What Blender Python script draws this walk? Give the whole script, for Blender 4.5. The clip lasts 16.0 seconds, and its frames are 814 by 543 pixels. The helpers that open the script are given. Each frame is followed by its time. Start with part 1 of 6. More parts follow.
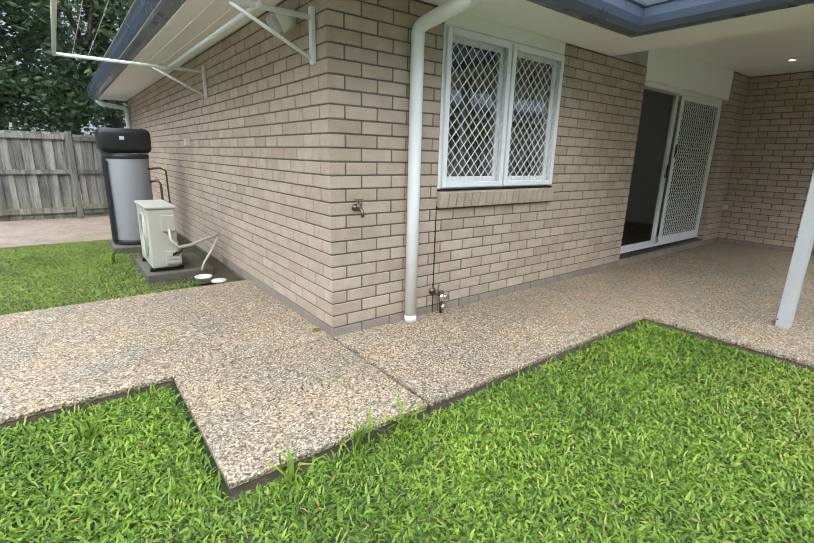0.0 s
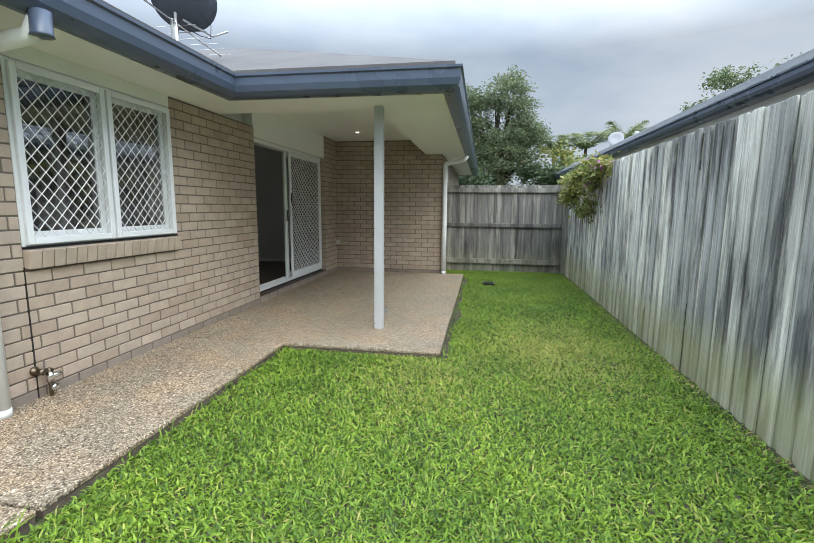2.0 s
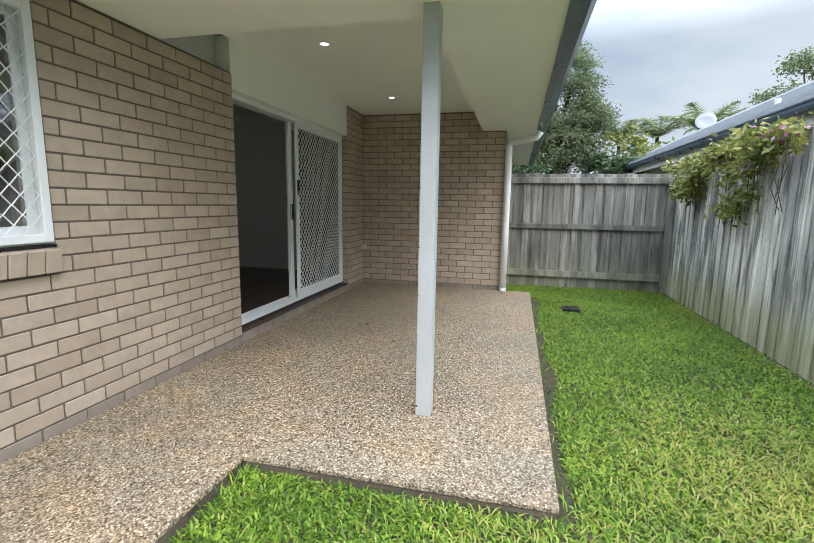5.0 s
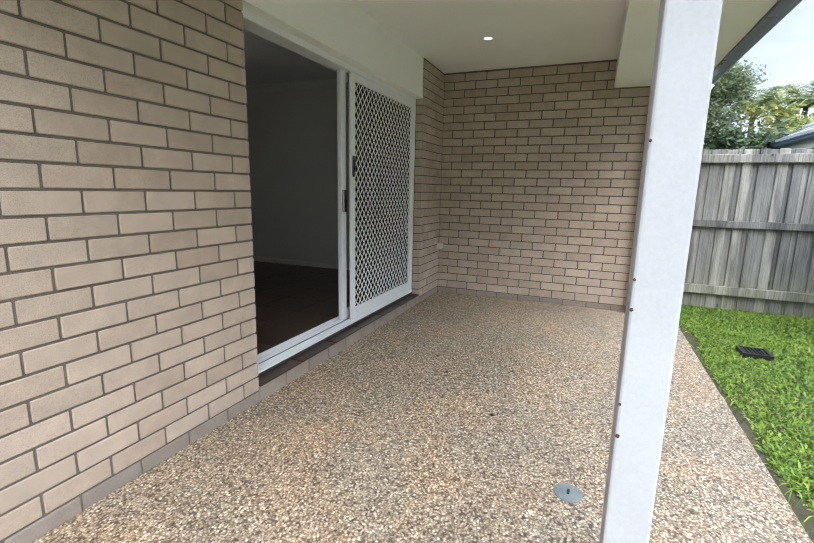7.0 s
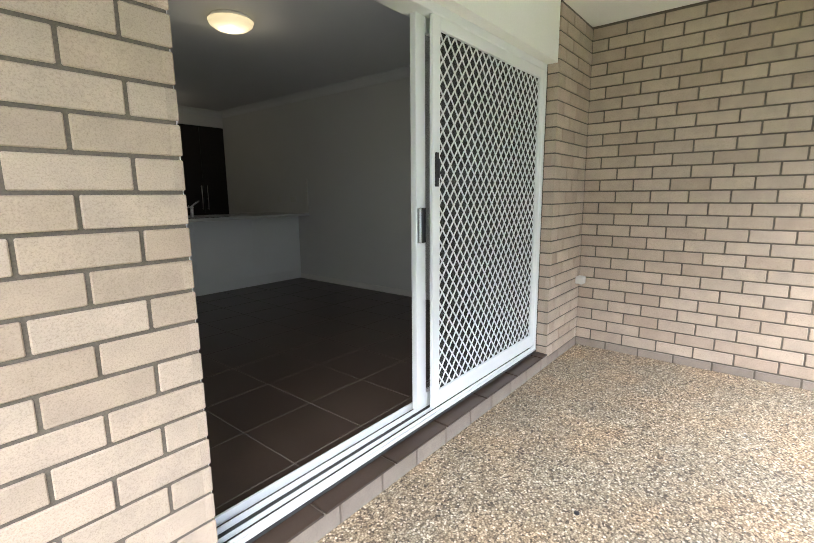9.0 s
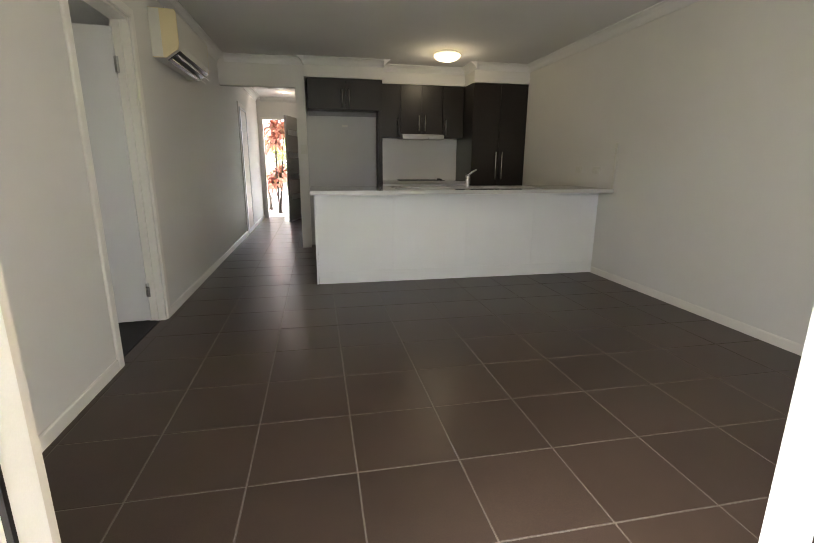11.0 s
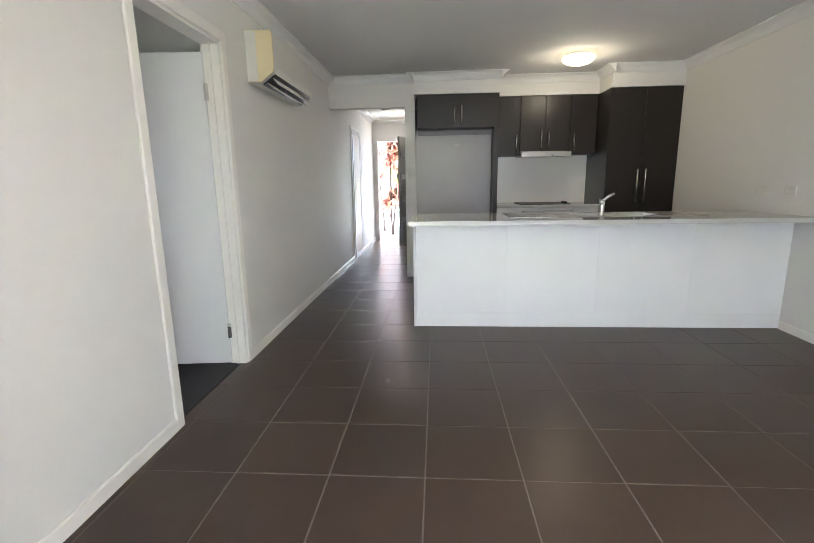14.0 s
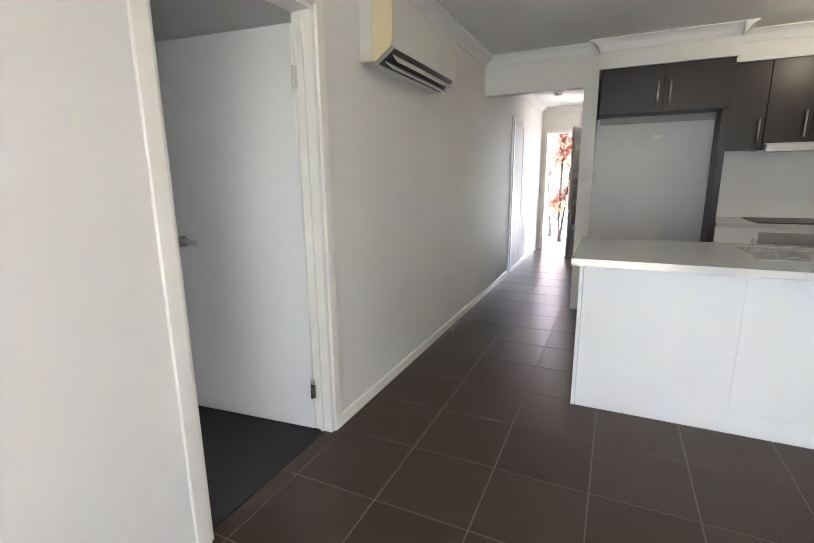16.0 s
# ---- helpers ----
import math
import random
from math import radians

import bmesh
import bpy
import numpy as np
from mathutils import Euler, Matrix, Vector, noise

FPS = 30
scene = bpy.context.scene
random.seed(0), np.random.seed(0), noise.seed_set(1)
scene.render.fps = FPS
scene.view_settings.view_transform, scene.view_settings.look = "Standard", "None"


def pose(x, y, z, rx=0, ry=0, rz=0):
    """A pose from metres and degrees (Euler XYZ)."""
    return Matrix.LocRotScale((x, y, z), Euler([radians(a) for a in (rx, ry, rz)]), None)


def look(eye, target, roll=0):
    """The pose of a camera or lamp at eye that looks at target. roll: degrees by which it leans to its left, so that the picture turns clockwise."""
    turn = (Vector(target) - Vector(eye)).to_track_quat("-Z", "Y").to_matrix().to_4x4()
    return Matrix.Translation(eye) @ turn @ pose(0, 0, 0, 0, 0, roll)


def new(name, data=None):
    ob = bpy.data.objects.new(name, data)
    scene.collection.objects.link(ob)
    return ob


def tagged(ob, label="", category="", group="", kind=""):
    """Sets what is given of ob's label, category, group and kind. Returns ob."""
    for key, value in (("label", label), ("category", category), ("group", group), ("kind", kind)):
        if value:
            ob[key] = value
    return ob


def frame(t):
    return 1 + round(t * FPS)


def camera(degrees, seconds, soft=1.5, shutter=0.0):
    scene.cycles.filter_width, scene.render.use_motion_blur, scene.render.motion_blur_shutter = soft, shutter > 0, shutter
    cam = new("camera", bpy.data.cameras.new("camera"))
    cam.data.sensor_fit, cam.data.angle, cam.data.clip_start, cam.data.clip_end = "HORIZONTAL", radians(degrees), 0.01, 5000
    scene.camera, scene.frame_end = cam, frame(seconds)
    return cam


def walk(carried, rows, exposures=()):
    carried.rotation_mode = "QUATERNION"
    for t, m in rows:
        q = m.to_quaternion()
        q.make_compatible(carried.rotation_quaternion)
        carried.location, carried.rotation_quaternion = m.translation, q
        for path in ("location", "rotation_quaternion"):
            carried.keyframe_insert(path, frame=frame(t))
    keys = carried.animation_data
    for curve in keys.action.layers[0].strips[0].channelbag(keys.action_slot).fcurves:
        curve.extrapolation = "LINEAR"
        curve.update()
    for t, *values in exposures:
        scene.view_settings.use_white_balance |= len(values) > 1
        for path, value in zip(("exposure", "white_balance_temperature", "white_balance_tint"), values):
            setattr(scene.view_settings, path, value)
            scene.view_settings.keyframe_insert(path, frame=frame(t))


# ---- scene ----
cam = camera(85.0, 16.0, soft=0.9)
PATH = [
    (0, (0.145, 0.028, 1.226), (1.329, 1.558, 0.722), 1.4),
    (0.5, (0.083, -0.128, 1.2), (1.67, 0.992, 0.724), 1.9),
    (1, (0.061, -0.176, 1.203), (1.925, 0.41, 0.776), 1.7),
    (1.5, (0.021, -0.191, 1.239), (1.972, 0.076, 0.89), 1.1),
    (1.9, (0.057, -0.22, 1.255), (2.012, 0.079, 0.959), 0.8),
    (2, (0.09, -0.224, 1.255), (2.041, 0.106, 0.967), 0.5),
    (2.5, (0.284, -0.247, 1.235), (2.218, 0.178, 0.948), 0.4),
    (3, (0.571, -0.117, 1.2), (2.5, 0.319, 0.9), 0.1),
    (3.2, (0.704, -0.063, 1.204), (2.632, 0.37, 0.897), -0.0),
    (5.3, (2.312, 0.419, 1.214), (4.227, 0.908, 0.913), 1.4),
    (5.5, (2.461, 0.481, 1.195), (4.37, 0.995, 0.892), 1.5),
    (6, (2.811, 0.652, 1.22), (4.699, 1.226, 0.891), 1.7),
    (6.5, (3.163, 0.771, 1.201), (5.024, 1.415, 0.851), 1.6),
    (7, (3.496, 0.935, 1.203), (5.313, 1.687, 0.84), 1.2),
    (7.5, (3.872, 1.01, 1.201), (5.635, 1.884, 0.84), 1.1),
    (8, (4.231, 1.111, 1.244), (5.947, 2.073, 0.886), 0.3),
    (8.2, (4.349, 1.152, 1.253), (6.044, 2.154, 0.904), -0.1),
    (10.3, (5.530, 1.996, 1.254), (6.406, 3.742, 0.824), 0.3),
    (10.5, (5.621, 2.071, 1.260), (6.355, 3.876, 0.811), 0.3),
    (11, (5.747, 2.244, 1.252), (6.129, 4.150, 0.781), 0.3),
    (11.5, (5.814, 2.423, 1.273), (5.828, 4.370, 0.816), -0.1),
    (12, (5.907, 2.464, 1.302), (5.696, 4.422, 0.954), 0.1),
    (12.5, (5.984, 2.480, 1.361), (5.734, 4.460, 1.235), 0.2),
    (13, (6.000, 2.508, 1.368), (5.817, 4.496, 1.260), -0.3),
    (13.5, (5.937, 2.669, 1.317), (5.813, 4.646, 1.041), -0.7),
    (14, (5.902, 2.879, 1.312), (5.769, 4.835, 0.917), -0.9),
    (14.5, (5.951, 3.203, 1.301), (5.683, 5.133, 0.851), -0.9),
    (15, (5.991, 3.408, 1.409), (5.574, 5.311, 0.957), -0.6),
    (15.5, (5.935, 3.651, 1.417), (5.36, 5.511, 0.990), -0.6),
    (16, (5.862, 3.914, 1.421), (5.034, 5.686, 1.005), -0.7),
]
# seconds, stops, kelvin, tint
EXPOSURES = [(0.0, 0.46, 6500, 8), (3.0, 0.48, 6450, 7), (5.5, 0.82, 6450, 9), (7.0, 1.22, 6300, 13), (7.5, 1.38, 6100, 12), (8.2, 1.75, 5950, 11), (9.3, 2.65, 6400, 13), (10.3, 3.5, 6700, 13), (11.0, 4.42, 7000, 15), (12.0, 5.15, 6550, 18), (13.0, 5.0, 6200, 18), (14.0, 5.3, 6200, 16), (16.0, 5.43, 6250, 18)]
walk(cam, [(t, look(eye, target, roll)) for t, eye, target, roll in PATH], EXPOSURES)

# ---- sky and sun ----
world = bpy.data.worlds.new("overcast_sky")
world.use_nodes = True
scene.world = world
wn, wl = world.node_tree.nodes, world.node_tree.links
sky = wn.new("ShaderNodeTexSky")
sky.sky_type = "NISHITA"
sky.sun_disc = False
sky.sun_elevation, sky.sun_rotation = radians(44), radians(-130)
sky.air_density, sky.dust_density, sky.ozone_density = 1.0, 3.0, 1.0
wtc = wn.new("ShaderNodeTexCoord")
wmap = wn.new("ShaderNodeMapping")
wmap.inputs["Scale"].default_value = (1.0, 1.0, 2.6)
wl.new(wtc.outputs["Generated"], wmap.inputs[0])
cloud = wn.new("ShaderNodeTexNoise")
cloud.inputs["Scale"].default_value = 1.9
cloud.inputs["Detail"].default_value = 5.0
cloud.inputs["Roughness"].default_value = 0.52
wl.new(wmap.outputs[0], cloud.inputs["Vector"])
cramp = wn.new("ShaderNodeValToRGB")
cramp.color_ramp.elements[0].position, cramp.color_ramp.elements[0].color = 0.3, (5.2, 6.4, 8.3, 1)
cramp.color_ramp.elements[1].position, cramp.color_ramp.elements[1].color = 0.72, (10.2, 10.9, 11.8, 1)
wl.new(cloud.outputs[0], cramp.inputs[0])
wmix = wn.new("ShaderNodeMix")
wmix.data_type = "RGBA"
wmix.inputs[0].default_value = 0.88
wl.new(sky.outputs[0], wmix.inputs[6])
wl.new(cramp.outputs[0], wmix.inputs[7])
# an overcast sky is brighter towards the zenith
wsep = wn.new("ShaderNodeSeparateXYZ")
wl.new(wtc.outputs["Generated"], wsep.inputs[0])
wgrad = wn.new("ShaderNodeMapRange")
wgrad.inputs["From Min"].default_value, wgrad.inputs["From Max"].default_value = 0.3, 0.75
wgrad.inputs["To Min"].default_value, wgrad.inputs["To Max"].default_value = 0.54, 3.3
wl.new(wsep.outputs[2], wgrad.inputs[0])
wmul = wn.new("ShaderNodeVectorMath")
wmul.operation = "SCALE"
wl.new(wmix.outputs[2], wmul.inputs[0])
wl.new(wgrad.outputs[0], wmul.inputs["Scale"])
wl.new(wmul.outputs[0], wn["Background"].inputs[0])
wn["Background"].inputs[1].default_value = 0.1
sun_data = bpy.data.lights.new("sun", "SUN")
sun_data.energy, sun_data.angle, sun_data.color = 1.5, radians(50), (1.0, 0.97, 0.93)
sun = new("sun", sun_data)
sun.matrix_world = look((0, 0, 30), (24, 20, 0))


def opening_light(name, x, y, z, w, hgt, watts, turn):
    """Skylight that falls in through an opening."""
    d = bpy.data.lights.new(name, "AREA")
    d.shape, d.size, d.size_y, d.energy, d.color = "RECTANGLE", w, hgt, watts, (0.93, 0.97, 1.0)
    o = new(name, d)
    o.matrix_world = pose(x, y, z, 90, 0, turn)


opening_light("skylight_sliding_door", 6.6, 2.86, 1.12, 2.3, 1.9, 0.9, 0)


def bulb(name, x, y, z, watts, radius, colour):
    """The light that a ceiling lamp throws."""
    d = bpy.data.lights.new(name, "POINT")
    d.energy, d.shadow_soft_size, d.color = watts, radius, colour
    new(name, d).location = (x, y, z)


bulb("bulb_kitchen", 7.33, 7.78, 2.37, 0.25, 0.05, (1.0, 0.88, 0.64))
bulb("bulb_living", 6.725, 4.62, 2.37, 0.28, 0.05, (1.0, 0.88, 0.64))
bulb("bulb_hall", 5.225, 11.36, 2.45, 0.12, 0.04, (1.0, 0.86, 0.66))

# ---- helpers of the scene ----
ORIGIN = {}
SHIFT = Vector((0, 0, 0))


def thing(name, loc, label="", category="", group="", kind=""):
    """An empty at the base of a thing; its parts are built in world metres."""
    ob = new(name)
    loc = Vector(loc) + SHIFT
    ob.location = loc
    ob.empty_display_size = 0.1
    ORIGIN[ob.name] = Vector(loc)
    return tagged(ob, label, category, group, kind)


def part(name, bm, material, parent=None, label="", smooth=False):
    """One mesh object from a bmesh in world metres, under a thing or a part."""
    o = ORIGIN[parent.name] if parent else Vector((0, 0, 0))
    if (SHIFT - o).length > 0:
        bmesh.ops.translate(bm, vec=SHIFT - o, verts=bm.verts)
    me = bpy.data.meshes.new(name)
    bm.to_mesh(me)
    bm.free()
    me.materials.append(material)
    if smooth:
        for p in me.polygons:
            p.use_smooth = True
    ob = new(name, me)
    ORIGIN[ob.name] = o
    if parent:
        ob.parent = parent
    return tagged(ob, label)


def solo(name, bm, material, label="", category="", kind="", group="", smooth=False):
    return tagged(part(name, bm, material, None, smooth=smooth), label, category, group, kind)


def box(bm, x0, x1, y0, y1, z0, z1, bevel=0.0, seg=1, m=None):
    vs = [bm.verts.new((x, y, z)) for z in (z0, z1) for y in (y0, y1) for x in (x0, x1)]
    fs = [bm.faces.new([vs[i] for i in f]) for f in ((0, 2, 3, 1), (4, 5, 7, 6), (0, 1, 5, 4), (2, 6, 7, 3), (0, 4, 6, 2), (1, 3, 7, 5))]
    out = vs
    if bevel > 0:
        es = list({e for f in fs for e in f.edges})
        r = bmesh.ops.bevel(bm, geom=es, offset=bevel, segments=seg, affect='EDGES', profile=0.5)
        out = list({v for f in r['faces'] for v in f.verts} | {v for v in vs if v.is_valid})
    if m is not None:
        bmesh.ops.transform(bm, matrix=m, verts=out)
    return bm


def boxes(*rows, bevel=0.0, seg=1):
    bm = bmesh.new()
    for r in rows:
        box(bm, *r, bevel=bevel, seg=seg)
    return bm


def cyl(bm, a, b, r0, r1=None, n=16, caps=True):
    """A round bar from a to b."""
    a, b = Vector(a), Vector(b)
    r1 = r0 if r1 is None else r1
    q = (b - a).to_track_quat("Z", "Y").to_matrix()
    ra = [bm.verts.new(a + q @ Vector((r0 * math.cos(t), r0 * math.sin(t), 0))) for t in [2 * math.pi * i / n for i in range(n)]]
    rb = [bm.verts.new(b + q @ Vector((r1 * math.cos(t), r1 * math.sin(t), 0))) for t in [2 * math.pi * i / n for i in range(n)]]
    for i in range(n):
        bm.faces.new((ra[i], ra[(i + 1) % n], rb[(i + 1) % n], rb[i]))
    if caps:
        bm.faces.new(ra[::-1])
        bm.faces.new(rb)
    return bm


def tube(bm, pts, r, n=8, taper=None):
    """A bent bar through points, with capped ends."""
    pts = [Vector(p) for p in pts]
    rings = []
    side = None
    for i, p in enumerate(pts):
        d = (pts[min(i + 1, len(pts) - 1)] - pts[max(i - 1, 0)]).normalized()
        if side is None:
            side = d.orthogonal().normalized()
        side = (side - d * side.dot(d)).normalized()
        up = d.cross(side)
        rr = r if taper is None else r + (taper - r) * i / (len(pts) - 1)
        rings.append([bm.verts.new(p + side * rr * math.cos(2 * math.pi * k / n) + up * rr * math.sin(2 * math.pi * k / n)) for k in range(n)])
    for ra, rb in zip(rings, rings[1:]):
        for i in range(n):
            bm.faces.new((ra[i], ra[(i + 1) % n], rb[(i + 1) % n], rb[i]))
    bm.faces.new(rings[0][::-1])
    bm.faces.new(rings[-1])
    return bm


def lathe(bm, c, prof, n=24, axis="z"):
    """A turned shape round c: prof holds (radius, height)."""
    rings = []
    for r, hgt in prof:
        ring = []
        for i in range(n):
            t = 2 * math.pi * i / n
            p = (r * math.cos(t), r * math.sin(t), hgt)
            if axis == "y":
                p = (p[0], p[2], p[1])
            if axis == "x":
                p = (p[2], p[0], p[1])
            ring.append(bm.verts.new(Vector(c) + Vector(p)))
        rings.append(ring)
    for a, b in zip(rings, rings[1:]):
        for i in range(n):
            bm.faces.new((a[i], a[(i + 1) % n], b[(i + 1) % n], b[i]))
    if prof[0][0] > 1e-5:
        bm.faces.new(rings[0][::-1])
    if prof[-1][0] > 1e-5:
        bm.faces.new(rings[-1])
    bmesh.ops.remove_doubles(bm, verts=bm.verts, dist=1e-6)
    bmesh.ops.recalc_face_normals(bm, faces=bm.faces)
    return bm


def sweep(bm, prof, a, b, side):
    """A straight moulding from a to b: prof holds (out, up), out along side."""
    a, b, side = Vector(a), Vector(b), Vector(side)
    ra = [bm.verts.new(a + side * u + Vector((0, 0, w))) for u, w in prof]
    rb = [bm.verts.new(b + side * u + Vector((0, 0, w))) for u, w in prof]
    n = len(prof)
    for i in range(n):
        bm.faces.new((ra[i], ra[(i + 1) % n], rb[(i + 1) % n], rb[i]))
    bm.faces.new(ra[::-1])
    bm.faces.new(rb)
    bmesh.ops.recalc_face_normals(bm, faces=bm.faces)
    return bm


def soup(name, verts, faces, material, parent=None, label="", smooth=False):
    """A large joined mesh from arrays."""
    me = bpy.data.meshes.new(name)
    me.from_pydata(verts, [], faces)
    me.materials.append(material)
    if smooth:
        me.polygons.foreach_set("use_smooth", [True] * len(me.polygons))
    ob = new(name, me)
    ORIGIN[ob.name] = Vector((0, 0, 0))
    if parent:
        ob.parent = parent
        ob.location = -ORIGIN[parent.name]
    return tagged(ob, label)


# ---- materials ----
def nodes_of(name):
    m = bpy.data.materials.new(name)
    m.use_nodes = True
    nt = m.node_tree
    return m, nt, nt.nodes, nt.links, nt.nodes["Principled BSDF"]


def coords(nt, random_shift=True):
    tc = nt.nodes.new("ShaderNodeTexCoord")
    if not random_shift:
        return tc.outputs["Object"]
    oi = nt.nodes.new("ShaderNodeObjectInfo")
    mul = nt.nodes.new("ShaderNodeMath")
    mul.operation = "MULTIPLY"
    mul.inputs[1].default_value = 37.0
    nt.links.new(oi.outputs["Random"], mul.inputs[0])
    add = nt.nodes.new("ShaderNodeVectorMath")
    nt.links.new(tc.outputs["Object"], add.inputs[0])
    nt.links.new(mul.outputs[0], add.inputs[1])
    return add.outputs[0]


def ramp(nt, fac, stops):
    r = nt.nodes.new("ShaderNodeValToRGB")
    while len(r.color_ramp.elements) < len(stops):
        r.color_ramp.elements.new(0.5)
    for e, (p, c) in zip(r.color_ramp.elements, stops):
        e.position = p
        e.color = (*c, 1) if len(c) == 3 else c
    nt.links.new(fac, r.inputs[0])
    return r.outputs[0]


def noise_tex(nt, vec, scale, detail=4.0, rough=0.55, stretch=None):
    if stretch is not None:
        mp = nt.nodes.new("ShaderNodeMapping")
        mp.inputs["Scale"].default_value = stretch
        nt.links.new(vec, mp.inputs[0])
        vec = mp.outputs[0]
    n = nt.nodes.new("ShaderNodeTexNoise")
    n.inputs["Scale"].default_value = scale
    n.inputs["Detail"].default_value = detail
    n.inputs["Roughness"].default_value = rough
    nt.links.new(vec, n.inputs["Vector"])
    return n.outputs[0]


def mixc(nt, fac, a, b, blend="MIX"):
    mx = nt.nodes.new("ShaderNodeMix")
    mx.data_type = "RGBA"
    mx.blend_type = blend
    for k, v in ((0, fac), (6, a), (7, b)):
        if isinstance(v, (int, float)):
            mx.inputs[k].default_value = v
        elif isinstance(v, tuple):
            mx.inputs[k].default_value = (*v, 1)
        else:
            nt.links.new(v, mx.inputs[k])
    return mx.outputs[2]


def bump(nt, bsdf, height, strength=0.3, dist=0.002):
    b = nt.nodes.new("ShaderNodeBump")
    b.inputs["Strength"].default_value = strength
    b.inputs["Distance"].default_value = dist
    nt.links.new(height, b.inputs["Height"])
    nt.links.new(b.outputs[0], bsdf.inputs["Normal"])


def scale3(c, k):
    return tuple(min(1.0, v * k) for v in c)


def surface(name, c, rough=0.5, metal=0.0, var=0.12, big=1.5, small=60.0, grain=0.06, bump_s=0.1, dist=0.001, spec=0.5, per_object=0.0, stretch=None, shift=True):
    """A painted or plain surface: broad stains, fine grain, fine relief, uneven gloss."""
    m, nt, N, L, b = nodes_of(name)
    v = coords(nt, shift)
    n1 = noise_tex(nt, v, big, 5.0, 0.6)
    n2 = noise_tex(nt, v, small, 3.0, 0.6, stretch)
    col = ramp(nt, n1, [(0.3, scale3(c, 1 - var)), (0.7, scale3(c, 1 + var * 0.6))])
    fine = ramp(nt, n2, [(0.3, (1 - grain * 2,) * 3), (0.7, (1.0,) * 3)])
    col = mixc(nt, 1.0, col, fine, "MULTIPLY")
    if per_object:
        oi = N.new("ShaderNodeObjectInfo")
        col = mixc(nt, 1.0, col, ramp(nt, oi.outputs["Random"], [(0.0, (1 - per_object,) * 3), (1.0, (1.0,) * 3)]), "MULTIPLY")
    L.new(col, b.inputs["Base Color"])
    rr = ramp(nt, n1, [(0.3, (rough * 0.95,) * 3), (0.7, (min(1.0, rough * 1.05),) * 3)])
    L.new(rr, b.inputs["Roughness"])
    b.inputs["Metallic"].default_value = metal
    b.inputs["Specular IOR Level"].default_value = spec
    if bump_s:
        bump(nt, b, n2, bump_s, dist)
    return m


def glass_material(name, tint=(0.9, 0.95, 0.95), rough=0.0):
    m, nt, N, L, b = nodes_of(name)
    b.inputs["Base Color"].default_value = (*tint, 1)
    b.inputs["Transmission Weight"].default_value = 1.0
    b.inputs["Roughness"].default_value = rough
    b.inputs["IOR"].default_value = 1.45
    return m


def glow_material(name, c, strength):
    m, nt, N, L, b = nodes_of(name)
    b.inputs["Base Color"].default_value = (0.9, 0.88, 0.8, 1)
    b.inputs["Emission Color"].default_value = (*c, 1)
    b.inputs["Emission Strength"].default_value = strength
    b.inputs["Roughness"].default_value = 0.3
    return m


def brick_material():
    m, nt, N, L, b = nodes_of("brick")
    v = coords(nt)
    oi = N.new("ShaderNodeObjectInfo")
    gm = N.new("ShaderNodeNewGeometry")
    add = N.new("ShaderNodeMath")
    L.new(oi.outputs["Random"], add.inputs[0])
    L.new(gm.outputs["Random Per Island"], add.inputs[1])
    fr = N.new("ShaderNodeMath")
    fr.operation = "FRACT"
    L.new(add.outputs[0], fr.inputs[0])
    col = ramp(nt, fr.outputs[0], [(0.0, (0.41, 0.326, 0.258)), (0.35, (0.46, 0.374, 0.3)), (0.7, (0.495, 0.408, 0.333)), (1.0, (0.43, 0.356, 0.288))])
    n1 = noise_tex(nt, v, 9.0, 4.0, 0.6)
    col = mixc(nt, 1.0, col, ramp(nt, n1, [(0.3, (0.86, 0.86, 0.86)), (0.7, (1.05, 1.04, 1.02))]), "MULTIPLY")
    n2 = noise_tex(nt, v, 260.0, 3.0, 0.7)
    col = mixc(nt, 1.0, col, ramp(nt, n2, [(0.28, (0.72, 0.7, 0.68)), (0.5, (1.0, 1.0, 1.0)), (0.78, (1.12, 1.1, 1.08))]), "MULTIPLY")
    L.new(col, b.inputs["Base Color"])
    b.inputs["Roughness"].default_value = 0.88
    bump(nt, b, n2, 0.5, 0.0015)
    return m


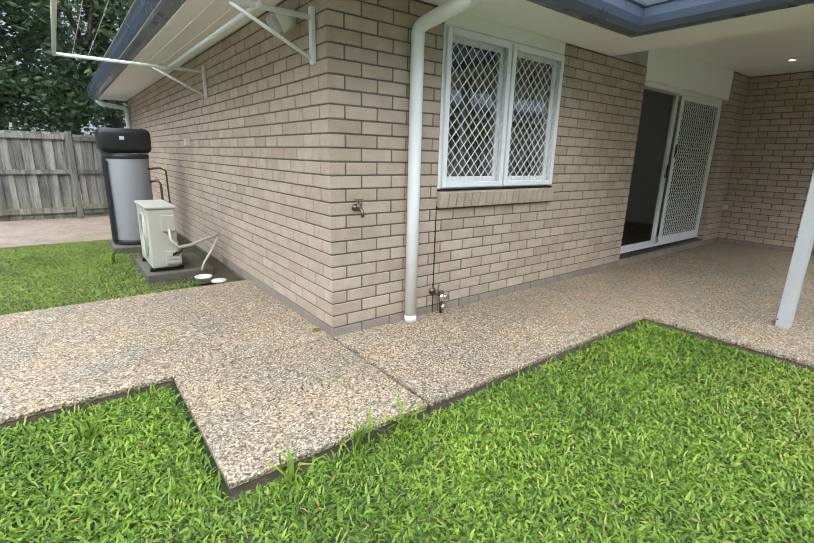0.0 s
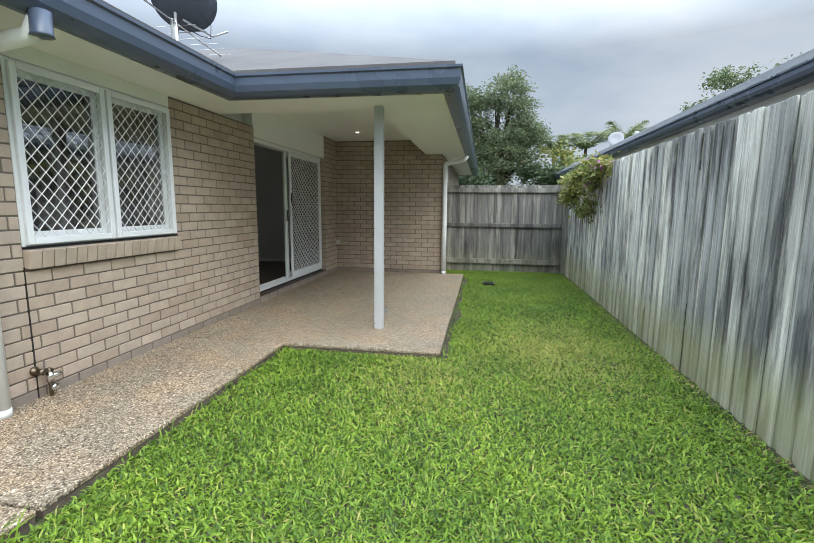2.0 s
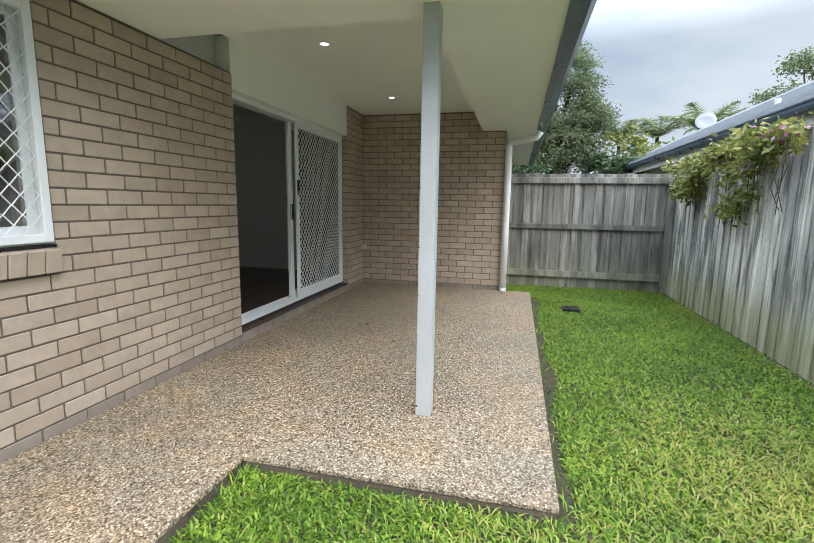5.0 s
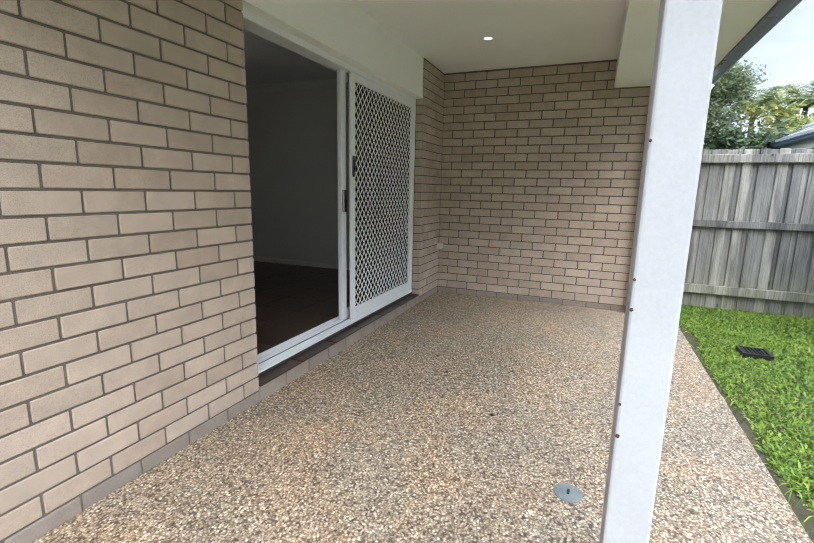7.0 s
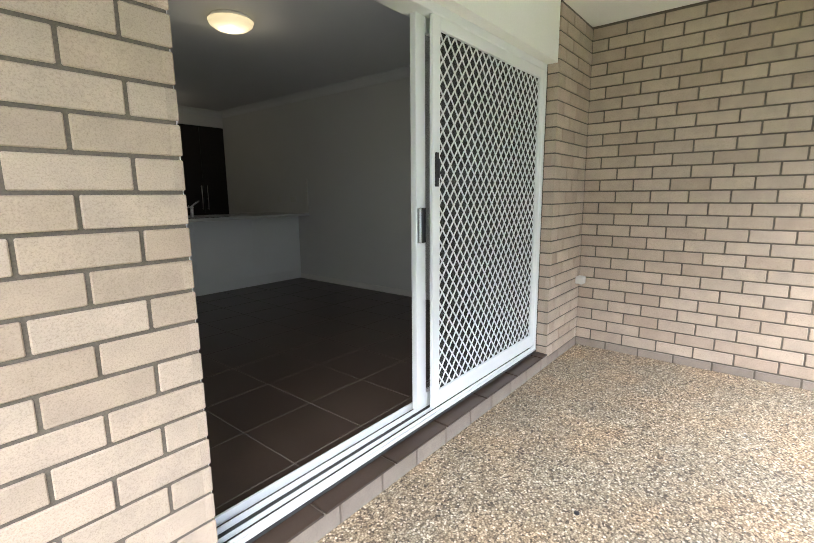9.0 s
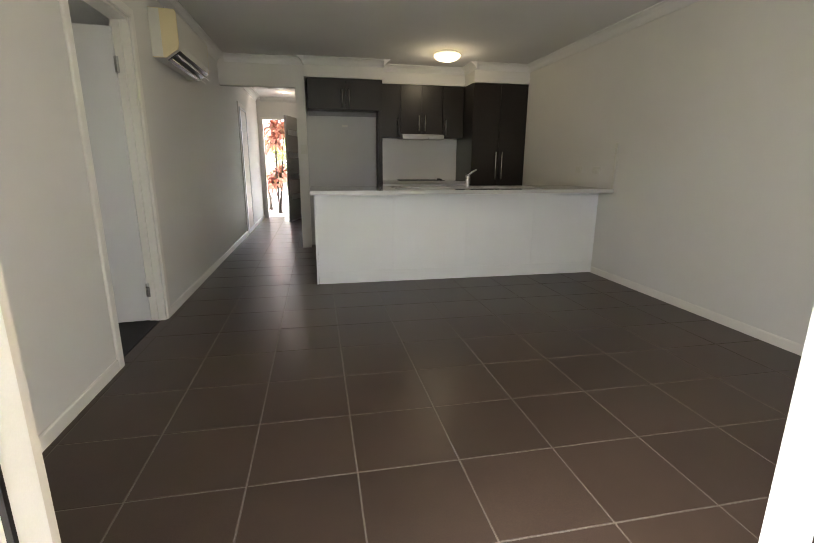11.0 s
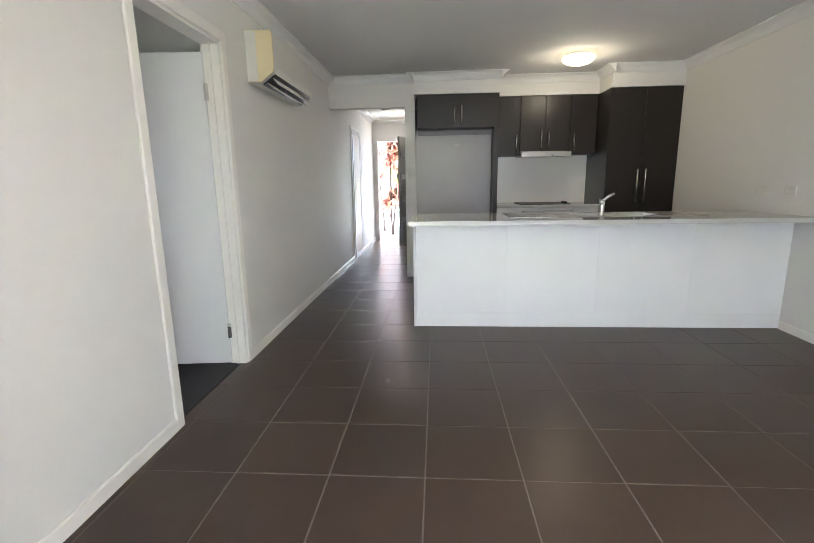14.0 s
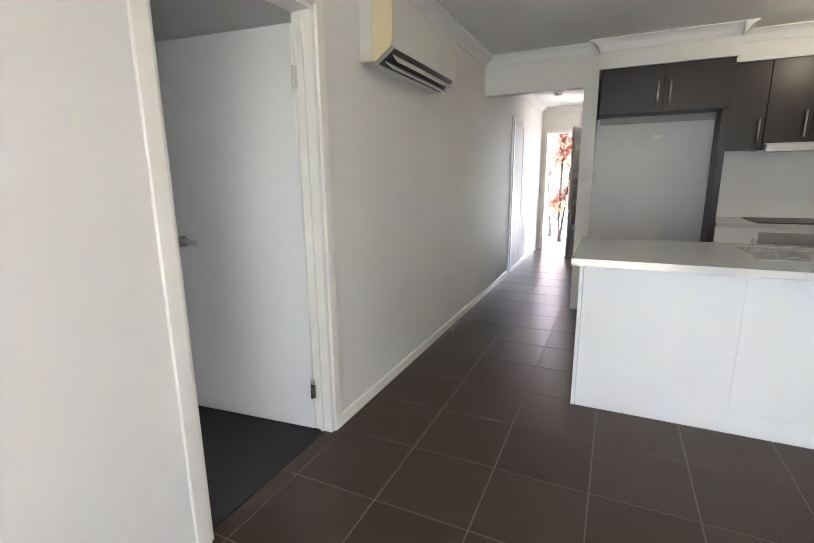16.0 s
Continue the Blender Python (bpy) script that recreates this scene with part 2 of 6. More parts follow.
def aggregate_material():
    """Exposed-aggregate concrete: small washed pebbles in a cement bed."""
    m, nt, N, L, b = nodes_of("exposed_aggregate")
    v = coords(nt, False)
    warp = noise_tex(nt, v, 60.0, 2.0, 0.5)
    ad = N.new("ShaderNodeVectorMath")
    ad.operation = "MULTIPLY_ADD"
    L.new(warp, ad.inputs[0])
    ad.inputs[1].default_value = (0.011, 0.011, 0.011)
    L.new(v, ad.inputs[2])
    vo = N.new("ShaderNodeTexVoronoi")
    vo.inputs["Scale"].default_value = 112.0
    vo.inputs["Randomness"].default_value = 0.95
    L.new(ad.outputs[0], vo.inputs["Vector"])
    sep = N.new("ShaderNodeSeparateColor")
    L.new(vo.outputs["Color"], sep.inputs[0])
    pebble = ramp(nt, sep.outputs[0], [(0.0, (0.075, 0.06, 0.046)), (0.12, (0.18, 0.148, 0.112)), (0.3, (0.31, 0.26, 0.195)), (0.6, (0.41, 0.35, 0.272)), (0.85, (0.5, 0.44, 0.355)), (1.0, (0.76, 0.71, 0.63))])
    bed = ramp(nt, vo.outputs["Distance"], [(0.38, (1.0, 1.0, 1.0)), (0.64, (0.46, 0.43, 0.39))])
    col = mixc(nt, 1.0, pebble, bed, "MULTIPLY")
    mott = noise_tex(nt, v, 26.0, 5.0, 0.75)
    col = mixc(nt, 1.0, col, ramp(nt, mott, [(0.34, (0.72, 0.71, 0.7)), (0.5, (0.98, 0.97, 0.96)), (0.66, (1.16, 1.14, 1.11))]), "MULTIPLY")
    big = noise_tex(nt, v, 1.1, 5.0, 0.62)
    col = mixc(nt, 1.0, col, ramp(nt, big, [(0.3, (0.8, 0.79, 0.78)), (0.62, (1.06, 1.05, 1.03))]), "MULTIPLY")
    rust = noise_tex(nt, v, 2.3, 4.0, 0.6)
    col = mixc(nt, 1.0, col, ramp(nt, rust, [(0.42, (1.01, 1.0, 0.96)), (0.66, (1.12, 0.98, 0.84))]), "MULTIPLY")
    L.new(col, b.inputs["Base Color"])
    b.inputs["Roughness"].default_value = 0.7
    inv = N.new("ShaderNodeMath")
    inv.operation = "SUBTRACT"
    inv.inputs[0].default_value = 1.0
    L.new(vo.outputs["Distance"], inv.inputs[1])
    bump(nt, b, inv.outputs[0], 0.32, 0.004)
    return m


def weathered_wood(name, c, dark, stain=0.35, damp=0.6):
    """Silvered hardwood: grain along z, dark rain stains over several boards, knots, green damp at the foot."""
    m, nt, N, L, b = nodes_of(name)
    v = coords(nt)
    pos = N.new("ShaderNodeNewGeometry")
    g = noise_tex(nt, v, 9.0, 6.0, 0.65, (7.0, 7.0, 0.3))
    f = noise_tex(nt, v, 60.0, 4.0, 0.7, (5.0, 5.0, 0.2))
    runs = noise_tex(nt, pos.outputs["Position"], 1.6, 5.0, 0.65, (3.4, 3.4, 0.45))
    wide = noise_tex(nt, pos.outputs["Position"], 0.9, 3.0, 0.6, (1.3, 1.3, 0.7))
    oi = N.new("ShaderNodeObjectInfo")
    col = ramp(nt, g, [(0.32, dark), (0.48, c), (0.68, scale3(c, 1.3))])
    col = mixc(nt, 1.0, col, ramp(nt, f, [(0.3, (0.66, 0.66, 0.66)), (0.6, (1.0, 1.0, 1.0))]), "MULTIPLY")
    col = mixc(nt, 1.0, col, ramp(nt, runs, [(0.4, (stain, stain, stain * 1.05)), (0.47, (0.75,) * 3), (0.56, (1.05,) * 3)]), "MULTIPLY")
    col = mixc(nt, 1.0, col, ramp(nt, wide, [(0.36, (0.55 + stain * 0.4,) * 3), (0.58, (1.06, 1.06, 1.05))]), "MULTIPLY")
    col = mixc(nt, 1.0, col, ramp(nt, oi.outputs["Random"], [(0.0, (0.55, 0.56, 0.58)), (0.5, (0.92, 0.92, 0.91)), (1.0, (1.2, 1.18, 1.13))]), "MULTIPLY")
    vo = N.new("ShaderNodeTexVoronoi")
    vo.inputs["Scale"].default_value = 3.2
    squeeze = N.new("ShaderNodeMapping")
    squeeze.inputs["Scale"].default_value = (1.6, 1.6, 0.8)
    L.new(v, squeeze.inputs[0])
    L.new(squeeze.outputs[0], vo.inputs["Vector"])
    col = mixc(nt, 1.0, col, ramp(nt, vo.outputs["Distance"], [(0.03, (0.25, 0.24, 0.23)), (0.06, (0.85, 0.85, 0.85)), (0.1, (1.0, 1.0, 1.0))]), "MULTIPLY")
    # green algae that creeps up from the foot of the boards
    sepz = N.new("ShaderNodeSeparateXYZ")
    L.new(pos.outputs["Position"], sepz.inputs[0])
    wob = N.new("ShaderNodeMath")
    wob.operation = "MULTIPLY_ADD"
    wob.inputs[1].default_value = -0.4
    L.new(g, wob.inputs[0])
    L.new(sepz.outputs[2], wob.inputs[2])
    algae = ramp(nt, wob.outputs[0], [(0.0, (damp,) * 3), (0.3, (0.0, 0.0, 0.0))])
    col = mixc(nt, algae, col, (0.36, 0.36, 0.17))
    L.new(col, b.inputs["Base Color"])
    b.inputs["Roughness"].default_value = 0.85
    bump(nt, b, f, 0.5, 0.003)
    return m


def leaf_material(name, stops, trans=0.25, rough=0.5):
    m, nt, N, L, b = nodes_of(name)
    gm = N.new("ShaderNodeNewGeometry")
    tc = N.new("ShaderNodeTexCoord")
    col = ramp(nt, gm.outputs["Random Per Island"], stops)
    big = noise_tex(nt, tc.outputs["Object"], 1.3, 3.0, 0.6)
    col = mixc(nt, 1.0, col, ramp(nt, big, [(0.3, (0.7, 0.76, 0.7)), (0.7, (1.2, 1.12, 1.05))]), "MULTIPLY")
    L.new(col, b.inputs["Base Color"])
    b.inputs["Roughness"].default_value = rough
    tr = N.new("ShaderNodeBsdfTranslucent")
    L.new(col, tr.inputs[0])
    mx = N.new("ShaderNodeMixShader")
    mx.inputs[0].default_value = trans
    out = N["Material Output"]
    L.new(b.outputs[0], mx.inputs[1])
    L.new(tr.outputs[0], mx.inputs[2])
    L.new(mx.outputs[0], out.inputs[0])
    return m


M_BRICK = brick_material()
M_MORTAR = surface("mortar", (0.17, 0.146, 0.12), 0.95, var=0.2, big=6, small=200, grain=0.15, bump_s=0.4)
M_AGG = aggregate_material()
M_SLAB_EDGE = surface("slab_edge", (0.15, 0.12, 0.09), 0.9, var=0.4, big=5, small=90, grain=0.15, bump_s=0.5, dist=0.004)
M_SOIL = surface("soil", (0.075, 0.068, 0.035), 0.95, var=0.4, big=3, small=60, grain=0.2, bump_s=0.8, dist=0.01, shift=False)
M_WHITE = surface("white_powdercoat", (0.8, 0.82, 0.83), 0.35, var=0.05, small=300, grain=0.02, bump_s=0.02)
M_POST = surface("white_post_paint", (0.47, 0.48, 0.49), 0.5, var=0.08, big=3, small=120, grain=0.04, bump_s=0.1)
M_SOFFIT = surface("soffit_paint", (0.88, 0.88, 0.85), 0.75, var=0.04, small=80, grain=0.02, bump_s=0.03)
M_GUTTER = surface("blue_grey_steel", (0.085, 0.112, 0.165), 0.28, var=0.15, big=2, small=120, grain=0.04, bump_s=0.02)
M_ROOF = surface("roof_tile", (0.15, 0.145, 0.145), 0.9, spec=0.2, var=0.2, small=60, grain=0.1, bump_s=0.3)
M_WOOD = weathered_wood("weathered_paling", (0.7, 0.695, 0.66), (0.3, 0.305, 0.305), 0.3)
M_WOOD_OLD = weathered_wood("mossy_paling", (0.29, 0.285, 0.265), (0.14, 0.14, 0.125), 0.5, 0.15)
M_WALL = surface("plaster_paint", (0.66, 0.65, 0.62), 0.6, var=0.03, big=1.0, small=180, grain=0.015, bump_s=0.04, shift=False)
M_CEIL = surface("ceiling_paint", (0.7, 0.7, 0.69), 0.85, var=0.03, small=150, grain=0.015, bump_s=0.03, shift=False)
M_TRIM = surface("trim_gloss", (0.74, 0.72, 0.67), 0.3, var=0.04, small=120, grain=0.02, bump_s=0.02)
M_DOOR = surface("door_paint", (0.68, 0.68, 0.67), 0.35, var=0.03, small=200, grain=0.02, bump_s=0.04)
M_TILE = surface("dark_floor_tile", (0.068, 0.046, 0.034), 0.3, spec=0.24, var=0.1, big=4.0, small=240, grain=0.12, bump_s=0.03, dist=0.0004, per_object=0.18)
M_GROUT = surface("grout", (0.17, 0.15, 0.125), 0.9, var=0.25, big=2, small=150, grain=0.1, bump_s=0.2)
M_CARPET = surface("dark_carpet", (0.03, 0.03, 0.033), 0.95, var=0.2, small=400, grain=0.3, bump_s=0.6, dist=0.004)
M_CAB = surface("dark_woodgrain", (0.019, 0.014, 0.011), 0.36, spec=0.4, var=0.2, big=2, small=30, grain=0.2, bump_s=0.06, stretch=(8.0, 8.0, 0.4))
M_KITCHEN = surface("white_laminate", (0.76, 0.77, 0.77), 0.35, var=0.03, small=200, grain=0.01, bump_s=0.01)
M_STONE = surface("stone_top", (0.5, 0.5, 0.485), 0.07, var=0.04, big=8, small=400, grain=0.06, bump_s=0.0)
M_STEEL = surface("brushed_steel", (0.55, 0.54, 0.52), 0.28, 1.0, var=0.06, small=200, grain=0.05, bump_s=0.03, stretch=(1, 20, 20))
M_CHROME = surface("chrome", (0.75, 0.75, 0.75), 0.08, 1.0, var=0.03, grain=0.0, bump_s=0.0)
M_BRASS = surface("dull_brass", (0.22, 0.18, 0.13), 0.4, 1.0, var=0.3, big=20, small=120, grain=0.15, bump_s=0.2)
M_BLACK = surface("black_plastic", (0.014, 0.014, 0.016), 0.4, var=0.1, small=200, grain=0.05, bump_s=0.05)
M_GREY_TANK = surface("grey_tank", (0.3, 0.31, 0.33), 0.4, var=0.06, small=120, grain=0.03, bump_s=0.02)
M_PLASTIC = surface("white_plastic", (0.62, 0.61, 0.56), 0.45, var=0.05, small=200, grain=0.02, bump_s=0.02)
M_AGED = surface("aged_plastic", (0.68, 0.58, 0.36), 0.5, var=0.06, small=200, grain=0.02, bump_s=0.02)
M_GLASS = glass_material("window_glass")
M_TINTED = glass_material("tinted_glass", (0.46, 0.465, 0.46))
M_TINTED.node_tree.nodes["Principled BSDF"].inputs["IOR"].default_value = 2.3
M_GROUND = surface("far_ground", (0.035, 0.06, 0.012), 0.95, var=0.3, big=0.4, small=30, grain=0.2, bump_s=0.5, dist=0.02, shift=False)
M_LAMP = glow_material("lamp_glass", (1.0, 0.8, 0.42), 0.16)
M_LED = glow_material("downlight_glass", (1.0, 0.95, 0.85), 6.0)

# ---- structure outside ----
EAVE, FASCIA_TOP, FLOOR, CEIL = 2.22, 2.40, 0.12, 2.54


def slab(name, x0, x1, y0, y1, label):
    t = tagged(thing(name, ((x0 + x1) / 2, (y0 + y1) / 2, 0)), label, "paving", kind="structure")
    part("surface", boxes((x0, x1, y0, y1, -0.03, 0.0), bevel=0.006), M_AGG, t)
    part("edge", boxes((x0 + 0.006, x1 - 0.006, y0 + 0.006, y1 - 0.006, -0.14, -0.031)), M_SLAB_EDGE, t, "dirty concrete slab edge")
    return t


bm = bmesh.new()
box(bm, -400, 400, -400, 400, -0.4, -0.06)
solo("ground", bm, M_GROUND, "grassy soil ground around the house", "ground", "structure")
slab("pavement_patio", 3.82, 8.5, 0.11, 2.6, "exposed aggregate concrete patio slab")
slab("pavement_path", 1.51, 3.814, 1.56, 2.6, "exposed aggregate path beside brick wall")
slab("pavement_corner", 0.5, 1.49, 1.56, 2.592, "exposed aggregate path corner with weeds")
slab("pavement_side", -4.0, 1.5, 2.606, 4.35, "exposed aggregate slab beside house corner")


def wall_core(name, x0, x1, y0, y1, z0, z1, label):
    return tagged(solo(name, boxes((x0, x1, y0, y1, z0, z1)), M_MORTAR, label, "wall", "structure"))


MD = 0.006
wall_south = thing("wall_south", (1.5, 2.6, 0), "beige brick wall with window opening", "wall", kind="structure")
part("mortar", boxes((1.5 + MD, 2.41, 2.6 + MD, 2.72, -0.1, EAVE), (2.41, 3.83, 2.6 + MD, 2.72, -0.1, 0.93), (3.83, 5.36 - MD, 2.6 + MD, 2.72, -0.1, EAVE)), M_MORTAR, wall_south)
part("lining", boxes((1.62, 2.41, 2.72, 2.84, -0.1, 2.6), (2.41, 3.83, 2.72, 2.84, -0.1, 0.95), (2.41, 3.83, 2.72, 2.84, 2.1, 2.6), (3.83, 4.4, 2.72, 2.84, -0.1, 2.6)), M_WALL, wall_south)
wall_side = thing("wall_side", (1.5, 6, 0), "long beige brick side wall", "wall", kind="structure")
part("mortar", boxes((1.5 + MD, 1.62, 2.72, 11.6, -0.1, EAVE)), M_MORTAR, wall_side)
wall_end = thing("wall_end", (8.5, 1.5, 0), "beige brick wall at patio end", "wall", kind="structure")
part("mortar", boxes((8.5 + MD, 8.62, 0.54 + MD, 2.606, -0.1, 2.5), (8.62, 14.0, 0.54 + MD, 0.66, -0.1, EAVE)), M_MORTAR, wall_end)
wall_pier = thing("wall_pier", (8.25, 2.6, 0), "narrow beige brick pier beside sliding door", "wall", kind="structure")
part("mortar", boxes((7.86 + MD, 8.8, 2.6 + MD, 2.74, -0.1, 2.56)), M_MORTAR, wall_pier)
part("infill_panel", boxes((5.36, 7.86, 2.612, 2.8, 2.1, 2.5)), M_SOFFIT, wall_pier, "white painted sheet above the door")

# roof edge
ceil_o = thing("ceiling_patio", (6.5, 1.7, 2.48), "white painted patio ceiling sheet", "ceiling", kind="structure")
part("sheet", boxes((4.62, 8.5, 0.86, 2.62, 2.48, 2.5)), M_SOFFIT, ceil_o)
eave = thing("eave", (4.0, 1.5, EAVE), "white painted eave soffit and beam", "soffit", kind="structure")
part("soffit", boxes((0.98, 4.0, 2.1, 2.6, EAVE, EAVE + 0.02), (0.98, 1.5, 2.6, 11.8, EAVE, EAVE + 0.02), (4.0, 4.62, 0.14, 2.6, EAVE, EAVE + 0.02), (4.62, 14, 0.14, 0.86, EAVE, EAVE + 0.02)), M_SOFFIT, eave)
part("beam_lining", boxes((4.58, 4.62, 0.86, 2.6, EAVE + 0.02, 2.48), (4.58, 8.5, 0.82, 0.86, EAVE + 0.02, 2.48)), M_SOFFIT, eave)
GUT = [(0.0, 2.2), (0.05, 2.195), (0.1, 2.205), (0.135, 2.24), (0.15, 2.29), (0.15, 2.355), (0.165, 2.365), (0.165, 2.385), (0.14, 2.385), (0.135, 2.3), (0.1, 2.23), (0.02, 2.22), (0.02, 2.4), (0.0, 2.4)]


def gutter_run(name, pts, label):
    """A quad gutter that follows pts at its back, with mitred corners; out is to the right of the way."""
    t = thing(name, (*pts[0], 2.2), label, "gutter", kind="structure")
    b = bmesh.new()
    rings = []
    for i, p in enumerate(pts):
        p = Vector((*p, 0))
        d0 = (p - Vector((*pts[i - 1], 0))).normalized() if i else None
        d1 = (Vector((*pts[i + 1], 0)) - p).normalized() if i < len(pts) - 1 else None
        d0, d1 = d0 or d1, d1 or d0
        n0, n1 = Vector((d0.y, -d0.x, 0)), Vector((d1.y, -d1.x, 0))
        mit = (n0 + n1) / (1 + n0.dot(n1))
        rings.append([b.verts.new(p + mit * u + Vector((0, 0, w))) for u, w in GUT])
    k = len(GUT)
    for a, c in zip(rings, rings[1:]):
        for i in range(k):
            b.faces.new((a[i], a[(i + 1) % k], c[(i + 1) % k], c[i]))
    b.faces.new(rings[0][::-1])
    b.faces.new(rings[-1])
    bmesh.ops.recalc_face_normals(b, faces=b.faces)
    part("channel", b, M_GUTTER, t)
    return t


gutter_run("trim_gutter", [(0.98, 11.8), (0.98, 2.1), (4.0, 2.1), (4.0, 0.14), (14.0, 0.14)], "blue grey painted steel gutter and fascia")


def roof_plane(corners, th=0.03):
    b = bmesh.new()
    lo = [b.verts.new(c) for c in corners]
    hi = [b.verts.new(Vector(c) + Vector((0, 0, th))) for c in corners]
    b.faces.new(lo[::-1])
    b.faces.new(hi)
    n = len(lo)
    for i in range(n):
        b.faces.new((lo[i], lo[(i + 1) % n], hi[(i + 1) % n], hi[i]))
    bmesh.ops.recalc_face_normals(b, faces=b.faces)
    return b


PITCH, ZR = 0.40, 2.4
roof = thing("roof", (4, 4, 2.4), "grey tiled hip roof", "roof", kind="structure")
zr = ZR + PITCH * 4.12
part("slope", roof_plane([(3.9, 0.04, ZR), (8.02, 4.16, zr), (8.02, 6.12, zr), (3.9, 2.0, ZR)]), M_ROOF, roof)
part("slope", roof_plane([(3.9, 0.04, ZR), (14, 0.04, ZR), (14, 4.16, zr), (8.02, 4.16, zr)]), M_ROOF, roof)
part("slope", roof_plane([(0.88, 2.0, ZR), (3.9, 2.0, ZR), (8.02, 6.12, zr), (5.0, 6.12, zr)]), M_ROOF, roof)
part("slope", roof_plane([(0.88, 2.0, ZR), (5.0, 6.12, zr), (5.0, 8, zr), (0.88, 12.12, ZR)]), M_ROOF, roof)
part("slope", roof_plane([(0.88, 12.12, ZR), (5.0, 8.0, zr), (4.3, 12.12, ZR)]), M_ROOF, roof)
# the front slope runs on, unseen, over the added porch
part("slope", roof_plane([(4.3, 14.2, ZR + 0.16), (5.0, 8.0, zr + 0.03), (14, 8.0, zr + 0.03), (14, 14.2, ZR + 0.16)]), M_ROOF, roof)
part("slope", roof_plane([(5.0, 6.12, zr), (8.02, 6.12, zr), (8.02, 4.16, zr), (14, 4.16, zr), (14, 8.0, zr), (5.0, 8.0, zr)]), M_ROOF, roof)

post = thing("patio_post", (4.49, 0.81, 0), "square white painted steel post with rusty chips", "post")
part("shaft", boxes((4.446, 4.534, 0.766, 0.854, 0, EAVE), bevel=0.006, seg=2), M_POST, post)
M_RUST = surface("rusty_chip", (0.09, 0.05, 0.03), 0.9, var=0.3, big=40, small=300, grain=0.2, bump_s=0.4)
for k, (cz, cw, ch) in enumerate(((0.71, 0.006, 0.02), (0.78, 0.004, 0.015), (0.98, 0.005, 0.012), (1.04, 0.004, 0.02), (1.3, 0.004, 0.01), (0.06, 0.008, 0.02))):
    cb = bmesh.new()
    lathe(cb, (4.4455, 0.855 - cw, cz), [(0.0, 0.0), (cw * 0.8, 0.0), (cw * 0.5, -0.0012), (0.0, -0.0014)], 7, "x")
    part("rust_chip", cb, M_RUST, post, "rusty paint chip")


def downpipe(name, x, y, top, gx, gy, label):
    """A round pipe down the wall with an offset bend to the gutter."""
    t = thing(name, (x, y, 0), label, "downpipe")
    b = bmesh.new()
    pts = [(x, y, 0.02), (x, y, 1.0), (x, y, top - 0.06)]
    for k in range(1, 6):
        a = k / 5 * math.pi / 2
        pts.append((x + (gx - x) * 0.12 * (1 - math.cos(a)) , y + (gy - y) * 0.12 * (1 - math.cos(a)), top - 0.06 + 0.06 * math.sin(a)))
    pts += [(x + (gx - x) * 0.9, y + (gy - y) * 0.9, top + 0.05), (gx, gy, top + 0.12)]
    tube(b, pts, 0.045, 18)
    part("pipe", b, M_WHITE, t, smooth=True)
    c = bmesh.new()
    cyl(c, (x, y, 0.0), (x, y, 0.05), 0.0468, n=18)
    part("socket", c, M_WHITE, t, smooth=True)
    return t


downpipe("downpipe", 2.135, 2.545, 2.05, 2.135, 2.02, "white round plastic downpipe on brick wall")
pop = bmesh.new()
lathe(pop, (2.135, 2.0, 2.2), [(0.05, 0.01), (0.05, -0.1), (0.055, -0.11), (0.0, -0.112)], 18)
solo("gutter_outlet", pop, M_GUTTER, "dark blue grey round gutter outlet", "gutter outlet", smooth=True)
downpipe("downpipe", 8.44, 0.49, 2.05, 8.3, 0.1, "white round plastic downpipe at patio end")
downpipe("downpipe", 1.44, 11.4, 2.05, 0.95, 11.4, "white round plastic downpipe at far house corner")

# ---- fences ----


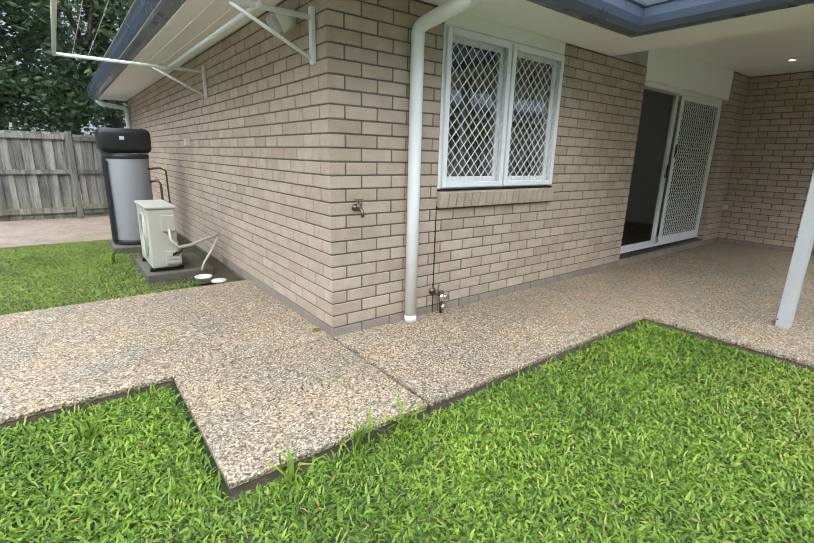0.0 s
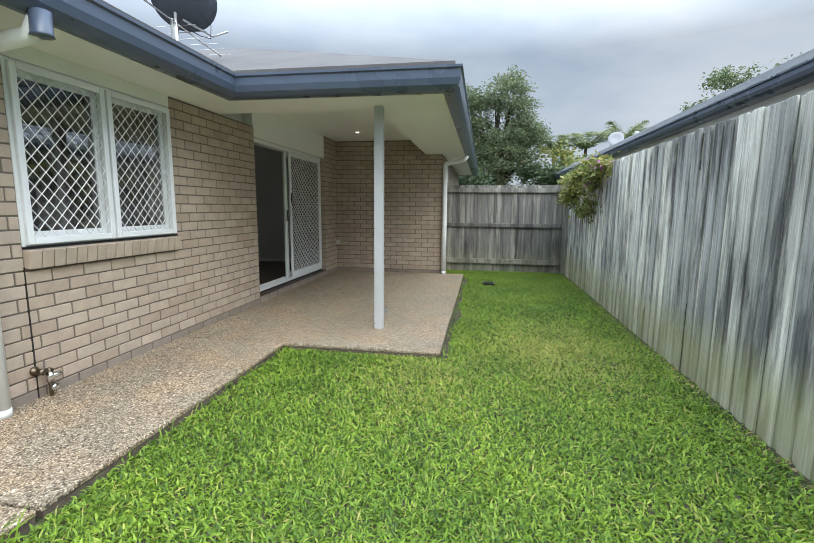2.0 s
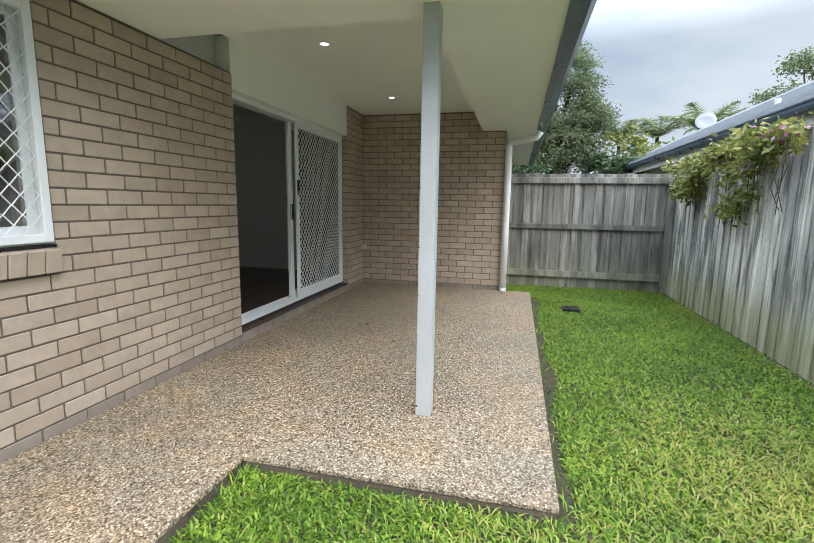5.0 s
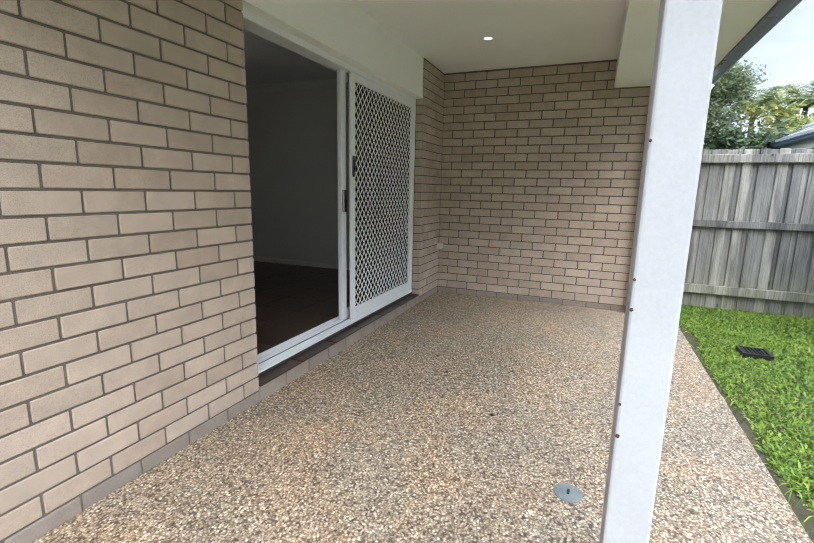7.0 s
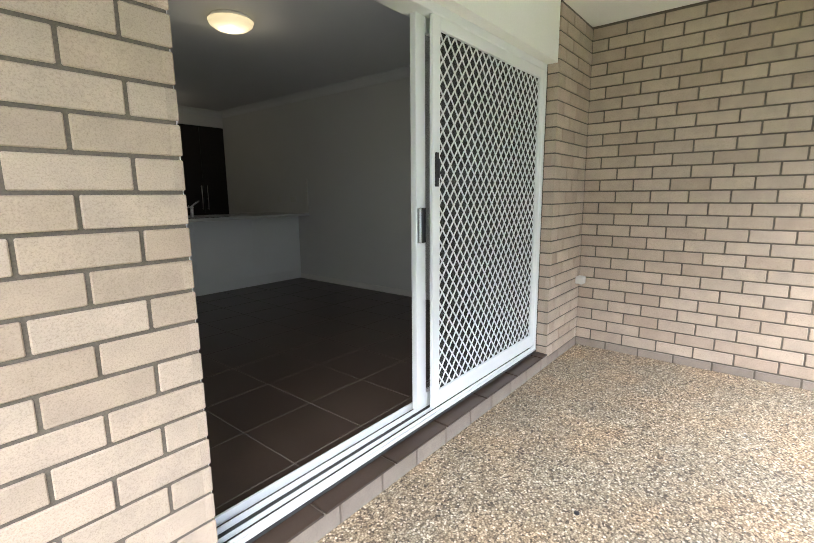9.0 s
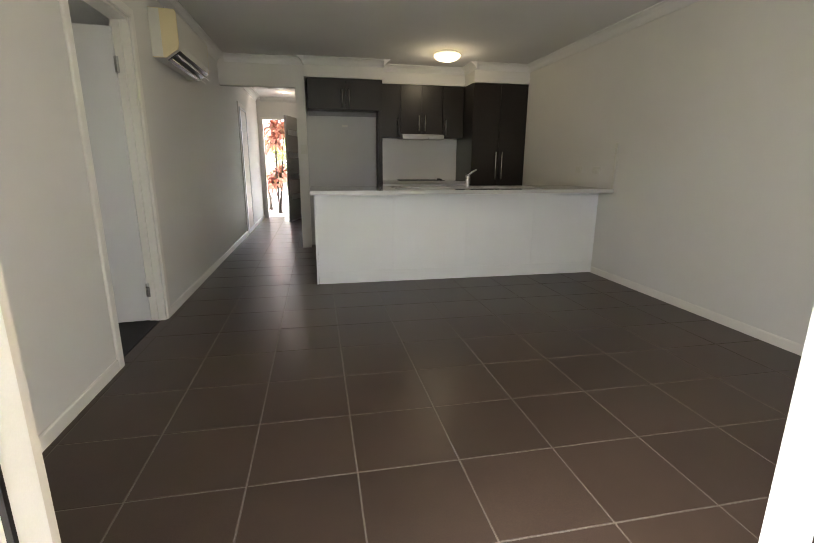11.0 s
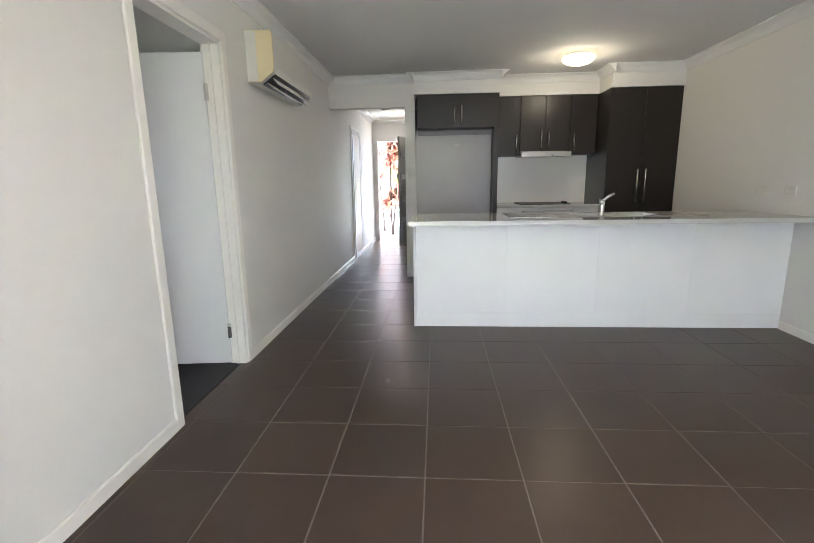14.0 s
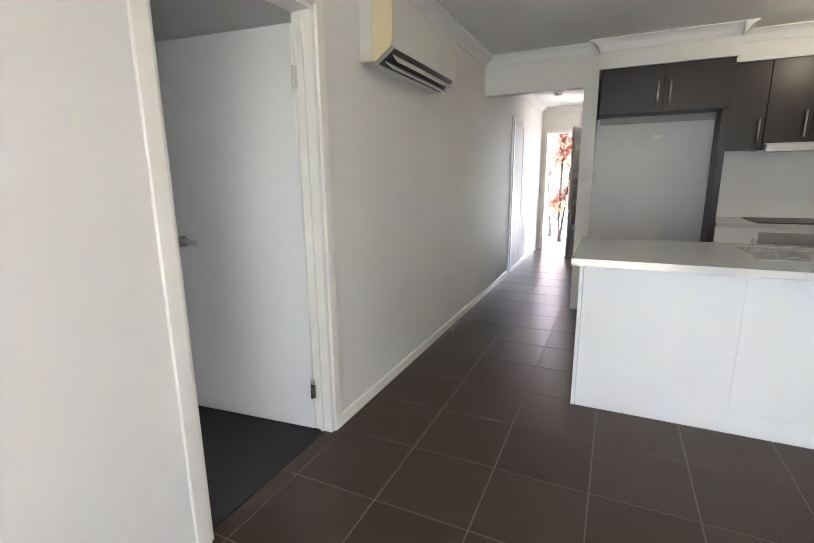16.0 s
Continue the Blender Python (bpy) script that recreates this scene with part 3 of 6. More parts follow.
def fence(name, p0, p1, face, z0, z1, rails, label, count_seed, rail_side, wood=None):
    """Upright palings on rails from p0 to p1; face is the side they are seen from."""
    rnd = random.Random(count_seed)
    p0, p1, face = Vector((*p0, 0)), Vector((*p1, 0)), Vector((*face, 0))
    d = (p1 - p0)
    length = d.length
    d.normalize()
    t = thing(name, p0, label, "fence", kind="structure")
    meshes = []
    for k in range(5):
        w = 0.086 + 0.004 * k
        b = box(bmesh.new(), -w / 2, w / 2, -0.008, 0.008, 0, 1, bevel=0.002)
        me = bpy.data.meshes.new("paling")
        b.to_mesh(me)
        b.free()
        me.materials.append(wood or M_WOOD)
        meshes.append((w, me))
    u, lay = 0.0, False
    ang = math.atan2(d.y, d.x)
    while u < length:
        w, me = rnd.choice(meshes)
        lay = not lay
        ob = new("paling", me)
        ob.parent = t
        hgt = z1 - z0 + rnd.uniform(-0.005, 0.005)
        off = face * ((0.017 if lay else 0.0) + rnd.uniform(-0.002, 0.002))
        ob.location = d * (u + w / 2) + off + Vector((0, 0, z0))
        ob.rotation_euler = (rnd.uniform(-0.004, 0.004), rnd.uniform(-0.003, 0.003), ang + rnd.uniform(-0.05, 0.05))
        ob.scale = (1, 1, hgt)
        u += w - rnd.uniform(0.012, 0.022)
    for zc, hh in rails:
        o = face * rail_side * 0.045
        b = bmesh.new()
        box(b, 0, length, -0.02, 0.02, zc - hh / 2, zc + hh / 2, bevel=0.004)
        bmesh.ops.transform(b, matrix=Matrix.Translation(p0 + o) @ Matrix.Rotation(ang, 4, "Z"), verts=b.verts)
        part("rail", b, M_RAIL, t, "grey weathered timber rail")
    return t


M_RAIL = weathered_wood("weathered_rail", (0.25, 0.245, 0.225), (0.12, 0.118, 0.105), 0.5, 0.15)
fence_right = fence("fence_right", (6.3, -1.87), (-6.0, -1.87), (0, 1), -0.07, 1.86, [(0.25, 0.07), (1.6, 0.07)], "tall grey weathered timber paling fence", 3, -1)
fence_far = fence("fence_right_far", (9.42, -1.88), (6.28, -1.88), (0, 1), -0.07, 1.66, [(0.25, 0.07), (1.45, 0.07)], "lower grey weathered paling fence under a creeper", 7, -1)
fence_back = fence("fence_back", (9.4, -1.9), (9.4, 1.2), (-1, 0), -0.07, 1.70, [(1.6, 0.09), (0.9, 0.075), (0.16, 0.1)], "grey mossy paling fence with exposed rails", 4, 1, M_WOOD_OLD)
fence_side = fence("fence_side", (-6.0, 10.3), (0.3, 10.3), (0, -1), -0.07, 1.48, [(1.4, 0.08), (0.8, 0.075), (0.12, 0.1)], "grey weathered paling fence with exposed rails", 5, 1, M_WOOD_OLD)
gate = fence("fence_gate", (0.42, 10.3), (1.45, 10.3), (0, -1), 0.05, 1.45, [(1.38, 0.07), (0.8, 0.07), (0.16, 0.07)], "grey weathered timber side gate", 6, 1, M_WOOD_OLD)
for nm, px, py, ph in (("fence_post_gate", 0.36, 10.28, 1.5), ("fence_post_corner", 9.36, -1.82, 1.6)):
    solo(nm, boxes((px - 0.05, px + 0.05, py - 0.05, py + 0.05, -0.1, ph), bevel=0.006), M_RAIL, "grey weathered square timber fence post", "post", "structure")

# ---- rooms: set a little off from the outer walls ----
ROOMS = Vector((0.075, 0.16, 0))
SHIFT = ROOMS
X0, X1, Y0, YB = 4.537, 8.55, 2.70, 8.8
solo("wall_living_west", boxes((4.43, X0, Y0, 4.70, FLOOR - 0.1, CEIL), (4.43, X0, 5.5, 12.0, FLOOR - 0.1, CEIL), (4.43, X0, 4.70, 5.5, 2.15, CEIL)), M_WALL, "white painted plaster wall with doorway", "wall", "structure")
solo("wall_living_east", boxes((X1, 8.67, 2.585, 9.0, FLOOR - 0.1, CEIL)), M_WALL, "white painted plaster wall", "wall", "structure")
solo("wall_living_south", boxes((4.3, 5.29, 2.585, Y0, FLOOR - 0.1, CEIL), (7.79, X1, 2.585, Y0, FLOOR - 0.1, CEIL), (5.29, 7.79, 2.65, Y0, 2.11, CEIL)), M_WALL, "white painted plaster wall round sliding door", "wall", "structure")
solo("wall_kitchen_back", boxes((5.45, X1, YB, 8.92, FLOOR - 0.1, CEIL)), M_WALL, "white painted kitchen wall", "wall", "structure")
solo("wall_hall_east", boxes((5.45, 5.57, 8.29, YB, FLOOR - 0.1, CEIL), (5.45, 5.57, 8.92, 12.0, FLOOR - 0.1, CEIL)), M_WALL, "white painted hallway wall", "wall", "structure")
solo("wall_hall_header", boxes((X0, 5.45, 8.29, 8.4, 2.19, CEIL)), M_WALL, "white plaster header over the hallway opening", "wall", "structure")
solo("wall_front", boxes((4.2, 4.60, 12.0, 12.12, 0, CEIL), (5.42, 9.0, 12.0, 12.12, 0, CEIL), (4.60, 5.42, 12.0, 12.12, 2.16, CEIL)), M_WALL, "white wall around the front door", "wall", "structure")
solo("ceiling_inside", boxes((1.62, 8.67, 2.58, 12.12, CEIL, CEIL + 0.03)), M_CEIL, "white plasterboard ceiling", "ceiling", "structure")
solo("wall_bedroom", boxes((1.62, 4.43, 5.75, 5.87, 0, CEIL), (1.62, 1.7, 2.84, 5.75, 0, CEIL)), M_WALL, "white bedroom walls", "wall", "structure")
solo("floor_bedroom", boxes((1.62, 4.49, 2.84, 5.75, 0.0, FLOOR + 0.002)), M_CARPET, "dark charcoal carpet in the bedroom", "floor", "structure")
floor_t = thing("floor", (6.5, 6, FLOOR), "dark brown ceramic tiled floor with pale grout", "floor", kind="structure")
part("grout", boxes((4.5, X1, 2.65, YB, 0.0, FLOOR - 0.0015), (4.5, 5.45, YB, 12.1, 0.0, FLOOR - 0.0015)), M_GROUT, floor_t)

# ---- sliding door, window ----
SHIFT = Vector((0, 0, 0))


def grille(parent, x0, x1, z0, z1, y, w=0.066, h=0.08, r=0.004):
    """A diamond security grille: zigzag strands side by side, each a part."""
    nx, nz = 2 * round((x1 - x0) / w), 2 * round((z1 - z0) / h)
    sx, sz = (x1 - x0) / nx, (z1 - z0) / nz
    for i in range(nx):
        b = bmesh.new()
        rings = []
        for j in range(nz * 2 + 1):
            at, fine = divmod(j, 2)
            side = 1 if (i + at) % 2 else -1
            px = x0 + (i + 0.5) * sx + side * sx / 2 * (0.94 if fine == 0 else 0.0)
            pz = z0 + (at + fine / 2) * sz
            rings.append([b.verts.new((px + a * r, y + c * 0.0025, pz)) for a, c in ((-1, -1), (1, -1), (1, 1), (-1, 1))])
        for ra, rb in zip(rings, rings[1:]):
            for k in range(4):
                b.faces.new((ra[k], ra[(k + 1) % 4], rb[(k + 1) % 4], rb[k]))
        part("strand", b, M_WHITE, parent)


def ring_frame(x0, x1, z0, z1, y0, y1, w, wb=None):
    wb = wb or w
    return boxes((x0, x0 + w, y0, y1, z0, z1), (x1 - w, x1, y0, y1, z0, z1), (x0 + w + 0.0005, x1 - w - 0.0005, y0, y1, z1 - w, z1), (x0 + w + 0.0005, x1 - w - 0.0005, y0, y1, z0, z0 + wb), bevel=0.003)


SHIFT = Vector((0.01, 0.055, 0))
DX0, DX1, DZ0, DZ1 = 5.352, 7.85, 0.115, 2.1
door = thing("door_sliding", (6.7, 2.68, DZ0), "white aluminium sliding door, left half open, with diamond screen", "sliding door", kind="structure")
for name, side in zip(("jamb", "jamb", "head"), ((DX0 + 0.002, DX0 + 0.03, 2.625, 2.75, DZ0, DZ1), (DX1 - 0.045, DX1 - 0.002, 2.625, 2.75, DZ0, DZ1), (DX0 + 0.0305, DX1 - 0.0455, 2.625, 2.75, DZ1 - 0.045, DZ1))):
    part(name, boxes(side, bevel=0.004), M_WHITE, door)
# near-black bed between the white rails
part("track_bed", boxes((DX0 + 0.031, DX1 - 0.046, 2.615, 2.75, 0.1, 0.128)), surface("dark_aluminium", (0.05, 0.05, 0.05), 0.6, var=0.4, big=12, small=150, grain=0.1, bump_s=0.2), door, "dark channel of the track")
for rail in ((DX0 + 0.031, DX1 - 0.046, 2.606, 2.6145, 0.124, 0.142), (DX0 + 0.046, DX1 - 0.046, 2.62, 2.626, 0.13, 0.15), (DX0 + 0.046, DX1 - 0.046, 2.655, 2.66, 0.13, 0.15), (DX0 + 0.046, DX1 - 0.046, 2.7, 2.705, 0.13, 0.155), (DX0 + 0.046, DX1 - 0.046, 2.74, 2.75, 0.13, 0.165)):
    part("track", boxes(rail, bevel=0.001), M_WHITE, door)
part("jamb_seal", boxes((DX0 + 0.0302, DX0 + 0.037, 2.677, 2.684, 0.15, DZ1 - 0.05)), M_BLACK, door, "black rubber seal")
part("lock_keeper", boxes((DX0 + 0.03, DX0 + 0.035, 2.695, 2.71, 1.08, 1.13), bevel=0.001), M_STEEL, door)
screen = part("screen_panel", ring_frame(6.555, 7.820, 0.15, 2.06, 2.632, 2.652, 0.062, 0.085), M_WHITE, door, "white diamond grille screen panel")
grille(screen, 6.618, 7.757, 0.236, 1.997, 2.642)
part("handle_lock", boxes((6.570, 6.595, 2.622, 2.632, 1.29, 1.45), (6.575, 6.590, 2.612, 2.624, 1.33, 1.42), bevel=0.003), M_BLACK, screen, "black plastic lock handle")
slider = part("glass_panel", ring_frame(6.495, 7.820, 0.15, 2.06, 2.685, 2.72, 0.075), M_WHITE, door, "white framed glass panel slid open")
part("pane", boxes((6.571, 7.744, 2.703, 2.708, 0.226, 1.984)), M_GLASS, slider).visible_shadow = False
part("pull_handle", boxes((6.501, 6.520, 2.672, 2.685, 1.02, 1.19), bevel=0.002), M_CHROME, slider, "chrome pull plate")
part("grip", boxes((6.522, 6.550, 2.668, 2.685, 1.02, 1.19), bevel=0.003), M_BLACK, slider, "black plastic grip")
fly_m, fnt, fN, fL, fb = nodes_of("fly_mesh")
fb.inputs["Base Color"].default_value = (0.03, 0.032, 0.035, 1)
fb.inputs["Roughness"].default_value = 0.7
fb.inputs["Alpha"].default_value = 0.6
fly = part("fly_mesh", boxes((6.618, 7.757, 2.646, 2.647, 0.236, 1.997)), fly_m, screen, "dark insect mesh")

SHIFT = Vector((0, 0, 0))
DX0, DX1 = 5.36, 7.86
sill = thing("sill_door", (6.7, 2.6, 0), "row of bricks under dark tiles at the door sill", "door sill", kind="structure")
part("bed", boxes((DX0, DX1, 2.606, 2.82, -0.02, 0.086)), M_MORTAR, sill)
k = DX0
while k < DX1 - 0.02:
    e = min(k + 0.395, DX1 - 0.001)
    t_b = boxes((k + 0.001, e - 0.005, 2.588, 2.72, 0.089, 0.1), bevel=0.002)
    bmesh.ops.rotate(t_b, cent=(0, 2.72, 0.095), matrix=Matrix.Rotation(0.04, 3, "X"), verts=t_b.verts)
    part("tile", t_b, M_TILE, sill)
    k += 0.4
M_BASE = surface("grey_base_brick", (0.32, 0.27, 0.225), 0.9, var=0.15, big=8, small=220, grain=0.12, bump_s=0.4, per_object=0.15)
k = DX0
while k < DX1 - 0.02:
    e = min(k + 0.23, DX1 - 0.001)
    part("brick", boxes((k + 0.001, e, 2.594, 2.64, -0.02, 0.082), bevel=0.003), M_BASE, sill)
    k += 0.24

# window with screens
WX0, WX1, WZ0, WZ1 = 2.41, 3.83, 0.985, 2.12
win = thing("window_1", (3.12, 2.62, WZ0), "white aluminium window with two diamond grille screens", "window", kind="structure")
part("window_frame", ring_frame(WX0, WX1, WZ0, WZ1, 2.6, 2.7, 0.045), M_WHITE, win)
part("mullion", boxes((3.09, 3.15, 2.605, 2.7, WZ0 + 0.046, WZ1 - 0.046), bevel=0.003), M_WHITE, win)
for sx0, sx1 in ((WX0 + 0.02, 3.11), (3.13, WX1 - 0.02)):
    sp = part("screen_panel", ring_frame(sx0, sx1, WZ0 + 0.012, WZ1 - 0.02, 2.572, 2.598, 0.042), M_WHITE, win)
    grille(sp, sx0 + 0.043, sx1 - 0.043, WZ0 + 0.056, WZ1 - 0.064, 2.585, 0.08, 0.094, 0.0027)
for sx0, sx1 in ((WX0 + 0.046, 3.089), (3.151, WX1 - 0.046)):
    sa = part("sash", ring_frame(sx0, sx1, WZ0 + 0.046, WZ1 - 0.046, 2.63, 2.66, 0.045), M_WHITE, win)
    part("pane", boxes((sx0 + 0.046, sx1 - 0.046, 2.642, 2.647, WZ0 + 0.093, WZ1 - 0.093)), M_TINTED, sa).visible_shadow = False
part("flashing", boxes((WX0, WX1, 2.585, 2.64, WZ0 - 0.014, WZ0 - 0.001)), M_BLACK, win, "dark grey sill flashing")
part("head_trim", boxes((WX0, WX1, 2.595, 2.72, WZ1 + 0.001, EAVE)), M_SOFFIT, win, "white painted head board")
part("reveal", boxes((WX0 - 0.0, WX0 + 0.02, 2.701, 2.84, 0.95, 2.1), (WX1 - 0.02, WX1, 2.701, 2.84, 0.95, 2.1)), M_TRIM, win)
bsill = thing("sill_window", (3.12, 2.55, 0.85), "sloping row of beige sill bricks under the window", "window sill", kind="structure")
part("mortar", boxes((WX0 + 0.004, WX1 - 0.004, 2.575, 2.7, 0.862, 0.955)), M_MORTAR, bsill)
k = WX0
while k < WX1 - 0.03:
    e = min(k + 0.076, WX1)
    b = boxes((k, e, 2.545, 2.66, 0.855, 0.972), bevel=0.003)
    bmesh.ops.rotate(b, cent=(0, 2.62, 0.96), matrix=Matrix.Rotation(0.16, 3, "X"), verts=b.verts)
    part("brick", b, M_BRICK, bsill)
    k += 0.0835
solo("trim_control_joint", boxes((2.398, 2.408, 2.5985, 2.606, 0.0, 0.86)), M_BLACK, "black flexible control joint in the brickwork", "joint", "structure")

# ---- inside joinery ----
SHIFT = ROOMS
COVE = [(0.0, 0.0), (0.0, -0.085), (0.008, -0.085), (0.02, -0.062), (0.04, -0.035), (0.065, -0.016), (0.085, -0.008), (0.085, 0.0)]
SKIRT = [(0.0, 0.0), (0.012, 0.0), (0.012, 0.058), (0.006, 0.066), (0.0, 0.066)]


def mould(name, prof, runs, z, label):
    t = thing(name, (*runs[0][0], z), label, "trim", kind="structure")
    for a, b, s in runs:
        part("length", sweep(bmesh.new(), prof, (*a, z), (*b, z), (*s, 0)), M_TRIM if prof is SKIRT else M_CEIL, t)


mould("trim_cornice", COVE, [((X0, Y0), (X0, 8.29), (1, 0)), ((X1, Y0), (X1, 8.2), (-1, 0)), ((X0 + 0.085, Y0), (X1 - 0.085, Y0), (0, 1)), ((X0 + 0.085, 8.29), (5.57, 8.29), (0, -1)),
    ((X0, 8.4), (X0, 11.9), (1, 0)), ((5.45, 8.4), (5.45, 11.9), (-1, 0)), ((X0 + 0.085, 12.0), (5.365, 12.0), (0, -1))], CEIL, "white coved plaster cornice")
mould("baseboard", SKIRT, [((X0, Y0), (X0, 4.645), (1, 0)), ((X0, 5.56), (X0, 8.29), (1, 0)), ((X1, Y0), (X1, 6.28), (-1, 0)), ((X0, 8.29), (X0, 9.55), (1, 0)), ((X0, 10.33), (X0, 12.0), (1, 0)), ((5.45, 8.92), (5.45, 12.0), (-1, 0)), ((X0 + 0.013, Y0), (5.25, Y0), (0, 1))], FLOOR, "cream gloss painted skirting board")


def architrave(name, y0, y1, z1, x, side, label):
    t = thing(name, (x, (y0 + y1) / 2, FLOOR), label, "door frame", kind="structure")
    w = 0.06
    xa, xb = (x, x + side * 0.016) if side > 0 else (x + side * 0.016, x)
    part("stile", boxes((xa, xb, y0 - w, y0, FLOOR, z1 + w), bevel=0.004), M_TRIM, t)
    part("stile", boxes((xa, xb, y1, y1 + w, FLOOR, z1 + w), bevel=0.004), M_TRIM, t)
    part("head", boxes((xa, xb, y0 + 0.0005, y1 - 0.0005, z1, z1 + w), bevel=0.004), M_TRIM, t)
    part("jamb", boxes((4.43, x - 0.001, y0 - 0.003, y0 + 0.018, FLOOR, z1 + 0.003), (4.43, x - 0.001, y1 - 0.018, y1 + 0.003, FLOOR, z1 + 0.003), (4.43, x - 0.001, y0 + 0.0185, y1 - 0.0185, z1 - 0.018, z1 + 0.003), (4.475, 4.49, y1 - 0.03, y1 - 0.0185, FLOOR, z1 - 0.02)), M_TRIM, t)
    return t


architrave("door_bedroom_frame", 4.70, 5.5, 2.15, X0, 1, "cream gloss painted door frame")
leaf_m = Matrix.Translation((4.44, 5.48, 0)) @ Matrix.Rotation(math.pi + 0.1, 4, "Z")
leaf = thing("door_bedroom", (4.44, 5.48, FLOOR), "plain white flush door standing wide open", "door", kind="structure")


def leaf_part(name, rows, m, parent, bevel=0.002, label=""):
    b = boxes(*rows, bevel=bevel)
    bmesh.ops.transform(b, matrix=leaf_m, verts=b.verts)
    return part(name, b, m, parent, label)


leaf_part("leaf", [(0.0, 0.80, -0.0175, 0.0175, FLOOR + 0.012, 2.085)], M_DOOR, leaf)
for hz in (0.36, 1.86):
    leaf_part("hinge", [(-0.02, 0.006, 0.0176, 0.024, hz - 0.05, hz + 0.05), (-0.012, 0.0, 0.022, 0.036, hz - 0.05, hz + 0.05)], M_STEEL, leaf, label="steel butt hinge")
hb = bmesh.new()
lathe(hb, (0.735, 0.0185, 1.1), [(0.031, 0.0), (0.031, 0.01), (0.013, 0.012), (0.013, 0.04), (0.017, 0.046), (0.0, 0.052)], 16, "y")
tube(hb, [(0.735, 0.058, 1.1), (0.70, 0.06, 1.1), (0.62, 0.056, 1.1)], 0.011, 8)
bmesh.ops.transform(hb, matrix=leaf_m, verts=hb.verts)
part("lever_handle", hb, M_STEEL, leaf, "steel lever handle", True)
architrave("door_hall_frame", 9.62, 10.28, 2.1, X0, 1, "cream gloss painted frame round a sliding cupboard door")
cup = thing("door_cupboard", (4.53, 9.95, FLOOR), "white framed sliding mirror cupboard door, reflection painted cream", "door", kind="structure")
# a mirror door: the pale wall it reflects is painted on as cream
part("panel", boxes((4.553, 4.557, 9.70, 10.25, 0.2, 2.06)), surface("mirror_reflection_cream", (0.62, 0.57, 0.5), 0.5, var=0.03, grain=0.01, bump_s=0), cup, "tall mirror panel, its pale reflection painted as cream")
part("panel_frame", boxes((4.551, 4.563, 9.63, 9.70, FLOOR + 0.01, 2.09), (4.551, 4.563, 10.25, 10.277, FLOOR + 0.01, 2.09), (4.551, 4.563, 9.7005, 10.2495, 2.06, 2.09), (4.551, 4.563, 9.7005, 10.2495, FLOOR + 0.01, 0.2)), M_WHITE, cup)
# front door
fd = thing("door_front", (5.4, 11.98, FLOOR), "dark front door with four glazed slots, standing open", "door", kind="structure")
M_FRONT = surface("front_door_paint", (0.36, 0.35, 0.34), 0.4, var=0.08, small=120, grain=0.04, bump_s=0.05)
front_m = Matrix.Translation((5.36, 11.96, 0)) @ Matrix.Rotation(math.atan2(-0.957, -0.29), 4, "Z")


def front_part(name, bm, m, label="", smooth=False):
    bmesh.ops.transform(bm, matrix=front_m, verts=bm.verts)
    return part(name, bm, m, fd, label, smooth)


M_FROST = glass_material("frosted_glass", (0.95, 0.96, 0.96), 0.6)
front_part("leaf", boxes((0.0, 0.8, -0.02, 0.02, FLOOR + 0.01, 2.14), bevel=0.003), M_FRONT)
for z in (0.55, 0.94, 1.36, 1.78):
    front_part("pane", boxes((0.2, 0.72, -0.024, 0.024, z, z + 0.1), bevel=0.001), M_FROST, "frosted glass slot")
hb = bmesh.new()
for sg in (-1, 1):
    tube(hb, [(0.74, sg * 0.02, 1.14), (0.74, sg * 0.055, 1.14), (0.7, sg * 0.06, 1.14), (0.63, sg * 0.06, 1.14)], 0.009, 8)
    lathe(hb, (0.74, sg * 0.02, 1.26), [(0.026, 0.0), (0.026, sg * 0.012), (0.0, sg * 0.014)], 14, "y")
front_part("lever_handle", hb, M_STEEL, "steel lever and lock", True)
front_part("weather_strip", boxes((0.0, 0.8, -0.03, 0.03, FLOOR + 0.002, FLOOR + 0.03), bevel=0.002), M_STEEL, "metal door seal")
part("frame", boxes((4.602, 4.64, 11.98, 12.12, FLOOR, 2.16), (5.39, 5.418, 11.99, 12.12, FLOOR, 2.16), (4.6405, 5.3895, 11.99, 12.12, 2.12, 2.158), bevel=0.003), M_TRIM, fd)

# ---- kitchen ----
KX = [5.66, 6.383, 7.106, 7.829, 8.549]
bench = thing("island_bench", (7.1, 6.6, FLOOR), "white laminate kitchen bench body with panel joints", "kitchen bench")
part("core", boxes((5.66, 8.549, 6.31, 6.8, FLOOR, 0.98)), M_KITCHEN, bench)
for a, b in zip(KX, KX[1:]):
    part("panel", boxes((a + 0.0006, b - 0.0006, 6.292, 6.3095, 0.2435, 0.982), bevel=0.0006), M_KITCHEN, bench)
part("end_panel", boxes((5.638, 5.658, 6.29, 6.82, FLOOR + 0.001, 0.982), bevel=0.0015), M_KITCHEN, bench)
part("kickboard", boxes((5.66, 8.549, 6.294, 6.309, FLOOR + 0.001, 0.242), bevel=0.001), M_KITCHEN, bench)
btop = thing("bench_top", (7.1, 6.5, 1.0), "pale grey polished stone bench top", "worktop")
tb = bmesh.new()
outer = [(5.61, 6.05), (8.549, 6.05), (8.549, 6.89), (5.61, 6.89)]
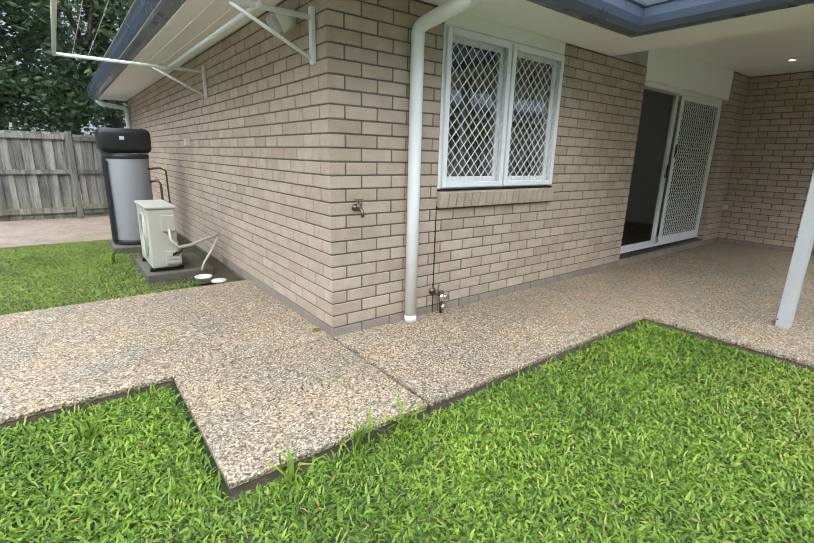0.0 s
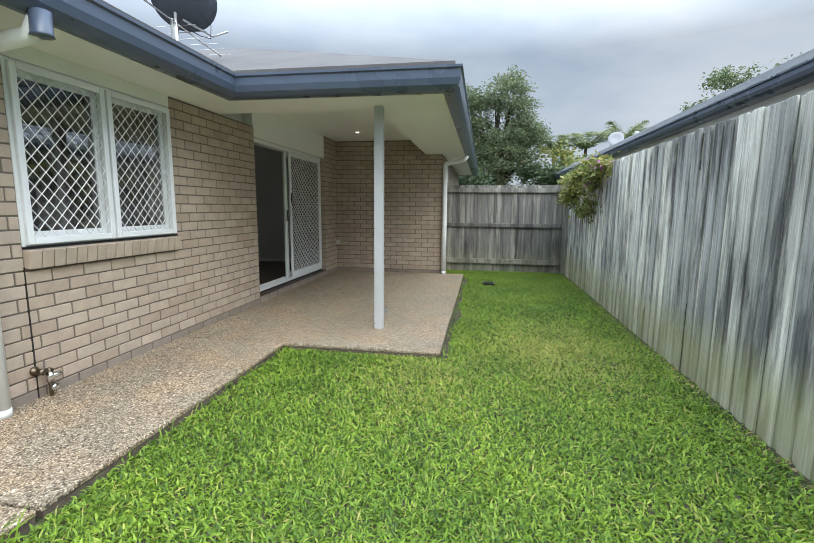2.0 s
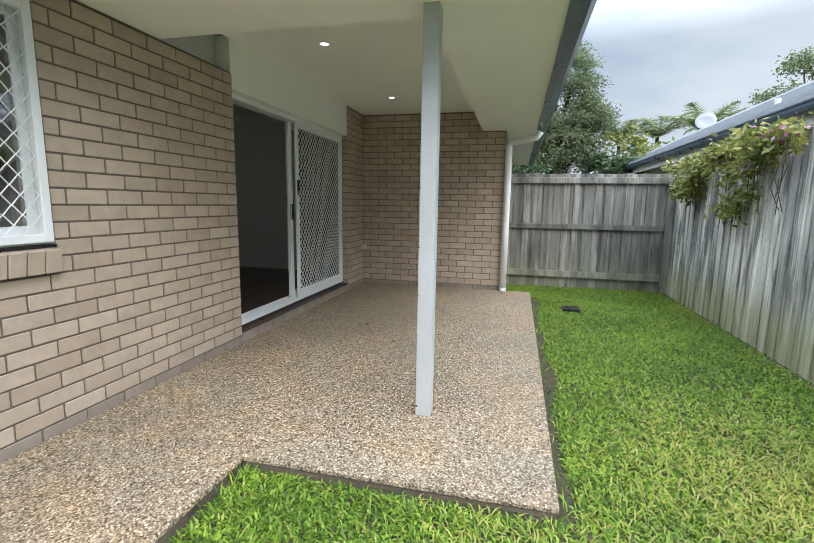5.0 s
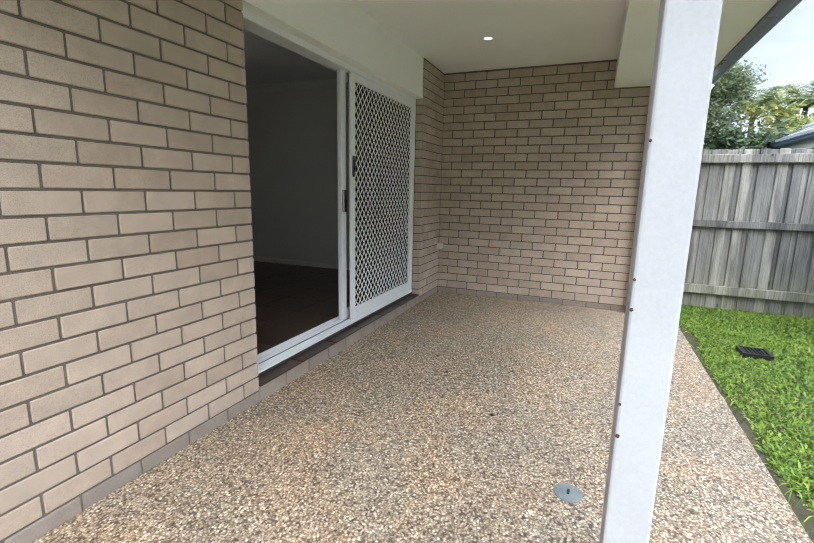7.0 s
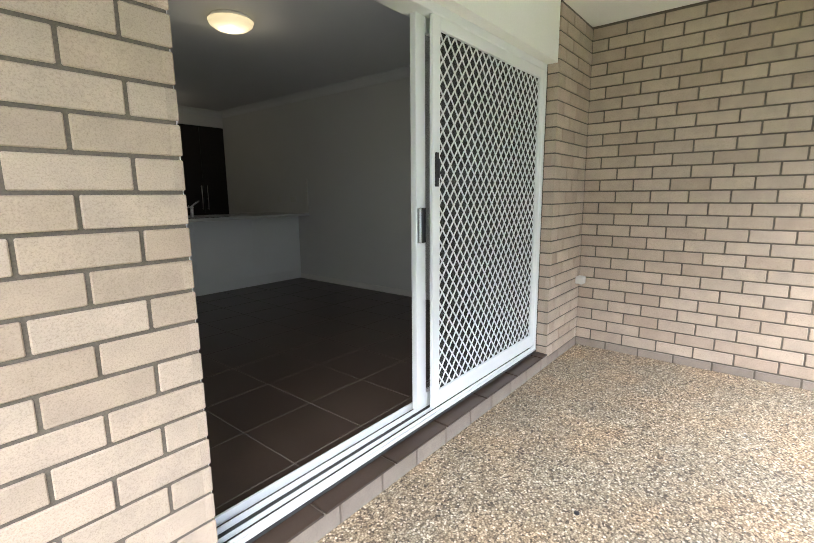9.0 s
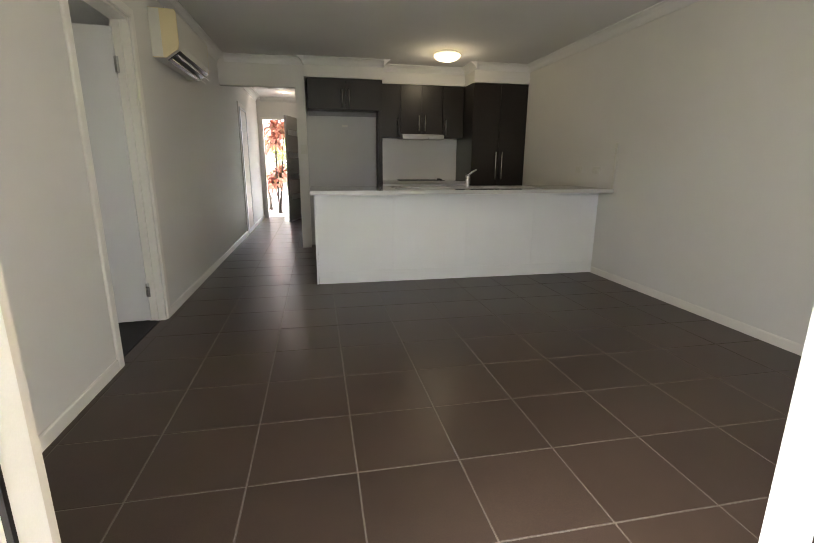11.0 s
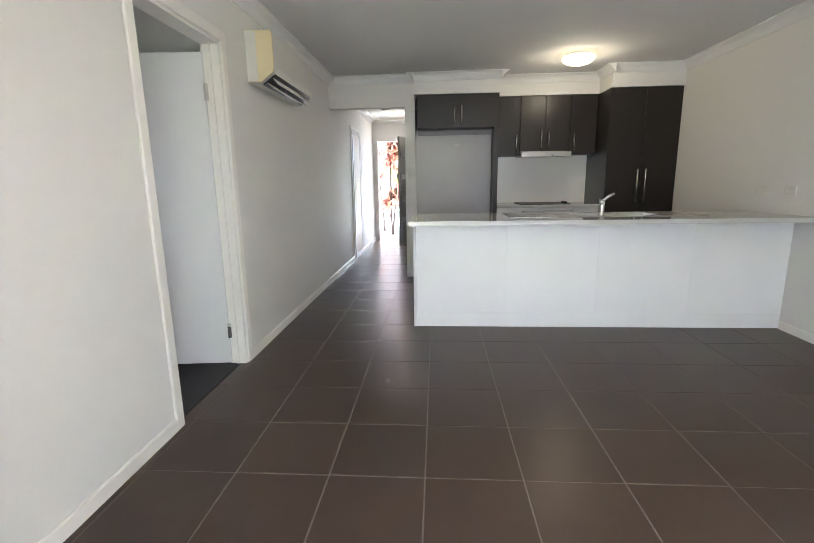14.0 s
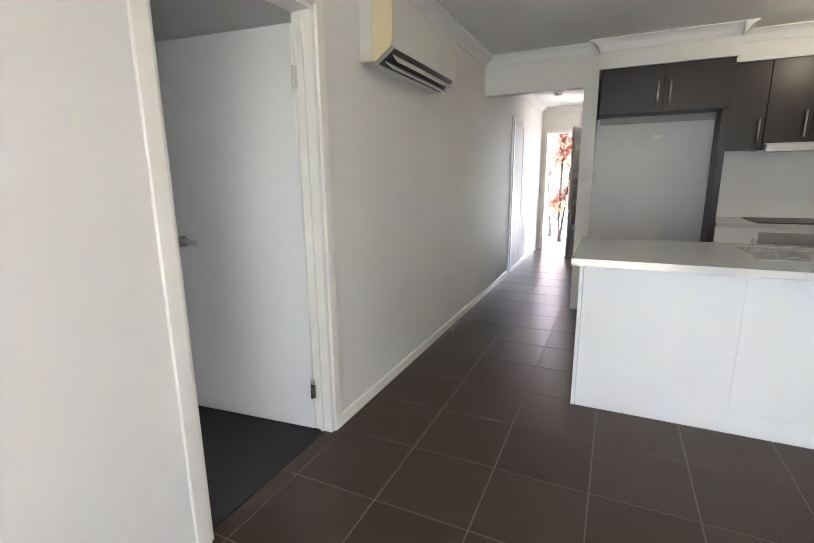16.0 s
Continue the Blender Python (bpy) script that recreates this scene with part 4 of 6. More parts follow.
inner = [(6.43, 6.33), (7.93, 6.33), (7.93, 6.77), (6.43, 6.77)]
lv = {(r, k, z): tb.verts.new((*p[k], z)) for r, p in (("o", outer), ("i", inner)) for k in range(4) for z in (0.985, 1.02)}
for k in range(4):
    n = (k + 1) % 4
    tb.faces.new((lv["o", k, 1.02], lv["o", n, 1.02], lv["i", n, 1.02], lv["i", k, 1.02]))
    tb.faces.new((lv["o", k, 0.985], lv["i", k, 0.985], lv["i", n, 0.985], lv["o", n, 0.985]))
    tb.faces.new((lv["o", k, 0.985], lv["o", n, 0.985], lv["o", n, 1.02], lv["o", k, 1.02]))
    tb.faces.new((lv["i", k, 0.985], lv["i", k, 1.02], lv["i", n, 1.02], lv["i", n, 0.985]))
bmesh.ops.recalc_face_normals(tb, faces=tb.faces)
part("stone", tb, M_STONE, btop)
sink = thing("sink", (7.18, 6.55, 1.02), "stainless steel double sink with drainer", "sink")


def basin(x0, x1, y0, y1, z, dep):
    b = bmesh.new()
    top = [b.verts.new((x, y, z)) for x, y in ((x0, y0), (x1, y0), (x1, y1), (x0, y1))]
    bot = [b.verts.new((x, y, z - dep)) for x, y in ((x0 + 0.02, y0 + 0.02), (x1 - 0.02, y0 + 0.02), (x1 - 0.02, y1 - 0.02), (x0 + 0.02, y1 - 0.02))]
    b.faces.new(bot)
    for i in range(4):
        b.faces.new((top[i], top[(i + 1) % 4], bot[(i + 1) % 4], bot[i]))
    bmesh.ops.recalc_face_normals(b, faces=b.faces)
    return b


part("deck", boxes((6.42, 6.98, 6.32, 6.78, 1.016, 1.024), (6.98, 7.94, 6.32, 6.37, 1.018, 1.024), (6.98, 7.94, 6.74, 6.78, 1.018, 1.024), (7.28, 7.33, 6.37, 6.74, 1.018, 1.024), (7.62, 7.94, 6.37, 6.74, 1.018, 1.024), bevel=0.002), M_STEEL, sink)
part("bowl", basin(6.98, 7.28, 6.37, 6.74, 1.022, 0.16), M_STEEL, sink)
part("bowl", basin(7.33, 7.62, 6.37, 6.74, 1.022, 0.16), M_STEEL, sink)
for i in range(7):
    part("drainer_rib", boxes((6.5, 6.93, 6.4 + i * 0.05, 6.412 + i * 0.05, 1.0241, 1.027), bevel=0.001), M_STEEL, sink)
tapb = bmesh.new()
lathe(tapb, (7.13, 6.35, 1.024), [(0.026, 0), (0.026, 0.008), (0.02, 0.014), (0.02, 0.1), (0.023, 0.11), (0.018, 0.125), (0.0, 0.127)], 18)
mixer = thing("mixer_tap", (7.13, 6.35, 1.02), "chrome single lever kitchen mixer tap", "tap")
part("body", tapb, M_CHROME, mixer, smooth=True)
tb = bmesh.new()
tube(tb, [(7.13, 6.35, 1.10), (7.15, 6.42, 1.135), (7.17, 6.49, 1.15), (7.18, 6.54, 1.13)], 0.014, 10, 0.011)
part("spout", tb, M_CHROME, mixer, smooth=True)
tb = bmesh.new()
tube(tb, [(7.13, 6.35, 1.14), (7.17, 6.345, 1.175), (7.215, 6.34, 1.2)], 0.012, 10, 0.009)
part("lever", tb, M_CHROME, mixer, smooth=True)


def bar_handle(x, y, z0, z1, parent):
    b = bmesh.new()
    cyl(b, (x, y - 0.03, z0), (x, y - 0.03, z1), 0.008, n=10)
    for z in (z0 + 0.02, z1 - 0.02):
        cyl(b, (x, y, z), (x, y - 0.03, z), 0.004, n=8)
    part("handle", b, M_STEEL, parent, "brushed steel bar handle", True)


def cabinet(name, x0, x1, yf, yb, z0, z1, doors, label, m, hz, thick=0.018):
    """A cabinet box with doors; doors: (x0, x1, handle x or None)."""
    t = thing(name, ((x0 + x1) / 2, yf, z0), label, "cabinet")
    part("body", boxes((x0, x1, yf + thick + 0.002, yb, z0, z1)), m, t)
    for a, c, hx in doors:
        d = part("door", boxes((a + 0.0015, c - 0.0015, yf, yf + thick, z0 + 0.002, z1 - 0.002), bevel=0.0015), m, t)
        if hx is not None:
            bar_handle(hx, yf, *hz, d)
    return t


cabinet("fridge_overhead_cabinet", 5.6, 6.56, 8.22, 8.79, 1.93, 2.31, [(5.6, 6.08, 6.035), (6.08, 6.56, 6.125)], "dark woodgrain cabinet above the fridge space", M_CAB, (1.97, 2.18))
for nm, a, c in (("fridge_side_panel", 6.51, 6.56),):
    solo(nm, boxes((a, c, 8.24, 8.79, FLOOR, 1.929)), M_CAB, "dark woodgrain panel beside the empty fridge space", "panel")
cabinet("wall_cabinet", 6.57, 6.853, 8.48, 8.79, 1.615, 2.31, [(6.57, 6.853, 6.81)], "dark woodgrain wall cabinet beside rangehood", M_CAB, (1.65, 1.86))
cabinet("wall_cabinet", 6.855, 7.453, 8.48, 8.79, 1.66, 2.31, [(6.855, 7.154, 7.11), (7.154, 7.453, 7.198)], "dark woodgrain double wall cabinet above rangehood", M_CAB, (1.7, 1.91))
cabinet("wall_cabinet", 7.455, 7.765, 8.48, 8.79, 1.615, 2.31, [(7.455, 7.765, 7.5)], "dark woodgrain wall cabinet beside pantry", M_CAB, (1.65, 1.86))
cabinet("pantry", 7.77, 8.548, 8.09, 8.79, 0.24, 2.305, [(7.77, 8.159, 8.115), (8.159, 8.548, 8.203)], "tall dark woodgrain double door pantry", M_CAB, (1.05, 1.42))
solo("pantry_plinth", boxes((7.77, 8.548, 8.14, 8.79, FLOOR, 0.239)), M_CAB, "dark recessed plinth under the pantry", "plinth")
cabinet("base_cabinet", 6.563, 6.86, 8.22, 8.79, 0.24, 0.984, [(6.563, 6.86, 6.82)], "white laminate base cabinet", M_KITCHEN, (0.75, 0.9))
cabinet("base_cabinet", 7.47, 7.767, 8.22, 8.79, 0.24, 0.984, [(7.47, 7.767, 7.51)], "white laminate base cabinet", M_KITCHEN, (0.75, 0.9))
solo("kitchen_plinth", boxes((6.563, 7.767, 8.27, 8.79, FLOOR, 0.239)), M_KITCHEN, "white recessed plinth under the base cabinets", "plinth")
oven = thing("oven", (7.165, 8.22, 0.24), "stainless steel built in oven with dark glass door", "oven")
part("body", boxes((6.862, 7.468, 8.24, 8.79, 0.24, 0.984)), M_KITCHEN, oven)
part("control_panel", boxes((6.864, 7.466, 8.215, 8.239, 0.86, 0.95), bevel=0.002), M_STEEL, oven)
part("door", boxes((6.864, 7.466, 8.215, 8.239, 0.3, 0.85), bevel=0.003), M_BLACK, oven, "dark glass oven door")
# the recess lies in shade: a light back wall, its shade put into the grey
solo("wall_fridge_recess", boxes((5.571, 6.509, 8.5, 8.52, FLOOR, 1.928)), surface("shaded_recess_back", (0.5, 0.5, 0.5), 0.45, var=0.05, small=150, grain=0.02, bump_s=0.02), "back board of the empty fridge space, its shade painted grey", "panel", "structure")
# added strip: stands for the shadow below the overhead cabinet
solo("fridge_head_rail", boxes((5.601, 6.509, 8.45, 8.47, 1.87, 1.928), bevel=0.001), surface("painted_shade_grey", (0.26, 0.26, 0.27), 0.5), "grey strip for the shadow under the cabinet above the fridge space", "rail")
solo("kitchen_worktop", boxes((6.562, 7.768, 8.2, 8.789, 0.985, 1.02), bevel=0.002), M_STONE, "pale stone worktop under the splashback", "worktop")
cook = thing("cooktop", (7.1, 8.45, 1.02), "black glass electric cooktop with knobs", "cooktop")
part("glass", boxes((6.85, 7.44, 8.24, 8.74, 1.0205, 1.028), bevel=0.002), M_BLACK, cook)
for i in range(4):
    kb = bmesh.new()
    lathe(kb, (7.40, 8.3 + i * 0.05, 1.028), [(0.018, 0), (0.016, 0.022), (0.0, 0.023)], 12)
    part("knob", kb, M_BLACK, cook, "black plastic knob", True)
hood = thing("rangehood", (7.15, 8.4, 1.59), "slim stainless steel slide-out rangehood", "rangehood")
part("body", boxes((6.857, 7.451, 8.43, 8.78, 1.6, 1.658), bevel=0.003), M_STEEL, hood)
part("visor", boxes((6.857, 7.451, 8.36, 8.428, 1.585, 1.645), bevel=0.004), M_STEEL, hood)
solo("splashback", boxes((6.562, 7.768, 8.78, 8.7895, 1.0205, 1.614)), surface("white_splash_tile", (0.8, 0.79, 0.76), 0.12, var=0.03, small=100, grain=0.01, bump_s=0.01), "glossy white tiled splashback", "splashback")
bulk = thing("wall_bulkhead", (7, 8.4, 2.31), "white plaster bulkhead above the cabinets", "bulkhead", kind="structure")
part("box_section", boxes((5.57, 6.57, 8.21, 8.8, 2.312, CEIL), (6.5701, 7.7699, 8.47, 8.8, 2.312, CEIL), (7.77, X1, 8.08, 8.8, 2.307, CEIL)), M_WALL, bulk)
for a, c, s in (((5.57, 8.21), (6.57, 8.21), (0, -1)), ((6.57, 8.47), (7.77, 8.47), (0, -1)), ((7.77, 8.08), (X1, 8.08), (0, -1)), ((6.57, 8.125), (6.57, 8.47), (1, 0)), ((7.77, 7.995), (7.77, 8.47), (-1, 0)), ((5.57, 8.125), (5.57, 8.29), (-1, 0))):
    part("cornice", sweep(bmesh.new(), COVE, (*a, CEIL), (*c, CEIL), (*s, 0)), M_CEIL, bulk)

# ---- fixtures ----
ac = thing("air_conditioner", (4.56, 6.3, 2.0), "white wall split air conditioner with yellowed end and open louvre", "air conditioner")
AY0, AY1 = 5.89, 6.86
bb = bmesh.new()
prof = [(0.0, 2.0), (0.09, 2.0), (0.175, 2.06), (0.185, 2.1), (0.185, 2.3), (0.175, 2.325), (0.0, 2.33)]
ra = [bb.verts.new((X0 + 0.002 + u, AY0 + 0.012, w)) for u, w in prof]
rb = [bb.verts.new((X0 + 0.002 + u, AY1 - 0.012, w)) for u, w in prof]
for i in range(len(prof)):
    bb.faces.new((ra[i], ra[(i + 1) % len(prof)], rb[(i + 1) % len(prof)], rb[i]))
bmesh.ops.recalc_face_normals(bb, faces=bb.faces)
part("body", bb, M_PLASTIC, ac)
for y0, y1 in ((AY0, AY0 + 0.012), (AY1 - 0.012, AY1)):
    bb = bmesh.new()
    pa = [bb.verts.new((X0 + 0.002 + u, y0, w)) for u, w in prof]
    pb = [bb.verts.new((X0 + 0.002 + u, y1, w)) for u, w in prof]
    bb.faces.new(pa)
    bb.faces.new(pb[::-1])
    for i in range(len(prof)):
        bb.faces.new((pa[i], pa[(i + 1) % len(prof)], pb[(i + 1) % len(prof)], pb[i]))
    bmesh.ops.recalc_face_normals(bb, faces=bb.faces)
    part("end_cap", bb, M_AGED, ac, "yellowed plastic end cap")
part("end_plate", boxes((X0 + 0.002, X0 + 0.075, AY0 - 0.004, AY0 - 0.0005, 2.004, 2.325), bevel=0.001), M_PLASTIC, ac, "pale back half of the end cap")
sl = boxes((-0.056, 0.056, AY0 + 0.04, AY1 - 0.05, -0.003, 0.003))
bmesh.ops.transform(sl, matrix=Matrix.Translation((X0 + 0.137, 0, 2.022)) @ Matrix.Rotation(-0.61, 4, "Y"), verts=sl.verts)
part("outlet_slot", sl, M_BLACK, ac, "dark air outlet")
for kx, kz, aa in ((0.17, 2.02, 0.9), (0.135, 1.99, 0.7)):
    sl = boxes((-0.03, 0.03, AY0 + 0.06, AY1 - 0.06, -0.003, 0.003), bevel=0.001)
    bmesh.ops.transform(sl, matrix=Matrix.Translation((X0 + kx, 0, kz)) @ Matrix.Rotation(aa, 4, "Y"), verts=sl.verts)
    part("louvre", sl, M_PLASTIC, ac)


def oyster(name, x, y, label):
    t = thing(name, (x, y, CEIL), label, "ceiling light")
    b = bmesh.new()
    lathe(b, (x, y, CEIL), [(0.14, -0.002), (0.145, -0.012), (0.135, -0.03), (0.0, -0.031)], 32)
    part("rim", b, M_WHITE, t, smooth=True)
    b = bmesh.new()
    lathe(b, (x, y, CEIL - 0.031), [(0.16, 0.0), (0.15, -0.025), (0.115, -0.05), (0.06, -0.066), (0.0, -0.07)], 32)
    part("shade", b, M_LAMP, t, "glowing yellowish glass dome", True)
    return t


oyster("ceiling_light", 7.255, 7.62, "lit round glass dome ceiling light")
oyster("ceiling_light", 6.65, 4.46, "lit round glass dome ceiling light")


def downlight(x, y, z, r=0.045):
    t = thing("downlight", (x, y, z), "small round recessed downlight, lit", "downlight", "downlights")
    b = bmesh.new()
    lathe(b, (x, y, z), [(r, 0.0), (r, -0.004), (r * 0.72, -0.006), (r * 0.7, 0.0)], 20)
    part("trim_ring", b, M_WHITE, t, smooth=True)
    b = bmesh.new()
    lathe(b, (x, y, z - 0.001), [(r * 0.69, 0), (r * 0.69, -0.003), (0.0, -0.0035)], 20)
    part("lens", b, M_LED, t)


for dx, dy, dz in ((7.42, 1.73, 2.48), (5.55, 1.76, 2.48), (5.15, 11.2, CEIL)):
    downlight(dx, dy, dz)
for sx, sy in ((4.96, 5.56), (4.95, 10.6)):
    sm = thing("smoke_alarm", (sx, sy, CEIL), "white round plastic smoke alarm on ceiling", "smoke alarm")
    b = bmesh.new()
    lathe(b, (sx, sy, CEIL), [(0.055, 0), (0.055, -0.012), (0.045, -0.035), (0.0, -0.037)], 20)
    part("cover", b, M_PLASTIC, sm, smooth=True)


def wall_plate(name, c, axis, w, h, label, cat, m=M_PLASTIC, keys=1):
    t = thing(name, c, label, cat)
    x, y, z = c
    for kk in range(keys + 1):
        ww, hh, dp, off = (w, h, 0.008, 0.0) if kk == 0 else (0.016, 0.024, 0.004, (kk - (keys + 1) / 2) * w * 0.4)
        lo, hi = (0.0, dp) if kk == 0 else (0.0081, 0.0081 + dp)
        if axis == "-y":
            b = boxes((x - ww / 2 + off, x + ww / 2 + off, y - hi, y - lo, z - hh / 2, z + hh / 2), bevel=0.0015)
        else:
            b = boxes((x - hi, x - lo, y - ww / 2 + off, y + ww / 2 + off, z - hh / 2, z + hh / 2), bevel=0.0015)
        part("plate" if kk == 0 else "switch_key", b, m, t)


wall_plate("light_switch", (5.52, 8.29, 1.43), "-y", 0.075, 0.12, "white light switch plate beside the fridge space", "switch", keys=2)
wall_plate("fridge_socket", (6.08, 8.499, 1.75), "-y", 0.075, 0.03, "small white socket plate in the fridge space", "socket", keys=0)
wall_plate("power_point", (8.55, 6.70, 1.2), "-x", 0.115, 0.07, "white double power point above the bench", "power point", keys=2)
wall_plate("power_point", (8.55, 6.38, 1.2), "-x", 0.115, 0.07, "white double power point above the bench", "power point", keys=2)
solo("wall_cable_duct", boxes((8.535, 8.5495, 6.06, 6.085, 1.021, 1.46), bevel=0.002), M_PLASTIC, "thin white cable duct on the wall", "cable duct")

# ---- lawn ----
SHIFT = Vector((0, 0, 0))
M_GRASS = leaf_material("grass_blade", [(0.0, (0.04, 0.09, 0.01)), (0.25, (0.115, 0.215, 0.02)), (0.65, (0.205, 0.34, 0.032)), (0.92, (0.29, 0.44, 0.05)), (1.0, (0.4, 0.47, 0.1))], 0.35, 0.6)
M_DRY = leaf_material("dry_blade", [(0.0, (0.26, 0.3, 0.05)), (1.0, (0.42, 0.4, 0.12))], 0.25, 0.6)


M_GRASS_SIDE = leaf_material("pale_grass_blade", [(0.0, (0.12, 0.19, 0.02)), (0.5, (0.21, 0.31, 0.04)), (1.0, (0.33, 0.4, 0.08))], 0.35, 0.5)


def blades(name, pts, rng, length, width, lean, material, label, z=-0.055, parent=None):
    """Bent grass blades, each of two quads and a tip."""
    n = len(pts)
    az = rng.uniform(0, 2 * np.pi, n)
    L = rng.uniform(length[0], length[1], n)
    W = rng.uniform(width[0], width[1], n)
    a0 = rng.uniform(lean[0], lean[1], n)
    a1 = np.minimum(a0 + rng.uniform(0.35, 1.0, n), 1.75)
    d = np.stack([np.cos(az), np.sin(az)], 1)
    s = np.stack([-np.sin(az), np.cos(az), np.zeros(n)], 1)
    p0 = np.concatenate([pts, np.full((n, 1), z)], 1)
    up = np.zeros((n, 3))
    up[:, 2] = 1
    d3 = np.concatenate([d, np.zeros((n, 1))], 1)
    p1 = p0 + (d3 * np.sin(a0)[:, None] + up * np.cos(a0)[:, None]) * (L * 0.5)[:, None]
    p2 = p1 + (d3 * np.sin(a1)[:, None] + up * np.cos(a1)[:, None]) * (L * 0.5)[:, None]
    tw = rng.uniform(-0.5, 0.5, n)
    s1 = s * np.cos(tw)[:, None] + up * np.sin(tw)[:, None]
    hw = (W / 2)[:, None]
    v = np.stack([p0 - s * hw * 0.6, p0 + s * hw * 0.6, p1 - s1 * hw, p1 + s1 * hw, p2], 1).reshape(-1, 3)
    base = np.arange(n) * 5
    quads = np.stack([base, base + 1, base + 3, base + 2], 1)
    tris = np.stack([base + 2, base + 3, base + 4], 1)
    me = bpy.data.meshes.new(name)
    me.vertices.add(len(v))
    me.vertices.foreach_set("co", v.astype(np.float32).ravel())
    me.loops.add(n * 7)
    me.loops.foreach_set("vertex_index", np.concatenate([quads.ravel(), tris.ravel()]).astype(np.int32))
    me.polygons.add(n * 2)
    me.polygons.foreach_set("loop_start", np.concatenate([np.arange(n) * 4, n * 4 + np.arange(n) * 3]).astype(np.int32))
    me.update(calc_edges=True)
    me.materials.append(material)
    ob = new(name, me)
    return tagged(ob, label, "grass", kind="stuff")


def on_lawn(p):
    """Where grass grows: off the slabs, a little bare along their edges."""
    x, y = p[:, 0], p[:, 1]
    side = (x < 0.47) & (y < 2.57)
    front = (x >= 0.47) & (x < 3.79) & (y < 1.52)
    back = (x >= 3.79) & (y < 0.05 - 0.07 * (0.5 + 0.5 * np.sin(x * 5.0)) * (0.5 + 0.5 * np.sin(x * 2.3 + 1.0)))
    behind = (x > 8.53) & (y < 0.5)
    return (side | front | back | behind) & (y > -1.83) & (x < 9.33)


def spread(rng, x0, x1, y0, y1, per_m2):
    n = int((x1 - x0) * (y1 - y0) * per_m2)
    return np.stack([rng.uniform(x0, x1, n), rng.uniform(y0, y1, n)], 1)


rng = np.random.default_rng(5)
pts = np.concatenate([spread(rng, -0.6, 5.0, -1.85, 2.6, 14500), spread(rng, 5.0, 9.35, -1.85, 0.5, 11000), spread(rng, -4.0, -0.6, -1.85, 2.6, 1500)])
pts = pts[on_lawn(pts)]
clump = np.sin(pts[:, 0] * 3.1 + 1.3 * np.sin(pts[:, 1] * 2.3)) * np.sin(pts[:, 1] * 3.7 + 0.8 * np.sin(pts[:, 0] * 1.7))
edge = np.minimum(np.abs(pts[:, 1] + 1.84), 0.12) / 0.12
keep = rng.uniform(0, 1, len(pts)) < (0.82 + 0.18 * clump) * (0.08 + 0.92 * edge)
pts = pts[keep]
dryness = np.exp(-(((pts[:, 0] - 4.2) / 0.8) ** 2 + ((pts[:, 1] + 0.9) / 0.55) ** 2)) + 0.6 * np.exp(-(((pts[:, 0] - 3.3) / 0.6) ** 2 + ((pts[:, 1] - 0.2) / 0.4) ** 2))
dry = rng.uniform(0, 1, len(pts)) < 0.015 + 0.42 * dryness
blades("grass", pts[~dry], rng, (0.024, 0.055), (0.006, 0.0125), (0.4, 1.45), M_GRASS, "lush green broad-leaf buffalo grass lawn")
blades("dry_grass", pts[dry], rng, (0.04, 0.075), (0.004, 0.008), (0.5, 1.35), M_DRY, "yellowed dry grass among the lawn", -0.05)
pts = spread(rng, -4.5, 1.1, 4.37, 8.3, 7000)
pts = pts[(pts[:, 1] < 7.9 + 0.4 * np.sin(pts[:, 0] * 2.0)) & ~((pts[:, 0] > 0.68) & (pts[:, 1] > 4.7) & (pts[:, 1] < 7.3) & (rng.uniform(0, 1, len(pts)) < 0.85))]
blades("grass_side", pts, rng, (0.022, 0.05), (0.006, 0.011), (0.4, 1.3), M_GRASS_SIDE, "patchy green lawn beside the house")
M_LITTER = leaf_material("dead_leaf", [(0.0, (0.1, 0.06, 0.03)), (0.6, (0.22, 0.15, 0.08)), (1.0, (0.36, 0.27, 0.16))], 0.1, 0.8)
pts = np.stack([rng.uniform(1.5, 9.3, 420), -1.83 + np.abs(rng.normal(0, 0.06, 420))], 1)
blades("leaf_litter", pts, rng, (0.02, 0.05), (0.008, 0.02), (1.2, 1.5), M_LITTER, "dry brown leaf litter along the fence foot", -0.045)["category"] = "leaf litter"
# tufts that lean over the slab edges
edge_pts = []
for ex in np.arange(0.45, 3.8, 0.012):
    edge_pts.append((ex, 1.535 + rng.uniform(-0.03, 0.015)))
for ey in np.arange(1.5, 2.58, 0.012):
    edge_pts.append((0.475 + rng.uniform(-0.03, 0.015), ey))
for ex in np.arange(-2.5, 0.48, 0.012):
    edge_pts.append((ex, 2.57 + rng.uniform(-0.03, 0.02)))
for ex in np.arange(3.8, 8.5, 0.02):
    edge_pts.append((ex, 0.09 + rng.uniform(-0.03, 0.01)))
edge_pts = np.array(edge_pts)
edge_pts = edge_pts[rng.uniform(0, 1, len(edge_pts)) < 0.5 + 0.4 * np.sin(edge_pts[:, 0] * 7)]
blades("edge_grass", edge_pts, rng, (0.05, 0.1), (0.005, 0.01), (0.3, 1.0), M_GRASS, "grass runners along the slab edge")


